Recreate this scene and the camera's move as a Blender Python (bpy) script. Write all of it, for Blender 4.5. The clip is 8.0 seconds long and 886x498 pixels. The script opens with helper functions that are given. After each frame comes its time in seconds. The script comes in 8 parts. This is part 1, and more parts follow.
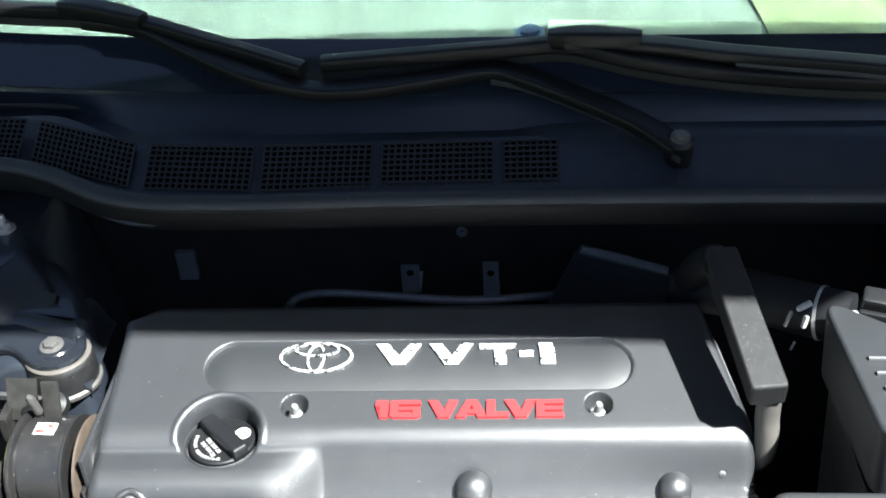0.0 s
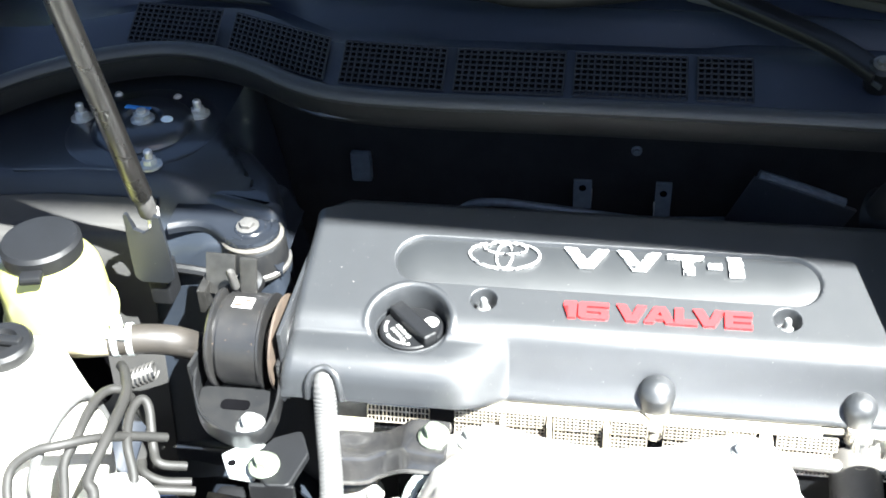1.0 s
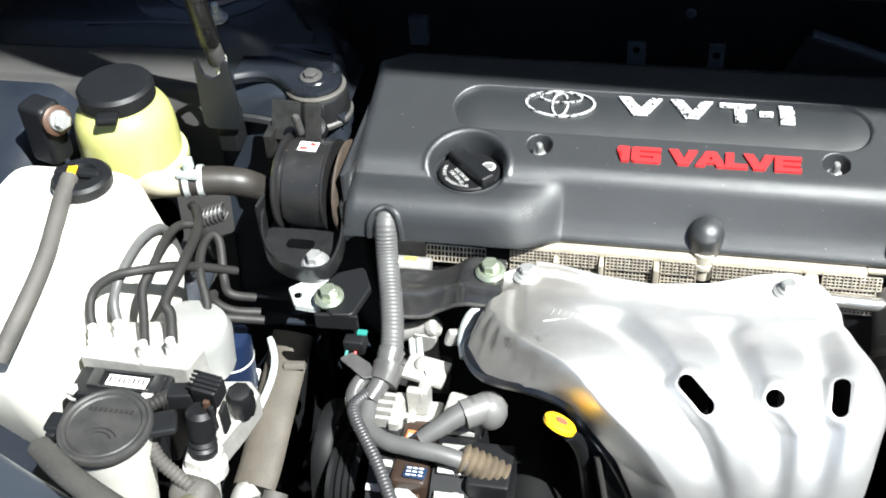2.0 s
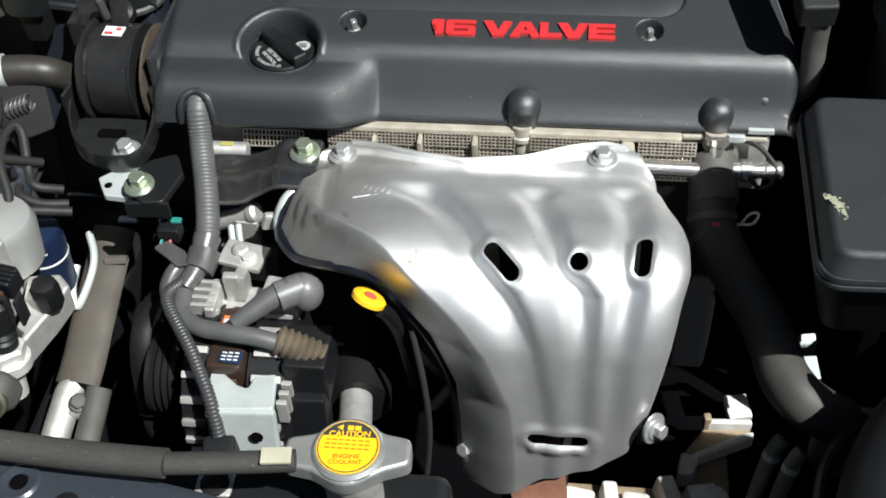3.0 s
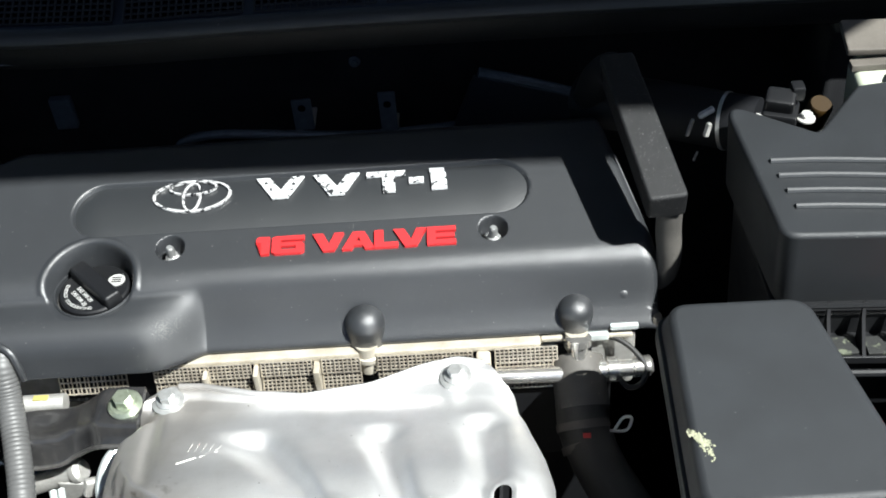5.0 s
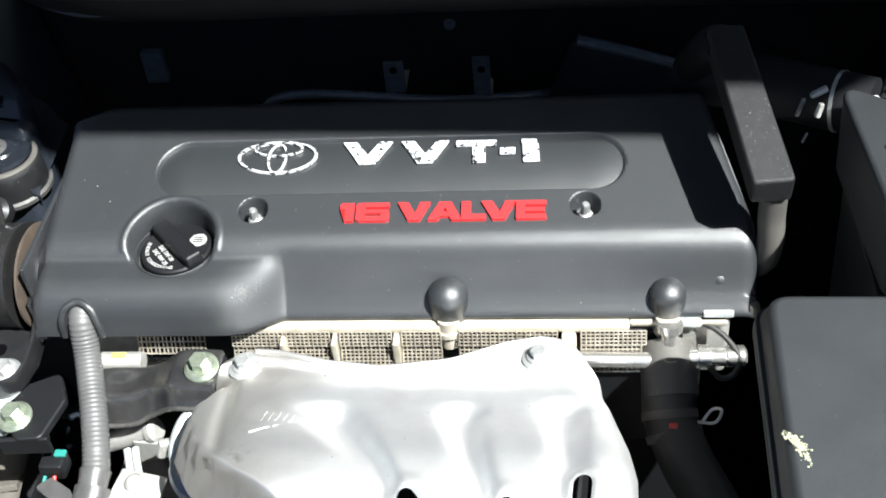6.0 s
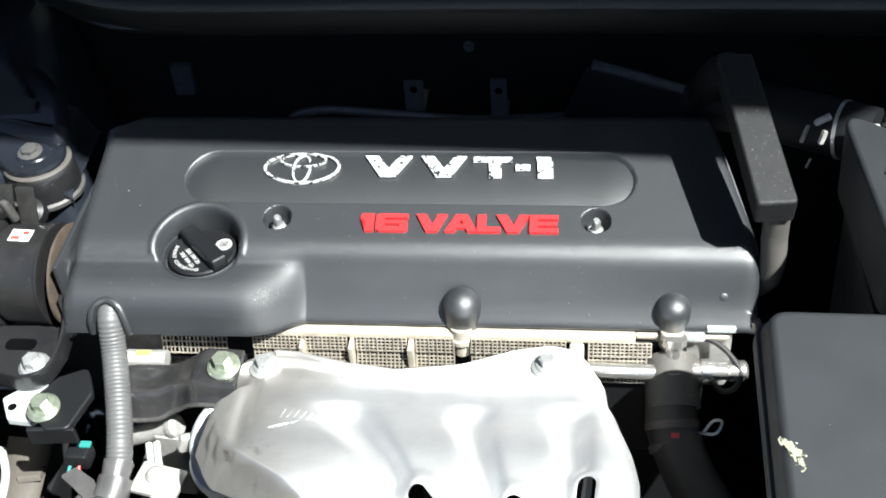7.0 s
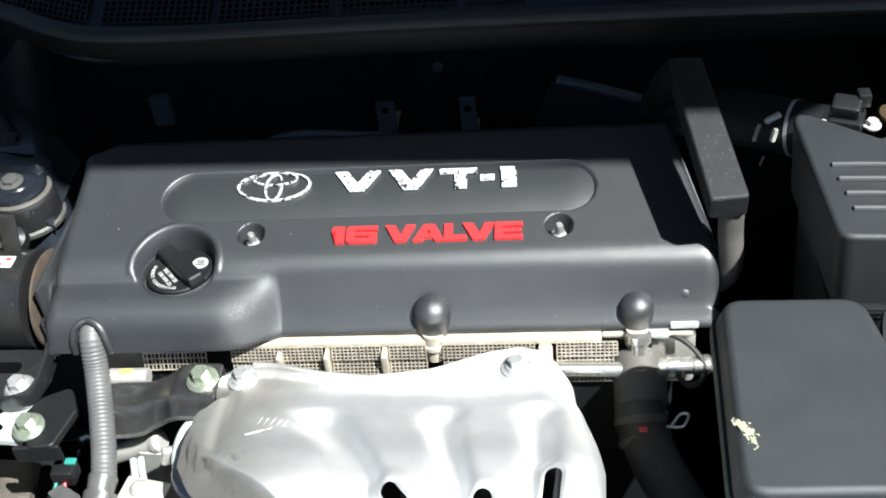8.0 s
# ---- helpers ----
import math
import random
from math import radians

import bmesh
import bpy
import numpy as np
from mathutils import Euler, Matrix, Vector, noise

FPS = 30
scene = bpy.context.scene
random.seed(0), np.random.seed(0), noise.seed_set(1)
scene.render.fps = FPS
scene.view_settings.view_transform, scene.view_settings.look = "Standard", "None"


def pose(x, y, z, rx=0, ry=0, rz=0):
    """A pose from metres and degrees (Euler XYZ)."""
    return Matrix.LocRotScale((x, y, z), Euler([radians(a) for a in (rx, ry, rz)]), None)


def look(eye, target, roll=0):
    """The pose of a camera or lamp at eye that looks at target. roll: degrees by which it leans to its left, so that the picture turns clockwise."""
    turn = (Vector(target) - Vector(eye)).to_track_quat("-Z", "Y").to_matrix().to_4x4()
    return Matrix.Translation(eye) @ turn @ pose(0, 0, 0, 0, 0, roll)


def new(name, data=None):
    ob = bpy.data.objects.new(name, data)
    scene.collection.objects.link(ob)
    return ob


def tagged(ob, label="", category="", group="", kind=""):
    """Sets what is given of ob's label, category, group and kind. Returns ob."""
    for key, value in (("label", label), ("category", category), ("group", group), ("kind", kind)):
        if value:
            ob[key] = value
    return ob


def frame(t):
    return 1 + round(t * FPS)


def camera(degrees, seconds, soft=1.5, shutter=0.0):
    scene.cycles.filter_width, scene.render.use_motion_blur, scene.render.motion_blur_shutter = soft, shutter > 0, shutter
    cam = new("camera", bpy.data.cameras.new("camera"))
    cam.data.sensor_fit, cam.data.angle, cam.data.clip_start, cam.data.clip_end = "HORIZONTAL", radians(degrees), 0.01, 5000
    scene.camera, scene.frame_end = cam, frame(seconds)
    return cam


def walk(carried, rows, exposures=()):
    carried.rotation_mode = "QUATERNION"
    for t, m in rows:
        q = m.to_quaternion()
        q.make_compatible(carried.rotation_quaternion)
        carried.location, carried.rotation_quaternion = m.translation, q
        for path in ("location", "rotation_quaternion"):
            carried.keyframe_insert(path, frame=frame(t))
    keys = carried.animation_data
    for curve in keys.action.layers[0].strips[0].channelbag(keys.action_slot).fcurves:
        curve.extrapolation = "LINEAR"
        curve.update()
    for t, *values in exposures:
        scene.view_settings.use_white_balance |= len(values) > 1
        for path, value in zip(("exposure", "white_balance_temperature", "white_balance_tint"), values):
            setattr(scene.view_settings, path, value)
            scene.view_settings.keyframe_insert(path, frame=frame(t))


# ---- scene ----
cam = camera(41.7, 8.0, 1.8)
PATH = [
    (0, (0.074, -0.055, 1.496), (-0.076, 1.572, 0.343), -4.0),
    (0.3, (0.051, -0.061, 1.485), (-0.188, 1.551, 0.338), -4.7),
    (0.5, (0.026, -0.061, 1.489), (-0.232, 1.537, 0.314), -4.5),
    (0.7, (0.012, -0.081, 1.483), (-0.289, 1.507, 0.287), -4.3),
    (1, (-0.021, -0.104, 1.474), (-0.307, 1.461, 0.261), -2.8),
    (1.2, (-0.03, -0.13, 1.453), (-0.323, 1.41, 0.211), -3.1),
    (2.3, (-0.007, -0.18, 1.443), (-0.367, 1.248, 0.089), -4.6),
    (2.5, (0.018, -0.182, 1.421), (-0.335, 1.212, 0.031), -5.0),
    (2.7, (0.037, -0.170, 1.414), (-0.242, 1.213, -0.021), -3.4),
    (3, (0.061, -0.175, 1.408), (-0.138, 1.214, -0.018), -3.0),
    (3.2, (0.082, -0.171, 1.413), (-0.055, 1.234, 0.022), -2.6),
    (3.5, (0.091, -0.152, 1.414), (-0.007, 1.265, 0.006), -2.7),
    (3.8, (0.119, -0.102, 1.414), (0.052, 1.339, -0.028), -2.8),
    (4, (0.125, -0.08, 1.427), (0.11, 1.389, 0.07), -2.6),
    (4.2, (0.124, -0.067, 1.43), (0.119, 1.436, 0.11), -3.1),
    (5.3, (0.122, -0.012, 1.423), (0.016, 1.467, 0.081), -6.2),
    (5.5, (0.122, -0.006, 1.42), (-0.008, 1.469, 0.075), -6.0),
    (5.7, (0.124, 0.002, 1.417), (-0.024, 1.458, 0.049), -5.9),
    (6, (0.12, 0.006, 1.412), (-0.105, 1.441, 0.037), -6.9),
    (6.3, (0.126, 0.009, 1.401), (-0.116, 1.439, 0.048), -6.2),
    (6.5, (0.117, 0.005, 1.408), (-0.13, 1.437, 0.033), -6.2),
    (7, (0.118, -0.03, 1.429), (-0.12, 1.435, 0.088), -5.4),
    (7.5, (0.118, -0.055, 1.436), (-0.109, 1.433, 0.119), -5.2),
    (7.7, (0.139, -0.061, 1.435), (-0.136, 1.437, 0.107), -6.2),
    (8, (0.149, -0.064, 1.428), (-0.094, 1.443, 0.136), -7.6),
]
EXPOSURES = [(0, 2.8), (0.5, 3.36), (1, 3.6), (1.2, 3.5), (2.3, 1.42), (2.5, 1.22), (3, 0.84), (3.5, 0.62), (4, 0.45), (4.2, 0.45), (5.3, 1.88), (6, 1.96), (7, 1.98), (7.5, 1.9), (8, 1.86)]
walk(cam, [(t, look(eye, target, roll)) for t, eye, target, roll in PATH], EXPOSURES)

# ---- light ----
SUN_WAY = Vector((0.46, -0.336, 0.80)).normalized()
world = bpy.data.worlds.new("world")
scene.world = world
world.use_nodes = True
wn = world.node_tree.nodes
sky = wn.new("ShaderNodeTexSky")
sky.sky_type, sky.sun_disc = "NISHITA", False
sky.sun_elevation = math.asin(SUN_WAY.z)
sky.sun_rotation = math.atan2(SUN_WAY.x, SUN_WAY.y)
wn["Background"].inputs[1].default_value = 0.027
world.node_tree.links.new(sky.outputs[0], wn["Background"].inputs[0])
sun = new("sun", bpy.data.lights.new("sun", "SUN"))
sun.data.energy, sun.data.angle, sun.data.color = 5.0, radians(0.6), (0.955, 0.985, 0.97)
sun.matrix_world = look(SUN_WAY * 6, (0, 0, 0))


# ---- materials ----
def mat(name, a, b=None, rough=0.5, metal=0.0, scale=40.0, grain=900.0, bump=0.15, specks=0.0, speck=(0.28, 0.27, 0.25),
        speck_scale=500.0, spread=0.12, coat=0.0, per_piece=0.0, spec=0.5, stretch=None):
    """Colour a mottled with b at two scales, a fine relief, uneven gloss and dust specks."""
    m = bpy.data.materials.new(name)
    m.use_nodes = True
    n, k = m.node_tree.nodes, m.node_tree.links.new
    bs = n["Principled BSDF"]
    b = b or tuple(c * 0.72 for c in a)
    tc = n.new("ShaderNodeTexCoord")
    vec = tc.outputs["Object"]
    if stretch:
        mp = n.new("ShaderNodeMapping")
        mp.inputs["Scale"].default_value = stretch
        k(vec, mp.inputs["Vector"])
        vec = mp.outputs["Vector"]

    def tex(s, detail):
        t = n.new("ShaderNodeTexNoise")
        t.inputs["Scale"].default_value, t.inputs["Detail"].default_value = s, detail
        k(vec, t.inputs["Vector"])
        return t.outputs["Fac"]

    def math_node(op, x, y):
        q = n.new("ShaderNodeMath")
        q.operation = op
        for i, v in enumerate((x, y)):
            if isinstance(v, (int, float)):
                q.inputs[i].default_value = v
            else:
                k(v, q.inputs[i])
        return q.outputs[0]

    big, fine = tex(scale, 4.0), tex(grain, 3.0)
    ramp = n.new("ShaderNodeMapRange")
    ramp.inputs["From Min"].default_value, ramp.inputs["From Max"].default_value = 0.35, 0.68
    k(math_node("ADD", math_node("MULTIPLY", big, 0.75), math_node("MULTIPLY", fine, 0.25)), ramp.inputs["Value"])
    mix = n.new("ShaderNodeMix")
    mix.data_type = "RGBA"
    mix.inputs["A"].default_value, mix.inputs["B"].default_value = (*a, 1), (*b, 1)
    k(ramp.outputs[0], mix.inputs["Factor"])
    colour = mix.outputs["Result"]
    if specks:
        sp = tex(speck_scale, 2.0)
        cut = n.new("ShaderNodeMapRange")
        cut.inputs["From Min"].default_value, cut.inputs["From Max"].default_value = 0.78 - 0.16 * specks, 0.83 - 0.13 * specks
        k(sp, cut.inputs["Value"])
        dust = n.new("ShaderNodeMix")
        dust.data_type = "RGBA"
        dust.inputs["B"].default_value = (*speck, 1)
        k(cut.outputs[0], dust.inputs["Factor"])
        k(colour, dust.inputs["A"])
        colour = dust.outputs["Result"]
    if per_piece:
        info = n.new("ShaderNodeObjectInfo")
        hsv = n.new("ShaderNodeHueSaturation")
        k(math_node("ADD", math_node("MULTIPLY", info.outputs["Random"], per_piece), 1 - per_piece / 2), hsv.inputs["Value"])
        k(colour, hsv.inputs["Color"])
        colour = hsv.outputs["Color"]
    k(colour, bs.inputs["Base Color"])
    k(math_node("ADD", math_node("MULTIPLY", big, spread), rough - spread / 2), bs.inputs["Roughness"])
    bs.inputs["Metallic"].default_value = metal
    bs.inputs["Coat Weight"].default_value = coat
    bs.inputs["Specular IOR Level"].default_value = spec
    if bump:
        bp = n.new("ShaderNodeBump")
        bp.inputs["Strength"].default_value, bp.inputs["Distance"].default_value = bump, 0.0006
        k(fine, bp.inputs["Height"])
        k(bp.outputs[0], bs.inputs["Normal"])
    return m


def clear(name, colour, rough=0.0, ior=1.45):
    m = bpy.data.materials.new(name)
    m.use_nodes = True
    bs = m.node_tree.nodes["Principled BSDF"]
    bs.inputs["Base Color"].default_value = (*colour, 1)
    bs.inputs["Roughness"].default_value, bs.inputs["IOR"].default_value = rough, ior
    bs.inputs["Transmission Weight"].default_value = 1.0
    return m


COVER = mat("cover_plastic", (0.0224, 0.0240, 0.0262), (0.0148, 0.0162, 0.0182), rough=0.42, spec=0.76, scale=26, grain=2600, bump=0.3, specks=0.30, speck_scale=620, spread=0.20)
LID = mat("lid_plastic", (0.0205, 0.0228, 0.0256), (0.0135, 0.0152, 0.0172), rough=0.54, spec=0.5, scale=24, grain=2200, bump=0.4, specks=0.08, speck_scale=480)
BLACK = mat("black_plastic", (0.0066, 0.007, 0.008), (0.0046, 0.0049, 0.0055), rough=0.48, spec=0.34, scale=50, grain=1800, bump=0.2, specks=0.1)
GLOSS = mat("gloss_black_paint", (0.009, 0.0095, 0.0105), (0.014, 0.014, 0.014), spec=0.8, rough=0.30, scale=60, grain=1500, bump=0.08, specks=0.3, speck=(0.2, 0.18, 0.15))
RUBBER = mat("black_rubber", (0.019, 0.0182, 0.017), (0.012, 0.0118, 0.011), rough=0.58, spec=0.35, scale=45, grain=1500, bump=0.3, specks=0.2, speck=(0.16, 0.14, 0.12))
DUSTY = mat("dusty_rubber", (0.075, 0.070, 0.062), (0.045, 0.042, 0.038), rough=0.7, scale=30, grain=1200, bump=0.35, specks=0.4, speck=(0.22, 0.19, 0.15))
LOOM = mat("grey_conduit", (0.080, 0.080, 0.079), (0.062, 0.062, 0.061), rough=0.5, scale=50, grain=1400, bump=0.15, specks=0.2)
BOOT = mat("grey_boot_rubber", (0.125, 0.124, 0.120), (0.085, 0.084, 0.081), rough=0.42, scale=60, grain=900, bump=0.15)
TAPE = mat("grey_tape", (0.072, 0.071, 0.070), (0.048, 0.047, 0.046), rough=0.30, scale=70, grain=900, bump=0.3)
NAVY = mat("navy_paint", (0.010, 0.013, 0.019), (0.014, 0.017, 0.023), rough=0.34, scale=25, grain=900, bump=0.05, specks=0.2, speck=(0.12, 0.12, 0.12), coat=0.35)
APRON = mat("dusty_navy_paint", (0.030, 0.035, 0.043), (0.019, 0.0235, 0.031), rough=0.36, scale=11, grain=500, bump=0.15, specks=0.22, speck=(0.24, 0.23, 0.22), speck_scale=330, spread=0.3, coat=0.25)
COWL = mat("cowl_plastic", (0.009, 0.0145, 0.028), (0.007, 0.011, 0.021), rough=0.5, scale=14, grain=1500, bump=0.3, specks=0.2, speck=(0.12, 0.12, 0.12))
SEAL = mat("seal_rubber", (0.0160, 0.0182, 0.0220), (0.0108, 0.0124, 0.0152), rough=0.55, scale=24, grain=1000, bump=0.3, specks=0.35, speck=(0.22, 0.2, 0.17))
SHIELD = mat("stamped_steel", (0.86, 0.857, 0.85), (0.70, 0.695, 0.685), rough=0.48, metal=0.90, scale=22, grain=1400, bump=0.16, specks=0.16, speck=(0.14, 0.12, 0.1), speck_scale=260, spread=0.16)


def heat_stains(m):
    """Straw and brown heat tint on the outer lobe and in blotches."""
    n, k = m.node_tree.nodes, m.node_tree.links.new
    bs = n["Principled BSDF"]
    base = bs.inputs["Base Color"].links[0].from_socket
    tc = n.new("ShaderNodeTexCoord")
    xyz = n.new("ShaderNodeSeparateXYZ")
    k(tc.outputs["Object"], xyz.inputs[0])
    side = n.new("ShaderNodeMapRange")
    side.inputs["From Min"].default_value, side.inputs["From Max"].default_value = -0.060, -0.165
    k(xyz.outputs["X"], side.inputs["Value"])
    blot = n.new("ShaderNodeTexNoise")
    blot.inputs["Scale"].default_value, blot.inputs["Detail"].default_value = 17.0, 5.0
    k(tc.outputs["Object"], blot.inputs["Vector"])
    both = n.new("ShaderNodeMath")
    both.operation = "ADD"
    k(side.outputs[0], both.inputs[0])
    k(blot.outputs["Fac"], both.inputs[1])
    cut = n.new("ShaderNodeMapRange")
    cut.inputs["From Min"].default_value, cut.inputs["From Max"].default_value, cut.inputs["To Max"].default_value = 0.56, 1.2, 0.55
    k(both.outputs[0], cut.inputs["Value"])
    mix = n.new("ShaderNodeMix")
    mix.data_type = "RGBA"
    mix.inputs["B"].default_value = (0.24, 0.205, 0.165, 1)
    k(cut.outputs[0], mix.inputs["Factor"])
    k(base, mix.inputs["A"])
    colour = mix.outputs["Result"]
    # three faint darker patches over the bend, the last a brown stain
    for place, reach, tint in (((-0.146, 0.003, 0.268), 0.013, (0.20, 0.18, 0.155, 1)), ((-0.124, 0.002, 0.275), 0.014, (0.30, 0.275, 0.245, 1)), ((-0.066, -0.040, 0.272), 0.014, (0.30, 0.22, 0.15, 1))):
        gap = n.new("ShaderNodeVectorMath")
        gap.operation = "DISTANCE"
        gap.inputs[1].default_value = place
        k(tc.outputs["Object"], gap.inputs[0])
        rough_edge = n.new("ShaderNodeTexNoise")
        rough_edge.inputs["Scale"].default_value, rough_edge.inputs["Detail"].default_value = 160.0, 4.0
        k(tc.outputs["Object"], rough_edge.inputs["Vector"])
        shift = n.new("ShaderNodeMath")
        shift.operation, shift.inputs[1].default_value = "MULTIPLY_ADD", 0.030
        k(rough_edge.outputs["Fac"], shift.inputs[0])
        k(gap.outputs["Value"], shift.inputs[2])
        near = n.new("ShaderNodeMapRange")
        near.inputs["From Min"].default_value, near.inputs["From Max"].default_value, near.inputs["To Min"].default_value, near.inputs["To Max"].default_value = reach * 0.72 + 0.004, reach + 0.008, 0.85, 0.0
        k(shift.outputs[0], near.inputs["Value"])
        dark_patch = n.new("ShaderNodeMix")
        dark_patch.data_type = "RGBA"
        dark_patch.inputs["B"].default_value = tint
        k(near.outputs[0], dark_patch.inputs["Factor"])
        k(colour, dark_patch.inputs["A"])
        colour = dark_patch.outputs["Result"]
    k(colour, bs.inputs["Base Color"])


heat_stains(SHIELD)


def rubbed_patch(m, place, reach, tint):
    """A patch rubbed pale where cloths and tools touch the corner."""
    n, k = m.node_tree.nodes, m.node_tree.links.new
    bs = n["Principled BSDF"]
    base = bs.inputs["Base Color"].links[0].from_socket
    tc = n.new("ShaderNodeTexCoord")
    gap = n.new("ShaderNodeVectorMath")
    gap.operation = "DISTANCE"
    gap.inputs[1].default_value = place
    k(tc.outputs["Object"], gap.inputs[0])
    grain = n.new("ShaderNodeTexNoise")
    grain.inputs["Scale"].default_value, grain.inputs["Detail"].default_value = 780.0, 6.0
    k(tc.outputs["Object"], grain.inputs["Vector"])
    near = n.new("ShaderNodeMapRange")
    near.inputs["From Min"].default_value, near.inputs["From Max"].default_value, near.inputs["To Min"].default_value, near.inputs["To Max"].default_value = 0.0, reach, 0.30, -0.25
    k(gap.outputs["Value"], near.inputs["Value"])
    both = n.new("ShaderNodeMath")
    both.operation = "ADD"
    k(near.outputs[0], both.inputs[0])
    k(grain.outputs["Fac"], both.inputs[1])
    cut = n.new("ShaderNodeMapRange")
    cut.inputs["From Min"].default_value, cut.inputs["From Max"].default_value = 0.60, 0.80
    k(both.outputs[0], cut.inputs["Value"])
    mix = n.new("ShaderNodeMix")
    mix.data_type = "RGBA"
    mix.inputs["B"].default_value = (*tint, 1)
    k(cut.outputs[0], mix.inputs["Factor"])
    k(base, mix.inputs["A"])
    k(mix.outputs["Result"], bs.inputs["Base Color"])
    # rubbed plastic is duller than the moulded skin round it
    dull = n.new("ShaderNodeMapRange")
    dull.interpolation_type = "SMOOTHSTEP"
    dull.inputs["From Min"].default_value, dull.inputs["From Max"].default_value, dull.inputs["To Min"].default_value, dull.inputs["To Max"].default_value = reach * 0.6, reach * 1.7, 0.13, 0.0
    k(gap.outputs["Value"], dull.inputs["Value"])
    more = n.new("ShaderNodeMath")
    more.operation, more.use_clamp = "ADD", True
    rough = bs.inputs["Roughness"]
    if rough.is_linked:
        k(rough.links[0].from_socket, more.inputs[0])
    else:
        more.inputs[0].default_value = rough.default_value
    k(dull.outputs[0], more.inputs[1])
    k(more.outputs[0], rough)


# the shell's own places count from its base at (-0.02, 0.68, 0.765)
rubbed_patch(COVER, (-0.093, -0.079, 0.038), 0.024, (0.085, 0.085, 0.082))
rubbed_patch(COVER, (-0.108, -0.083, 0.038), 0.022, (0.070, 0.070, 0.068))
STEEL = mat("zinc_steel", (0.70, 0.69, 0.66), (0.54, 0.53, 0.49), rough=0.38, metal=0.5, scale=160, grain=1500, bump=0.2, specks=0.2, speck=(0.2, 0.15, 0.1))
BOLT = mat("bolt_zinc", (0.58, 0.59, 0.58), (0.42, 0.42, 0.41), rough=0.36, metal=0.75, scale=220, grain=1500, bump=0.3, specks=0.25, speck=(0.12, 0.09, 0.06))
PRINT = mat("worn_white_print", (0.38, 0.38, 0.37), (0.26, 0.26, 0.25), rough=0.6, scale=200)
SATIN = mat("satin_recess", (0.016, 0.0175, 0.019), (0.0135, 0.015, 0.0165), rough=0.40, spec=1.0, scale=26, grain=2600, bump=0.2, specks=0.1, speck_scale=480)
DULLSTEEL = mat("dull_steel", (0.13, 0.127, 0.123), (0.085, 0.082, 0.078), rough=0.45, metal=0.6, scale=120, grain=1200, bump=0.3)
GREENBOLT = mat("green_zinc", (0.46, 0.51, 0.40), (0.30, 0.34, 0.26), rough=0.34, metal=0.8, scale=200, grain=1500, bump=0.2)
ALLOY = mat("cast_alloy", (0.60, 0.59, 0.56), (0.44, 0.43, 0.40), rough=0.55, metal=0.75, scale=90, grain=700, bump=0.5, specks=0.25, speck=(0.25, 0.2, 0.14))
GALV = mat("bright_plate", (0.60, 0.64, 0.63), (0.46, 0.50, 0.49), rough=0.40, metal=0.45, scale=50, grain=900, bump=0.15)
TAN = mat("dusty_rail", (0.105, 0.094, 0.08), (0.07, 0.062, 0.052), rough=0.7, scale=24, grain=500, bump=0.4, specks=0.3, speck=(0.28, 0.22, 0.15))
COPPER = mat("copper_windings", (0.085, 0.045, 0.028), (0.05, 0.03, 0.02), rough=0.5, metal=0.3, scale=60, grain=600)
WHITE = mat("milky_plastic", (0.62, 0.61, 0.55), (0.53, 0.52, 0.46), rough=0.42, scale=14, grain=500, bump=0.08)
LIME = mat("yellowed_plastic", (0.40, 0.40, 0.145), (0.34, 0.34, 0.115), rough=0.30, scale=18, grain=500, bump=0.05)
CLOUDY = mat("cloudy_plastic", (0.46, 0.45, 0.41), (0.38, 0.37, 0.33), rough=0.45, scale=20, grain=500, bump=0.1)
YELLOW = mat("yellow_plastic", (0.85, 0.50, 0.015), (0.72, 0.40, 0.012), rough=0.4, scale=60)
SILVERPAINT = mat("silver_foil", (0.60, 0.61, 0.61), (0.50, 0.51, 0.51), rough=0.42, metal=0.15, scale=120, grain=700, specks=1.48, speck=(0.020, 0.021, 0.023), speck_scale=210)
PEELED = mat("peeled_chrome", (0.60, 0.60, 0.60), (0.40, 0.40, 0.40), rough=0.36, metal=0.35, scale=160, grain=900, specks=1.62, speck=(0.020, 0.021, 0.023), speck_scale=260)
RED = mat("red_lettering", (0.46, 0.022, 0.025), (0.37, 0.018, 0.019), rough=0.42, scale=90, grain=900, bump=0.1)
PAPER = mat("white_label", (0.75, 0.74, 0.71), (0.62, 0.60, 0.57), rough=0.6, scale=110, grain=600)
INK = mat("dark_ink", (0.03, 0.03, 0.03), rough=0.6)
REDINK = mat("red_ink", (0.55, 0.05, 0.04), rough=0.6)
ORANGE = mat("orange_label", (0.62, 0.16, 0.05), (0.5, 0.12, 0.04), rough=0.6)
BLUE = mat("blue_plastic", (0.02, 0.06, 0.18), (0.015, 0.045, 0.14), rough=0.4, scale=50)
TEAL = mat("teal_plastic", (0.02, 0.20, 0.17), rough=0.5)
CHALK = mat("paint_mark", (0.55, 0.66, 0.72), rough=0.7)
BLUEMARK = mat("blue_paint_mark", (0.03, 0.20, 0.55), rough=0.6)
SCUFF = mat("pale_scuff", (0.36, 0.36, 0.25), (0.20, 0.21, 0.14), rough=0.8, scale=500, grain=1500, bump=0.6)
BEIGE = mat("beige_plastic", (0.50, 0.45, 0.34), (0.42, 0.37, 0.27), rough=0.5, scale=60)
DASH = mat("grey_dash", (0.020, 0.0235, 0.0215), (0.014, 0.0165, 0.015), rough=0.7, scale=12, grain=900, bump=0.3)
GLASS = clear("green_glass", (0.72, 0.93, 0.80))
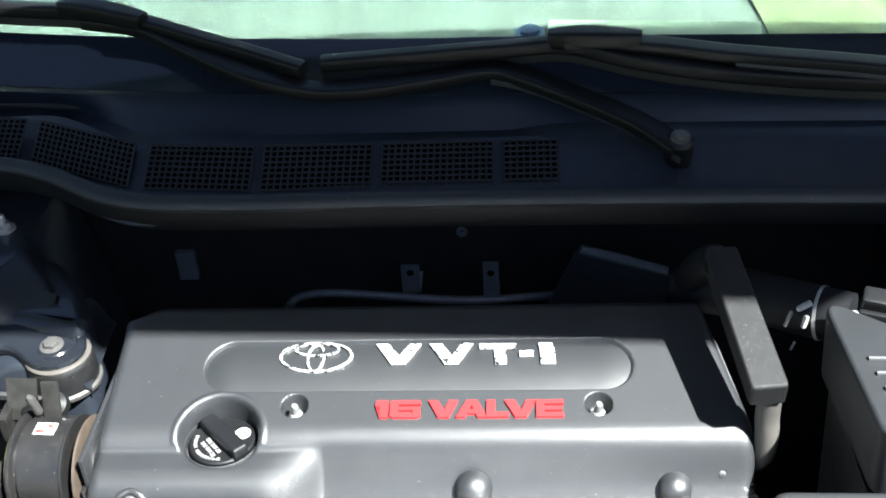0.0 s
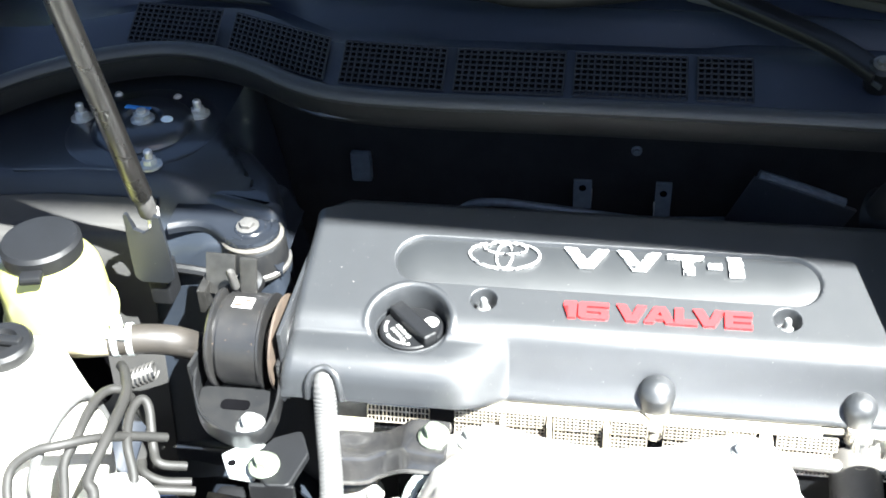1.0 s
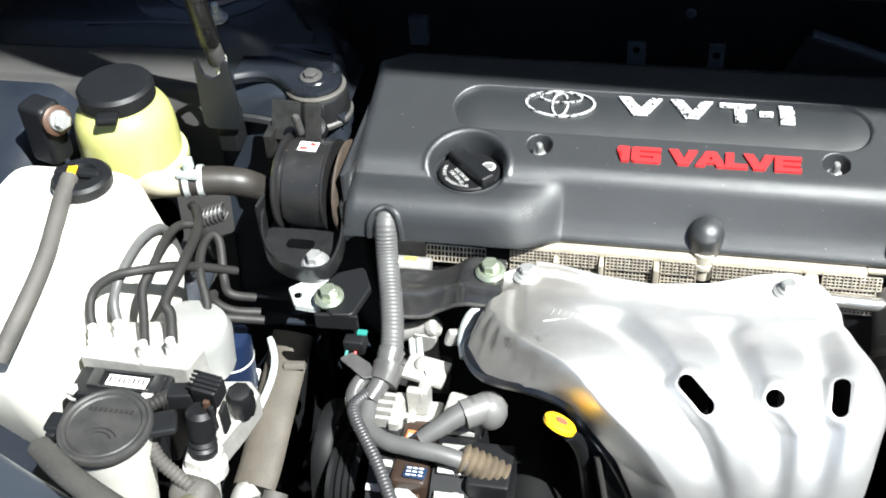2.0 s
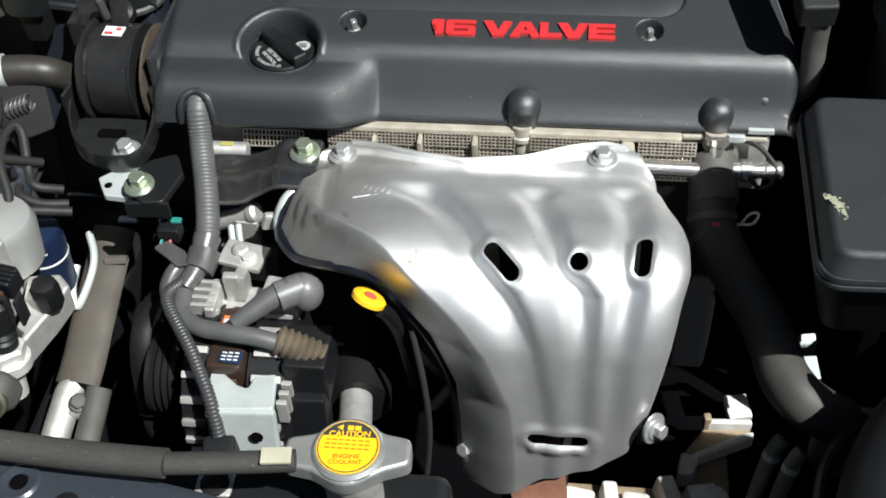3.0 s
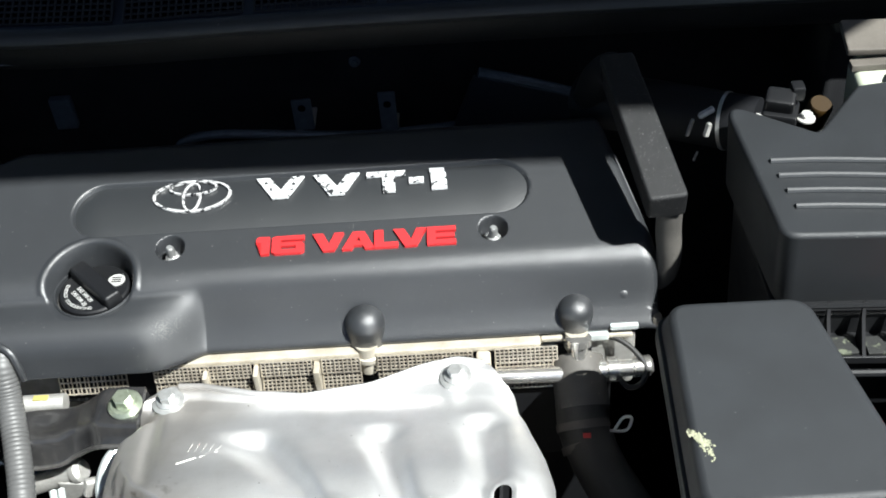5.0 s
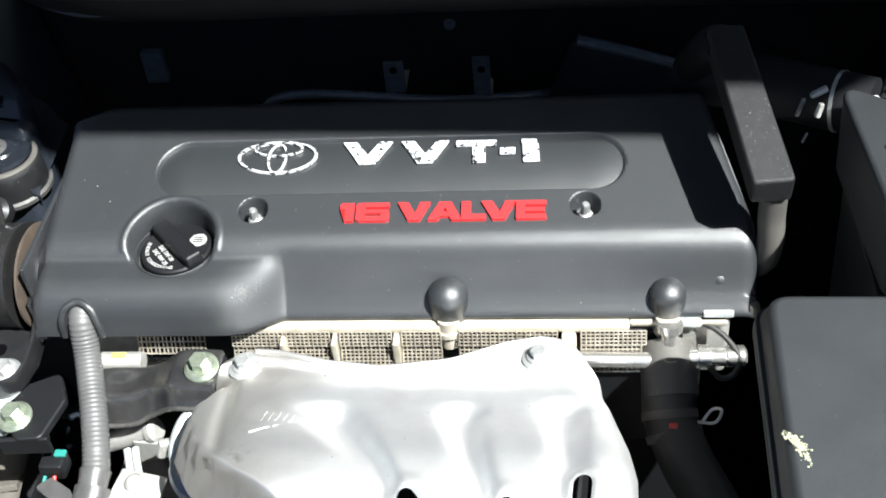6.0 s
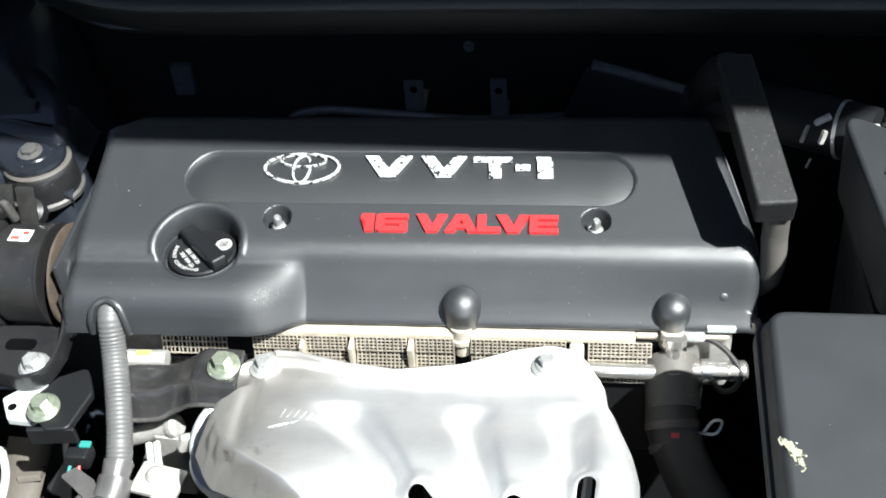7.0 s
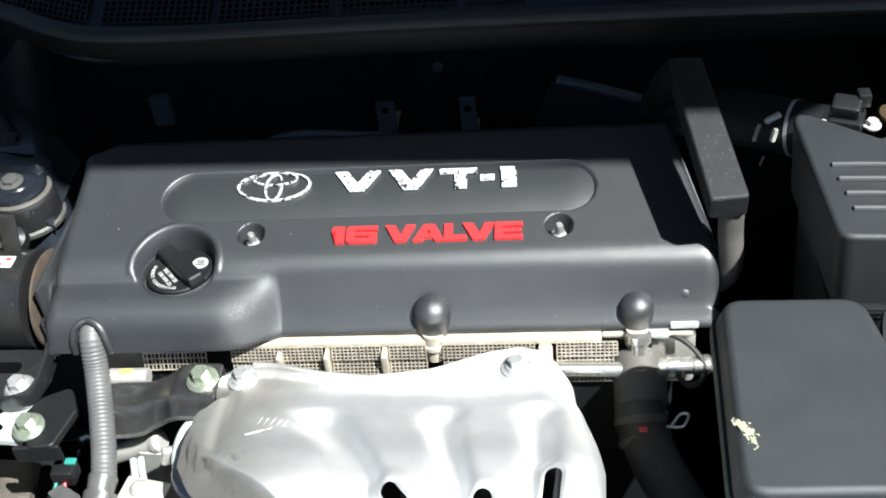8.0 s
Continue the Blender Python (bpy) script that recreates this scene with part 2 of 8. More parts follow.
FRIT = mat("black_glass_edge", (0.012, 0.016, 0.026), (0.010, 0.013, 0.02), rough=0.08, scale=10, bump=0)
ASPHALT = mat("asphalt", (0.055, 0.054, 0.052), (0.04, 0.04, 0.039), rough=0.85, scale=3, grain=160, bump=0.6)
GRASS = mat("grass", (0.07, 0.115, 0.022), (0.045, 0.08, 0.016), rough=0.8, scale=2, grain=60, bump=0.8)
BODYPAINT = mat("dark_blue_car_paint", (0.008, 0.013, 0.028), (0.010, 0.015, 0.03), rough=0.22, scale=8, grain=600, bump=0.0, coat=1.0)
SILVERTRIM = mat("pale_headlamp_trim", (0.62, 0.64, 0.64), (0.55, 0.57, 0.58), rough=0.3, scale=20)
BARK = mat("bark", (0.10, 0.075, 0.05), (0.06, 0.045, 0.03), rough=0.9, scale=6, grain=60, bump=0.8)
LEAF = mat("leaf", (0.09, 0.14, 0.03), (0.06, 0.10, 0.02), rough=0.6, scale=3, grain=50)
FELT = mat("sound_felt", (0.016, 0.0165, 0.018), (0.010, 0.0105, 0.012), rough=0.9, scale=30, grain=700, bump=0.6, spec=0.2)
# near-black without sheen: colour standing in for shade in depths, gaps and holes
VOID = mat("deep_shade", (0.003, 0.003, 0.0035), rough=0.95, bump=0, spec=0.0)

# ---- building helpers ----
ORIGIN = {}


def thing(name, label, category, at=(0, 0, 0), group="", kind=""):
    ob = new(name)
    ob.location = at
    ob.empty_display_size = 0.02
    ORIGIN[ob.name] = Vector(at)
    return tagged(ob, label, category, group, kind)


def mesh_of(name, bm, material, angle=35):
    bmesh.ops.recalc_face_normals(bm, faces=bm.faces)
    me = bpy.data.meshes.new(name)
    bm.to_mesh(me)
    bm.free()
    for m in material if isinstance(material, (list, tuple)) else [material]:
        me.materials.append(m)
    me.polygons.foreach_set("use_smooth", [True] * len(me.polygons))
    me.set_sharp_from_angle(angle=radians(angle))
    return me


def even_normals(ob):
    """Keeps large flat faces flat beside their rounded edges."""
    if len(ob.data.vertices) < 6000:
        m = ob.modifiers.new("even_normals", "WEIGHTED_NORMAL")
        m.keep_sharp = True


def part(name, bm, material, parent, label="", angle=35):
    """Links a bmesh, built in world places, as one mesh under a thing or a part."""
    o = ORIGIN[parent.name]
    bm.transform(Matrix.Translation(-o))
    ob = new(name, mesh_of(name, bm, material, angle))
    ob.parent = parent
    even_normals(ob)
    ORIGIN[ob.name] = o
    return tagged(ob, label)


def single(name, bm, material, label, category, group="", kind="", angle=35):
    """A thing of one mesh, with its origin at the middle of its base."""
    lo = Vector([min(v.co[i] for v in bm.verts) for i in range(3)])
    hi = Vector([max(v.co[i] for v in bm.verts) for i in range(3)])
    o = Vector(((lo.x + hi.x) / 2, (lo.y + hi.y) / 2, lo.z))
    bm.transform(Matrix.Translation(-o))
    ob = new(name, mesh_of(name, bm, material, angle))
    ob.location = o
    even_normals(ob)
    ORIGIN[ob.name] = o
    return tagged(ob, label, category, group, kind)


def bevelled(bm, width, segments=2):
    if width:
        bmesh.ops.bevel(bm, geom=list(bm.edges), offset=width, segments=segments, profile=0.5, affect="EDGES", clamp_overlap=True)
    return bm


def box(lo, hi, bevel=0.002, segments=2, turn=None):
    """A box between two corners; turn: degrees about its middle (x, y, z)."""
    bm = bmesh.new()
    lo, hi = Vector(lo), Vector(hi)
    bmesh.ops.create_cube(bm, size=1.0)
    bmesh.ops.scale(bm, vec=hi - lo, verts=bm.verts)
    bevelled(bm, bevel, segments)
    m = Matrix.Translation((lo + hi) / 2)
    if turn:
        m = m @ pose(0, 0, 0, *turn)
    bm.transform(m)
    return bm


def prism(outline, z0, z1, bevel=0.002, segments=3, shrink=0.0):
    """An upright slab with the outline (x, y) from z0 to z1 and a rounded upper edge; shrink: how far the foot stands in from the top."""
    bm = bmesh.new()
    pts = [Vector(p) for p in outline]
    pts = [p for i, p in enumerate(pts) if (p - pts[i - 1]).length > 1e-5]
    n = len(pts)
    area = sum(pts[i - 1].cross(pts[i]) for i in range(n))
    if area < 0:
        pts.reverse()
    mid = sum(pts, Vector((0, 0))) / n
    inward = []
    for i in range(n):
        a, b = (pts[i] - pts[i - 1]).normalized(), (pts[(i + 1) % n] - pts[i]).normalized()
        d = Vector((-a.y - b.y, a.x + b.x))
        d.normalize()
        inward.append(d / max(0.5, d.dot(Vector((-a.y, a.x)))))
    levels = [(z0, 0.0, 1.0 - shrink)]
    if bevel:
        for k in range(segments + 1):
            a = math.pi / 2 * k / segments
            levels.append((z1 - bevel * (1 - math.sin(a)), bevel * (1 - math.cos(a)), 1.0))
    else:
        levels.append((z1, 0.0, 1.0))
    rows = [[bm.verts.new((*(mid + (p + d * off - mid) * s), z)) for p, d in zip(pts, inward)] for z, off, s in levels]
    for a, b in zip(rows, rows[1:]):
        for i in range(n):
            bm.faces.new((a[i], a[(i + 1) % n], b[(i + 1) % n], b[i]))
    bm.faces.new(rows[0][::-1])
    bm.faces.new(rows[-1])
    return bm


def rounded(corners, r, steps=6):
    """A polygon with rounded corners; r one radius or one for each corner."""
    out, n = [], len(corners)
    for i in range(n):
        p, a, b = (Vector(corners[j % n]) for j in (i, i - 1, i + 1))
        rr = r[i] if isinstance(r, (list, tuple)) else r
        u, v = (a - p).normalized(), (b - p).normalized()
        half = u.angle(v) / 2
        d = min(rr / max(math.tan(half), 0.05), (a - p).length * 0.49, (b - p).length * 0.49)
        for s in range(steps + 1):
            t = s / steps
            out.append(tuple((p + u * d) * (1 - t) ** 2 + p * 2 * t * (1 - t) + (p + v * d) * t ** 2))
    return out


def frame_of(d):
    d = Vector(d).normalized()
    side = d.cross(Vector((0, 0, 1)))
    if side.length < 0.05:
        side = d.cross(Vector((0, 1, 0)))
    side.normalize()
    return side, side.cross(d)


def lathe(profile, foot, axis=(0, 0, 1), sides=24, bm=None, caps=True):
    """Turns (radius, height) pairs about an axis that starts at foot."""
    bm = bm or bmesh.new()
    ax, foot = Vector(axis).normalized(), Vector(foot)
    u, v = frame_of(ax)
    rings = []
    for r, h in profile:
        if r < 1e-5:
            rings.append([bm.verts.new(foot + ax * h)])
        else:
            rings.append([bm.verts.new(foot + ax * h + r * (u * math.cos(a) + v * math.sin(a))) for a in (2 * math.pi * i / sides for i in range(sides))])
    for p, q in zip(rings, rings[1:]):
        for i in range(sides):
            j = (i + 1) % sides
            if len(p) == 1 and len(q) == 1:
                continue
            if len(p) == 1:
                bm.faces.new((p[0], q[j], q[i]))
            elif len(q) == 1:
                bm.faces.new((p[i], p[j], q[0]))
            else:
                bm.faces.new((p[i], p[j], q[j], q[i]))
    for ring in (rings[0], rings[-1]) if caps else ():
        if len(ring) > 1:
            bm.faces.new(ring)
    return bm


def spline(points, steps=8):
    """A smooth line through the points."""
    ps = [Vector(p) for p in points]
    ps = [2 * ps[0] - ps[1], *ps, 2 * ps[-1] - ps[-2]]
    out = []
    for a, b, c, d in zip(ps, ps[1:], ps[2:], ps[3:]):
        for s in range(steps):
            t = s / steps
            out.append(0.5 * (2 * b + (c - a) * t + (2 * a - 5 * b + 4 * c - d) * t * t + (3 * b - a - 3 * c + d) * t ** 3))
    return out + [ps[-2]]


def tube(points, radius, sides=12, steps=8, rib=0.0, pitch=0.005, smooth=True, taper=None, bm=None, flat=1.0):
    """A pipe along a smooth line. rib: depth of rings every pitch metres. taper: radius factor along the way from 0 to 1."""
    bm = bm or bmesh.new()
    line = spline(points, steps) if smooth else [Vector(p) for p in points]
    if rib:
        fine, left = [line[0]], 0.0
        step = pitch / 4
        for a, b in zip(line, line[1:]):
            length = (b - a).length
            d = step - left
            while d < length:
                fine.append(a.lerp(b, d / length))
                d += step
            left = length - (d - step)
        line = fine
    rings, up = [], None
    for i, p in enumerate(line):
        d = (line[min(i + 1, len(line) - 1)] - line[max(i - 1, 0)]).normalized()
        if up is None:
            u, v = frame_of(d)
        else:
            u = (up - d * up.dot(d)).normalized()
            v = u.cross(d)
        up = u
        r = radius * (taper(i / (len(line) - 1)) if taper else 1.0)
        if rib:
            r -= rib * (1 if i % 4 == 0 else 0.35 if i % 4 in (1, 3) else 0)
        rings.append([bm.verts.new(p + r * (u * math.cos(a) + v * flat * math.sin(a))) for a in (2 * math.pi * k / sides for k in range(sides))])
    for p, q in zip(rings, rings[1:]):
        for k in range(sides):
            j = (k + 1) % sides
            bm.faces.new((p[k], p[j], q[j], q[k]))
    bm.faces.new(rings[0][::-1])
    bm.faces.new(rings[-1])
    return bm


def joined(*bms):
    out = bmesh.new()
    for b in bms:
        me = bpy.data.meshes.new("tmp")
        b.to_mesh(me)
        b.free()
        out.from_mesh(me)
        bpy.data.meshes.remove(me)
    return out


def sheet(rows, thick, closed=False):
    """A skin through rows of places, with a thickness downwards along its normal."""
    bm = bmesh.new()
    vs = [[bm.verts.new(p) for p in row] for row in rows]
    for a, b in zip(vs, vs[1:]):
        for i in range(len(a) - 1):
            bm.faces.new((a[i], a[i + 1], b[i + 1], b[i]))
    bmesh.ops.recalc_face_normals(bm, faces=bm.faces)
    if thick:
        bmesh.ops.solidify(bm, geom=list(bm.faces), thickness=thick)
    return bm


def hexhead(foot, axis, r, h, flange=1.5, washer=0.25, stud=0.0):
    """A hexagon flange bolt head: flange, hexagon with a softened crown and, for nuts, a stud."""
    low = lathe([(r * flange, 0), (r * flange, h * washer), (r * 1.12, h * (washer + 0.12)), (0, h * (washer + 0.12))], foot, axis, 20)
    hx = lathe([(r, h * washer), (r, h * 0.92), (r * 0.86, h), (0, h)], foot, axis, 6)
    parts_ = [low, hx]
    if stud:
        parts_.append(lathe([(r * 0.52, h * 0.8), (r * 0.52, h + stud * 0.85), (r * 0.36, h + stud), (0, h + stud)], foot, axis, 12))
    return joined(*parts_)


def lettering(text, size, depth, wide=1.0, bold=0.0):
    """Built-in font as a bmesh lying in x and y, with its middle at the origin."""
    cu = bpy.data.curves.new("letters", "FONT")
    cu.body, cu.size, cu.extrude, cu.offset = text, size, depth, bold
    cu.align_x, cu.align_y = "CENTER", "CENTER"
    ob = new("letters", cu)
    me = bpy.data.meshes.new_from_object(ob.evaluated_get(bpy.context.evaluated_depsgraph_get()))
    bm = bmesh.new()
    bm.from_mesh(me)
    bpy.data.objects.remove(ob)
    bpy.data.curves.remove(cu)
    bpy.data.meshes.remove(me)
    bmesh.ops.scale(bm, vec=(wide, 1, 1), verts=bm.verts)
    return bm


def smooth_step(a, b, x):
    t = max(0.0, min(1.0, (x - a) / (b - a)))
    return t * t * (3 - 2 * t)


def at_way(place, axis):
    """A pose at place whose z points along axis."""
    return Matrix.Translation(place) @ Vector(axis).to_track_quat("Z", "Y").to_matrix().to_4x4()

# ---- setting ----
def ground_sheet():
    bm = bmesh.new()
    n, size = 40, 600.0
    vs = [[bm.verts.new((size * (2 * i / n - 1) ** 3, size * (2 * j / n - 1) ** 3, 0.0)) for i in range(n + 1)] for j in range(n + 1)]
    for a, b in zip(vs, vs[1:]):
        for i in range(n):
            bm.faces.new((a[i], a[i + 1], b[i + 1], b[i]))
    return bm


single("ground", ground_sheet(), GRASS, "sunlit green lawn round the parked car", "ground", kind="structure")
single("driveway", box((-1.6, -14, 0.0), (9.0, 9, 0.025), 0.004), ASPHALT, "grey asphalt drive under the parked car", "driveway", kind="structure")

# the car's own shell round the engine bay
car = thing("car_body", "dark blue car with its bonnet held open on a gas strut", "car", (0.1, 0.6, 0.0))

HINGE, LIFT, LENGTH = Vector((0.1, 1.0, 1.13)), 48.0, 1.012


def bonnet():
    rows = []
    for j in range(13):
        s = j / 12
        wide = 0.80 - 0.045 * s ** 2
        y = -LENGTH * s
        rows.append([((wide * (2 * i / 16 - 1)), y - 0.02 * (1 - abs(2 * i / 16 - 1) ** 2.5) * (s > 0.98), 0.03 * (1 - (2 * i / 16 - 1) ** 2) - 0.02 * s) for i in range(17)])
    bm = sheet(rows, 0.02)
    bm.transform(Matrix.Translation(HINGE) @ pose(0, 0, 0, -LIFT, 0, 0))
    return bm


part("bonnet", bonnet(), BODYPAINT, car, "raised dark blue bonnet panel")

# bulkhead behind the engine, with a floor pan and inner wings that close the bay
part("bulkhead", box((-0.70, 0.985, 0.30), (0.90, 1.01, 0.90), 0.004), FELT, car, "dark felt-covered bulkhead in the shade")
# added unseen box that stops sun reaching the bulkhead behind it
part("bulkhead_step", box((0.44, 0.865, 0.316), (0.88, 0.985, 0.855), 0.006), FELT, car)
# the tray's colour, not the lighting, makes the bay's floor read as shade
part("undertray", box((-0.72, 0.16, 0.30), (0.92, 1.0, 0.315), 0.003), VOID, car, "tray under the engine, coloured near-black as deep shade")
part("inner_wing", box((-0.74, 0.10, 0.31), (-0.70, 1.0, 0.90), 0.004), FELT, car)
part("inner_wing", box((0.88, 0.10, 0.31), (0.92, 1.0, 0.90), 0.004), FELT, car)


def wing(side):
    x0, x1 = (-0.70, -0.95) if side < 0 else (0.90, 1.15)
    prof = [(0.0, 0.0), (0.02, 0.012), (0.10, 0.016), (0.19, -0.005), (0.24, -0.06), (0.255, -0.18), (0.25, -0.45)]
    rows = []
    for j in range(15):
        y = 0.02 + 1.25 * j / 14
        base = 0.86 + 0.11 * smooth_step(0.0, 1.1, y)
        rows.append([(x0 + (x1 - x0) * d / 0.25, y, base + h) for d, h in prof])
    return sheet(rows, 0.003)


part("wing", wing(-1), BODYPAINT, car)
part("wing", wing(1), BODYPAINT, car)
for x in (-0.86, 1.06):
    tyre = part("wheel", lathe([(0.20, -0.09), (0.30, -0.10), (0.325, -0.075), (0.327, 0.075), (0.30, 0.10), (0.20, 0.09)], (x, 0.52, 0.351), (1, 0, 0), 48), RUBBER, car, "black tyre on the drive")
    part("rim", lathe([(0.0, -0.05), (0.06, -0.06), (0.19, -0.08), (0.20, -0.09), (0.20, 0.09), (0.18, 0.07), (0.0, 0.05)], (x, 0.52, 0.351), (1, 0, 0), 36), STEEL, tyre)
part("nose", box((-0.8, -0.02, 0.35), (1.0, 0.06, 0.80), 0.03, 4), BODYPAINT, car)

def bow(x):
    """How far the foot of the glass runs back towards the pillar."""
    return 0.14 * min(x - 0.1, 0.0) ** 2 - 0.055 * max(x - 0.1, 0.0)


# scuttle: a ribbed trough below the windscreen
def scuttle():
    prof = [(0.840, 0.897), (0.842, 0.904), (0.850, 0.911), (0.862, 0.9150), (0.885, 0.920), (0.910, 0.930), (0.925, 0.934), (0.940, 0.929), (0.958, 0.928),
            (0.965, 0.934), (0.975, 0.941), (0.985, 0.947), (0.995, 0.950)]
    rows = []
    for y, z in prof:
        row = []
        for i in range(81):
            x = -0.80 + 1.64 * i / 80
            back = 0.079 * smooth_step(-0.29, -0.44, x) * (1 - smooth_step(0.95, 1.04, y)) - 0.05 * smooth_step(-0.50, -0.66, x) * (1 - smooth_step(0.95, 1.04, y))
            dip = -0.006 * smooth_step(0.922, 0.935, y) * (1 - smooth_step(0.96, 0.985, y)) * smooth_step(0.0, 0.05, 0.10 - x) if y < 0.99 else 0.0
            row.append((x, y + back * (1 - smooth_step(0.95, 0.99, y)) + bow(x) * smooth_step(0.94, 0.985, y), z + dip - 0.02 * (x - 0.1) ** 2))
        rows.append(row)
    return sheet(rows, 0.003)


scut = part("scuttle_panel", scuttle(), COWL, car, "matt blue-black plastic scuttle panel")


def grille(x0, x1, shift0, shift1):
    """One window of fine square mesh: bars over a flat dark sheet."""
    bms = []
    nx, ny = max(4, round((x1 - x0) / 0.0064)), 8
    def spot(u, v):
        x = x0 + (x1 - x0) * u
        y = 0.8655 + 0.0475 * v + shift0 + (shift1 - shift0) * u
        return Vector((x, y, 0.9135 + 0.0205 * v + 0.0022))
    for i in range(nx + 1):
        a, b = spot(i / nx, 0), spot(i / nx, 1)
        bms.append(tube([a, b], 0.0011, 4, 1, smooth=False))
    for j in range(ny + 1):
        a, b = spot(0, j / ny), spot(1, j / ny)
        bms.append(tube([a, b], 0.0011, 4, 1, smooth=False))
    return joined(*bms)


# flat quad under the bars; the openings' shade is put into its colour
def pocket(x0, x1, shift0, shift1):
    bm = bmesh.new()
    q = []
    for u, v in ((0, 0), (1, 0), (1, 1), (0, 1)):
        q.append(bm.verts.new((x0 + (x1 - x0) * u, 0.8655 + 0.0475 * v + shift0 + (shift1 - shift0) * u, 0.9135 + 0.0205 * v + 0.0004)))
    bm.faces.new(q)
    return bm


BARS = mat("mesh_plastic", (0.0065, 0.008, 0.012), (0.005, 0.006, 0.009), rough=0.5, spec=0.35)
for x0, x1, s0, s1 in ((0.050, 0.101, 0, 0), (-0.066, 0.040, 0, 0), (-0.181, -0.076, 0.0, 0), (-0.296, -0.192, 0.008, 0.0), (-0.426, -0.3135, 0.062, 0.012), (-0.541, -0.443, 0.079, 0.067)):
    part("mesh_window", pocket(x0, x1, s0, s1), VOID, scut, "flat dark sheet painting the shade under the intake mesh")
    part("intake_mesh", grille(x0, x1, s0, s1), BARS, scut, "fine square plastic intake mesh")

# bulb seal along the scuttle's front edge
SEAL_LINE = [(-0.70, 0.80, 0.902), (-0.62, 0.857, 0.917), (-0.555, 0.888, 0.924), (-0.489, 0.906, 0.927), (-0.436, 0.902, 0.927), (-0.388, 0.884, 0.926), (-0.335, 0.853, 0.924), (-0.285, 0.838, 0.922), (-0.2, 0.834, 0.921),
             (-0.05, 0.835, 0.921), (0.157, 0.834, 0.920), (0.39, 0.830, 0.918), (0.6, 0.826, 0.915), (0.85, 0.82, 0.91)]
part("bulb_seal", tube(SEAL_LINE, 0.0095, 12, 8, flat=0.8), SEAL, car, "dusty black rubber bulb seal")
FLANGE = mat("dusty_flange_paint", (0.0055, 0.0060, 0.0070), (0.004, 0.0044, 0.0052), rough=0.5, scale=24, grain=900, bump=0.15, specks=0.3, speck=(0.12, 0.11, 0.10))
part("seal_flange", sheet([[(p.x, p.y + d, p.z - h) for p in spline(SEAL_LINE, 6)] for d, h in ((0.000, 0.006), (0.002, 0.014), (0.004, 0.026), (0.010, 0.034), (0.040, 0.038))], 0.002), FLANGE, car, "black flange under the seal")

# windscreen, its black edge, and the pale dash behind it
def screen(y0, z0, y1, z1, x0, x1, lift=0.0, thick=0.004):
    rows = []
    for j in range(7):
        v = j / 6
        rows.append([(x0 + (x1 - x0) * i / 24, y0 + (y1 - y0) * v + bow(x0 + (x1 - x0) * i / 24), z0 + (z1 - z0) * v + lift) for i in range(25)])
    return sheet(rows, thick)


glass = part("windscreen", screen(0.985, 0.9505, 1.70, 1.385, -0.78, 0.82), GLASS, car, "green-tinted windscreen glass")
glass.visible_shadow = False
part("black_border", screen(0.978, 0.9515, 1.032, 0.9865, -0.80, 0.84, 0.0015, 0.0015), FRIT, car, "black printed glass border")


def dash():
    rows = []
    for y, z in ((1.00, 0.92), (1.04, 0.945), (1.08, 0.962), (1.2, 0.985), (1.35, 1.0), (1.5, 1.0), (1.58, 0.985), (1.6, 0.9)):
        rows.append([(-0.62 + 1.44 * i / 24, y + 0.06 * ((2 * (i / 24) - 1) ** 2), z) for i in range(25)])
    return sheet(rows, 0.006)


single("dashboard", dash(), DASH, "pale sunlit dashboard top behind the windscreen", "dashboard")
single("dash_sensor", joined(box((0.062, 1.055, 0.955), (0.092, 1.085, 0.974), 0.003), lathe([(0.011, 0), (0.011, 0.004), (0.008, 0.006), (0, 0.006)], (0.077, 1.07, 0.974), sides=16)), BLUE, "small blue-grey light sensor on the dash", "sensor")

# added sheet whose yellow-green colour stands in for sun on the dash
OLIVE = mat("olive_dash_tint", (0.030, 0.031, 0.010), (0.022, 0.023, 0.008), rough=0.85, scale=14, grain=700, bump=0.4)


def dash_mat():
    rows = []
    for y, z in ((1.035, 0.9445), (1.06, 0.957), (1.10, 0.970), (1.2, 0.989), (1.33, 1.002), (1.46, 1.004)):
        rows.append([(0.338 + 0.40 * i / 12 - 0.19 * (y - 1.0), y + 0.06 * ((2 * (0.94 + 0.42 * i / 12) / 1.44 - 1) ** 2), z) for i in range(13)])
    return sheet(rows, 0.003)


single("dash_mat", dash_mat(), OLIVE, "yellow-green sheet added for the sunlit area of the dash", "mat")
DASHPAPER = mat("grey_paper", (0.16, 0.17, 0.15), (0.13, 0.14, 0.12), rough=0.8, scale=20)
single("dash_paper", box((0.096, 1.062, 0.9665), (0.315, 1.092, 0.9705), 0.0005, turn=(9, 0, -5)), DASHPAPER, "pale folded paper lying on the dash", "paper")

# ---- wipers ----
WIPER = mat("wiper_black", (0.0050, 0.0050, 0.0054), (0.0038, 0.0038, 0.0042), rough=0.40, spec=0.22, scale=40, grain=1500, bump=0.15, specks=0.15, speck=(0.10, 0.10, 0.10))


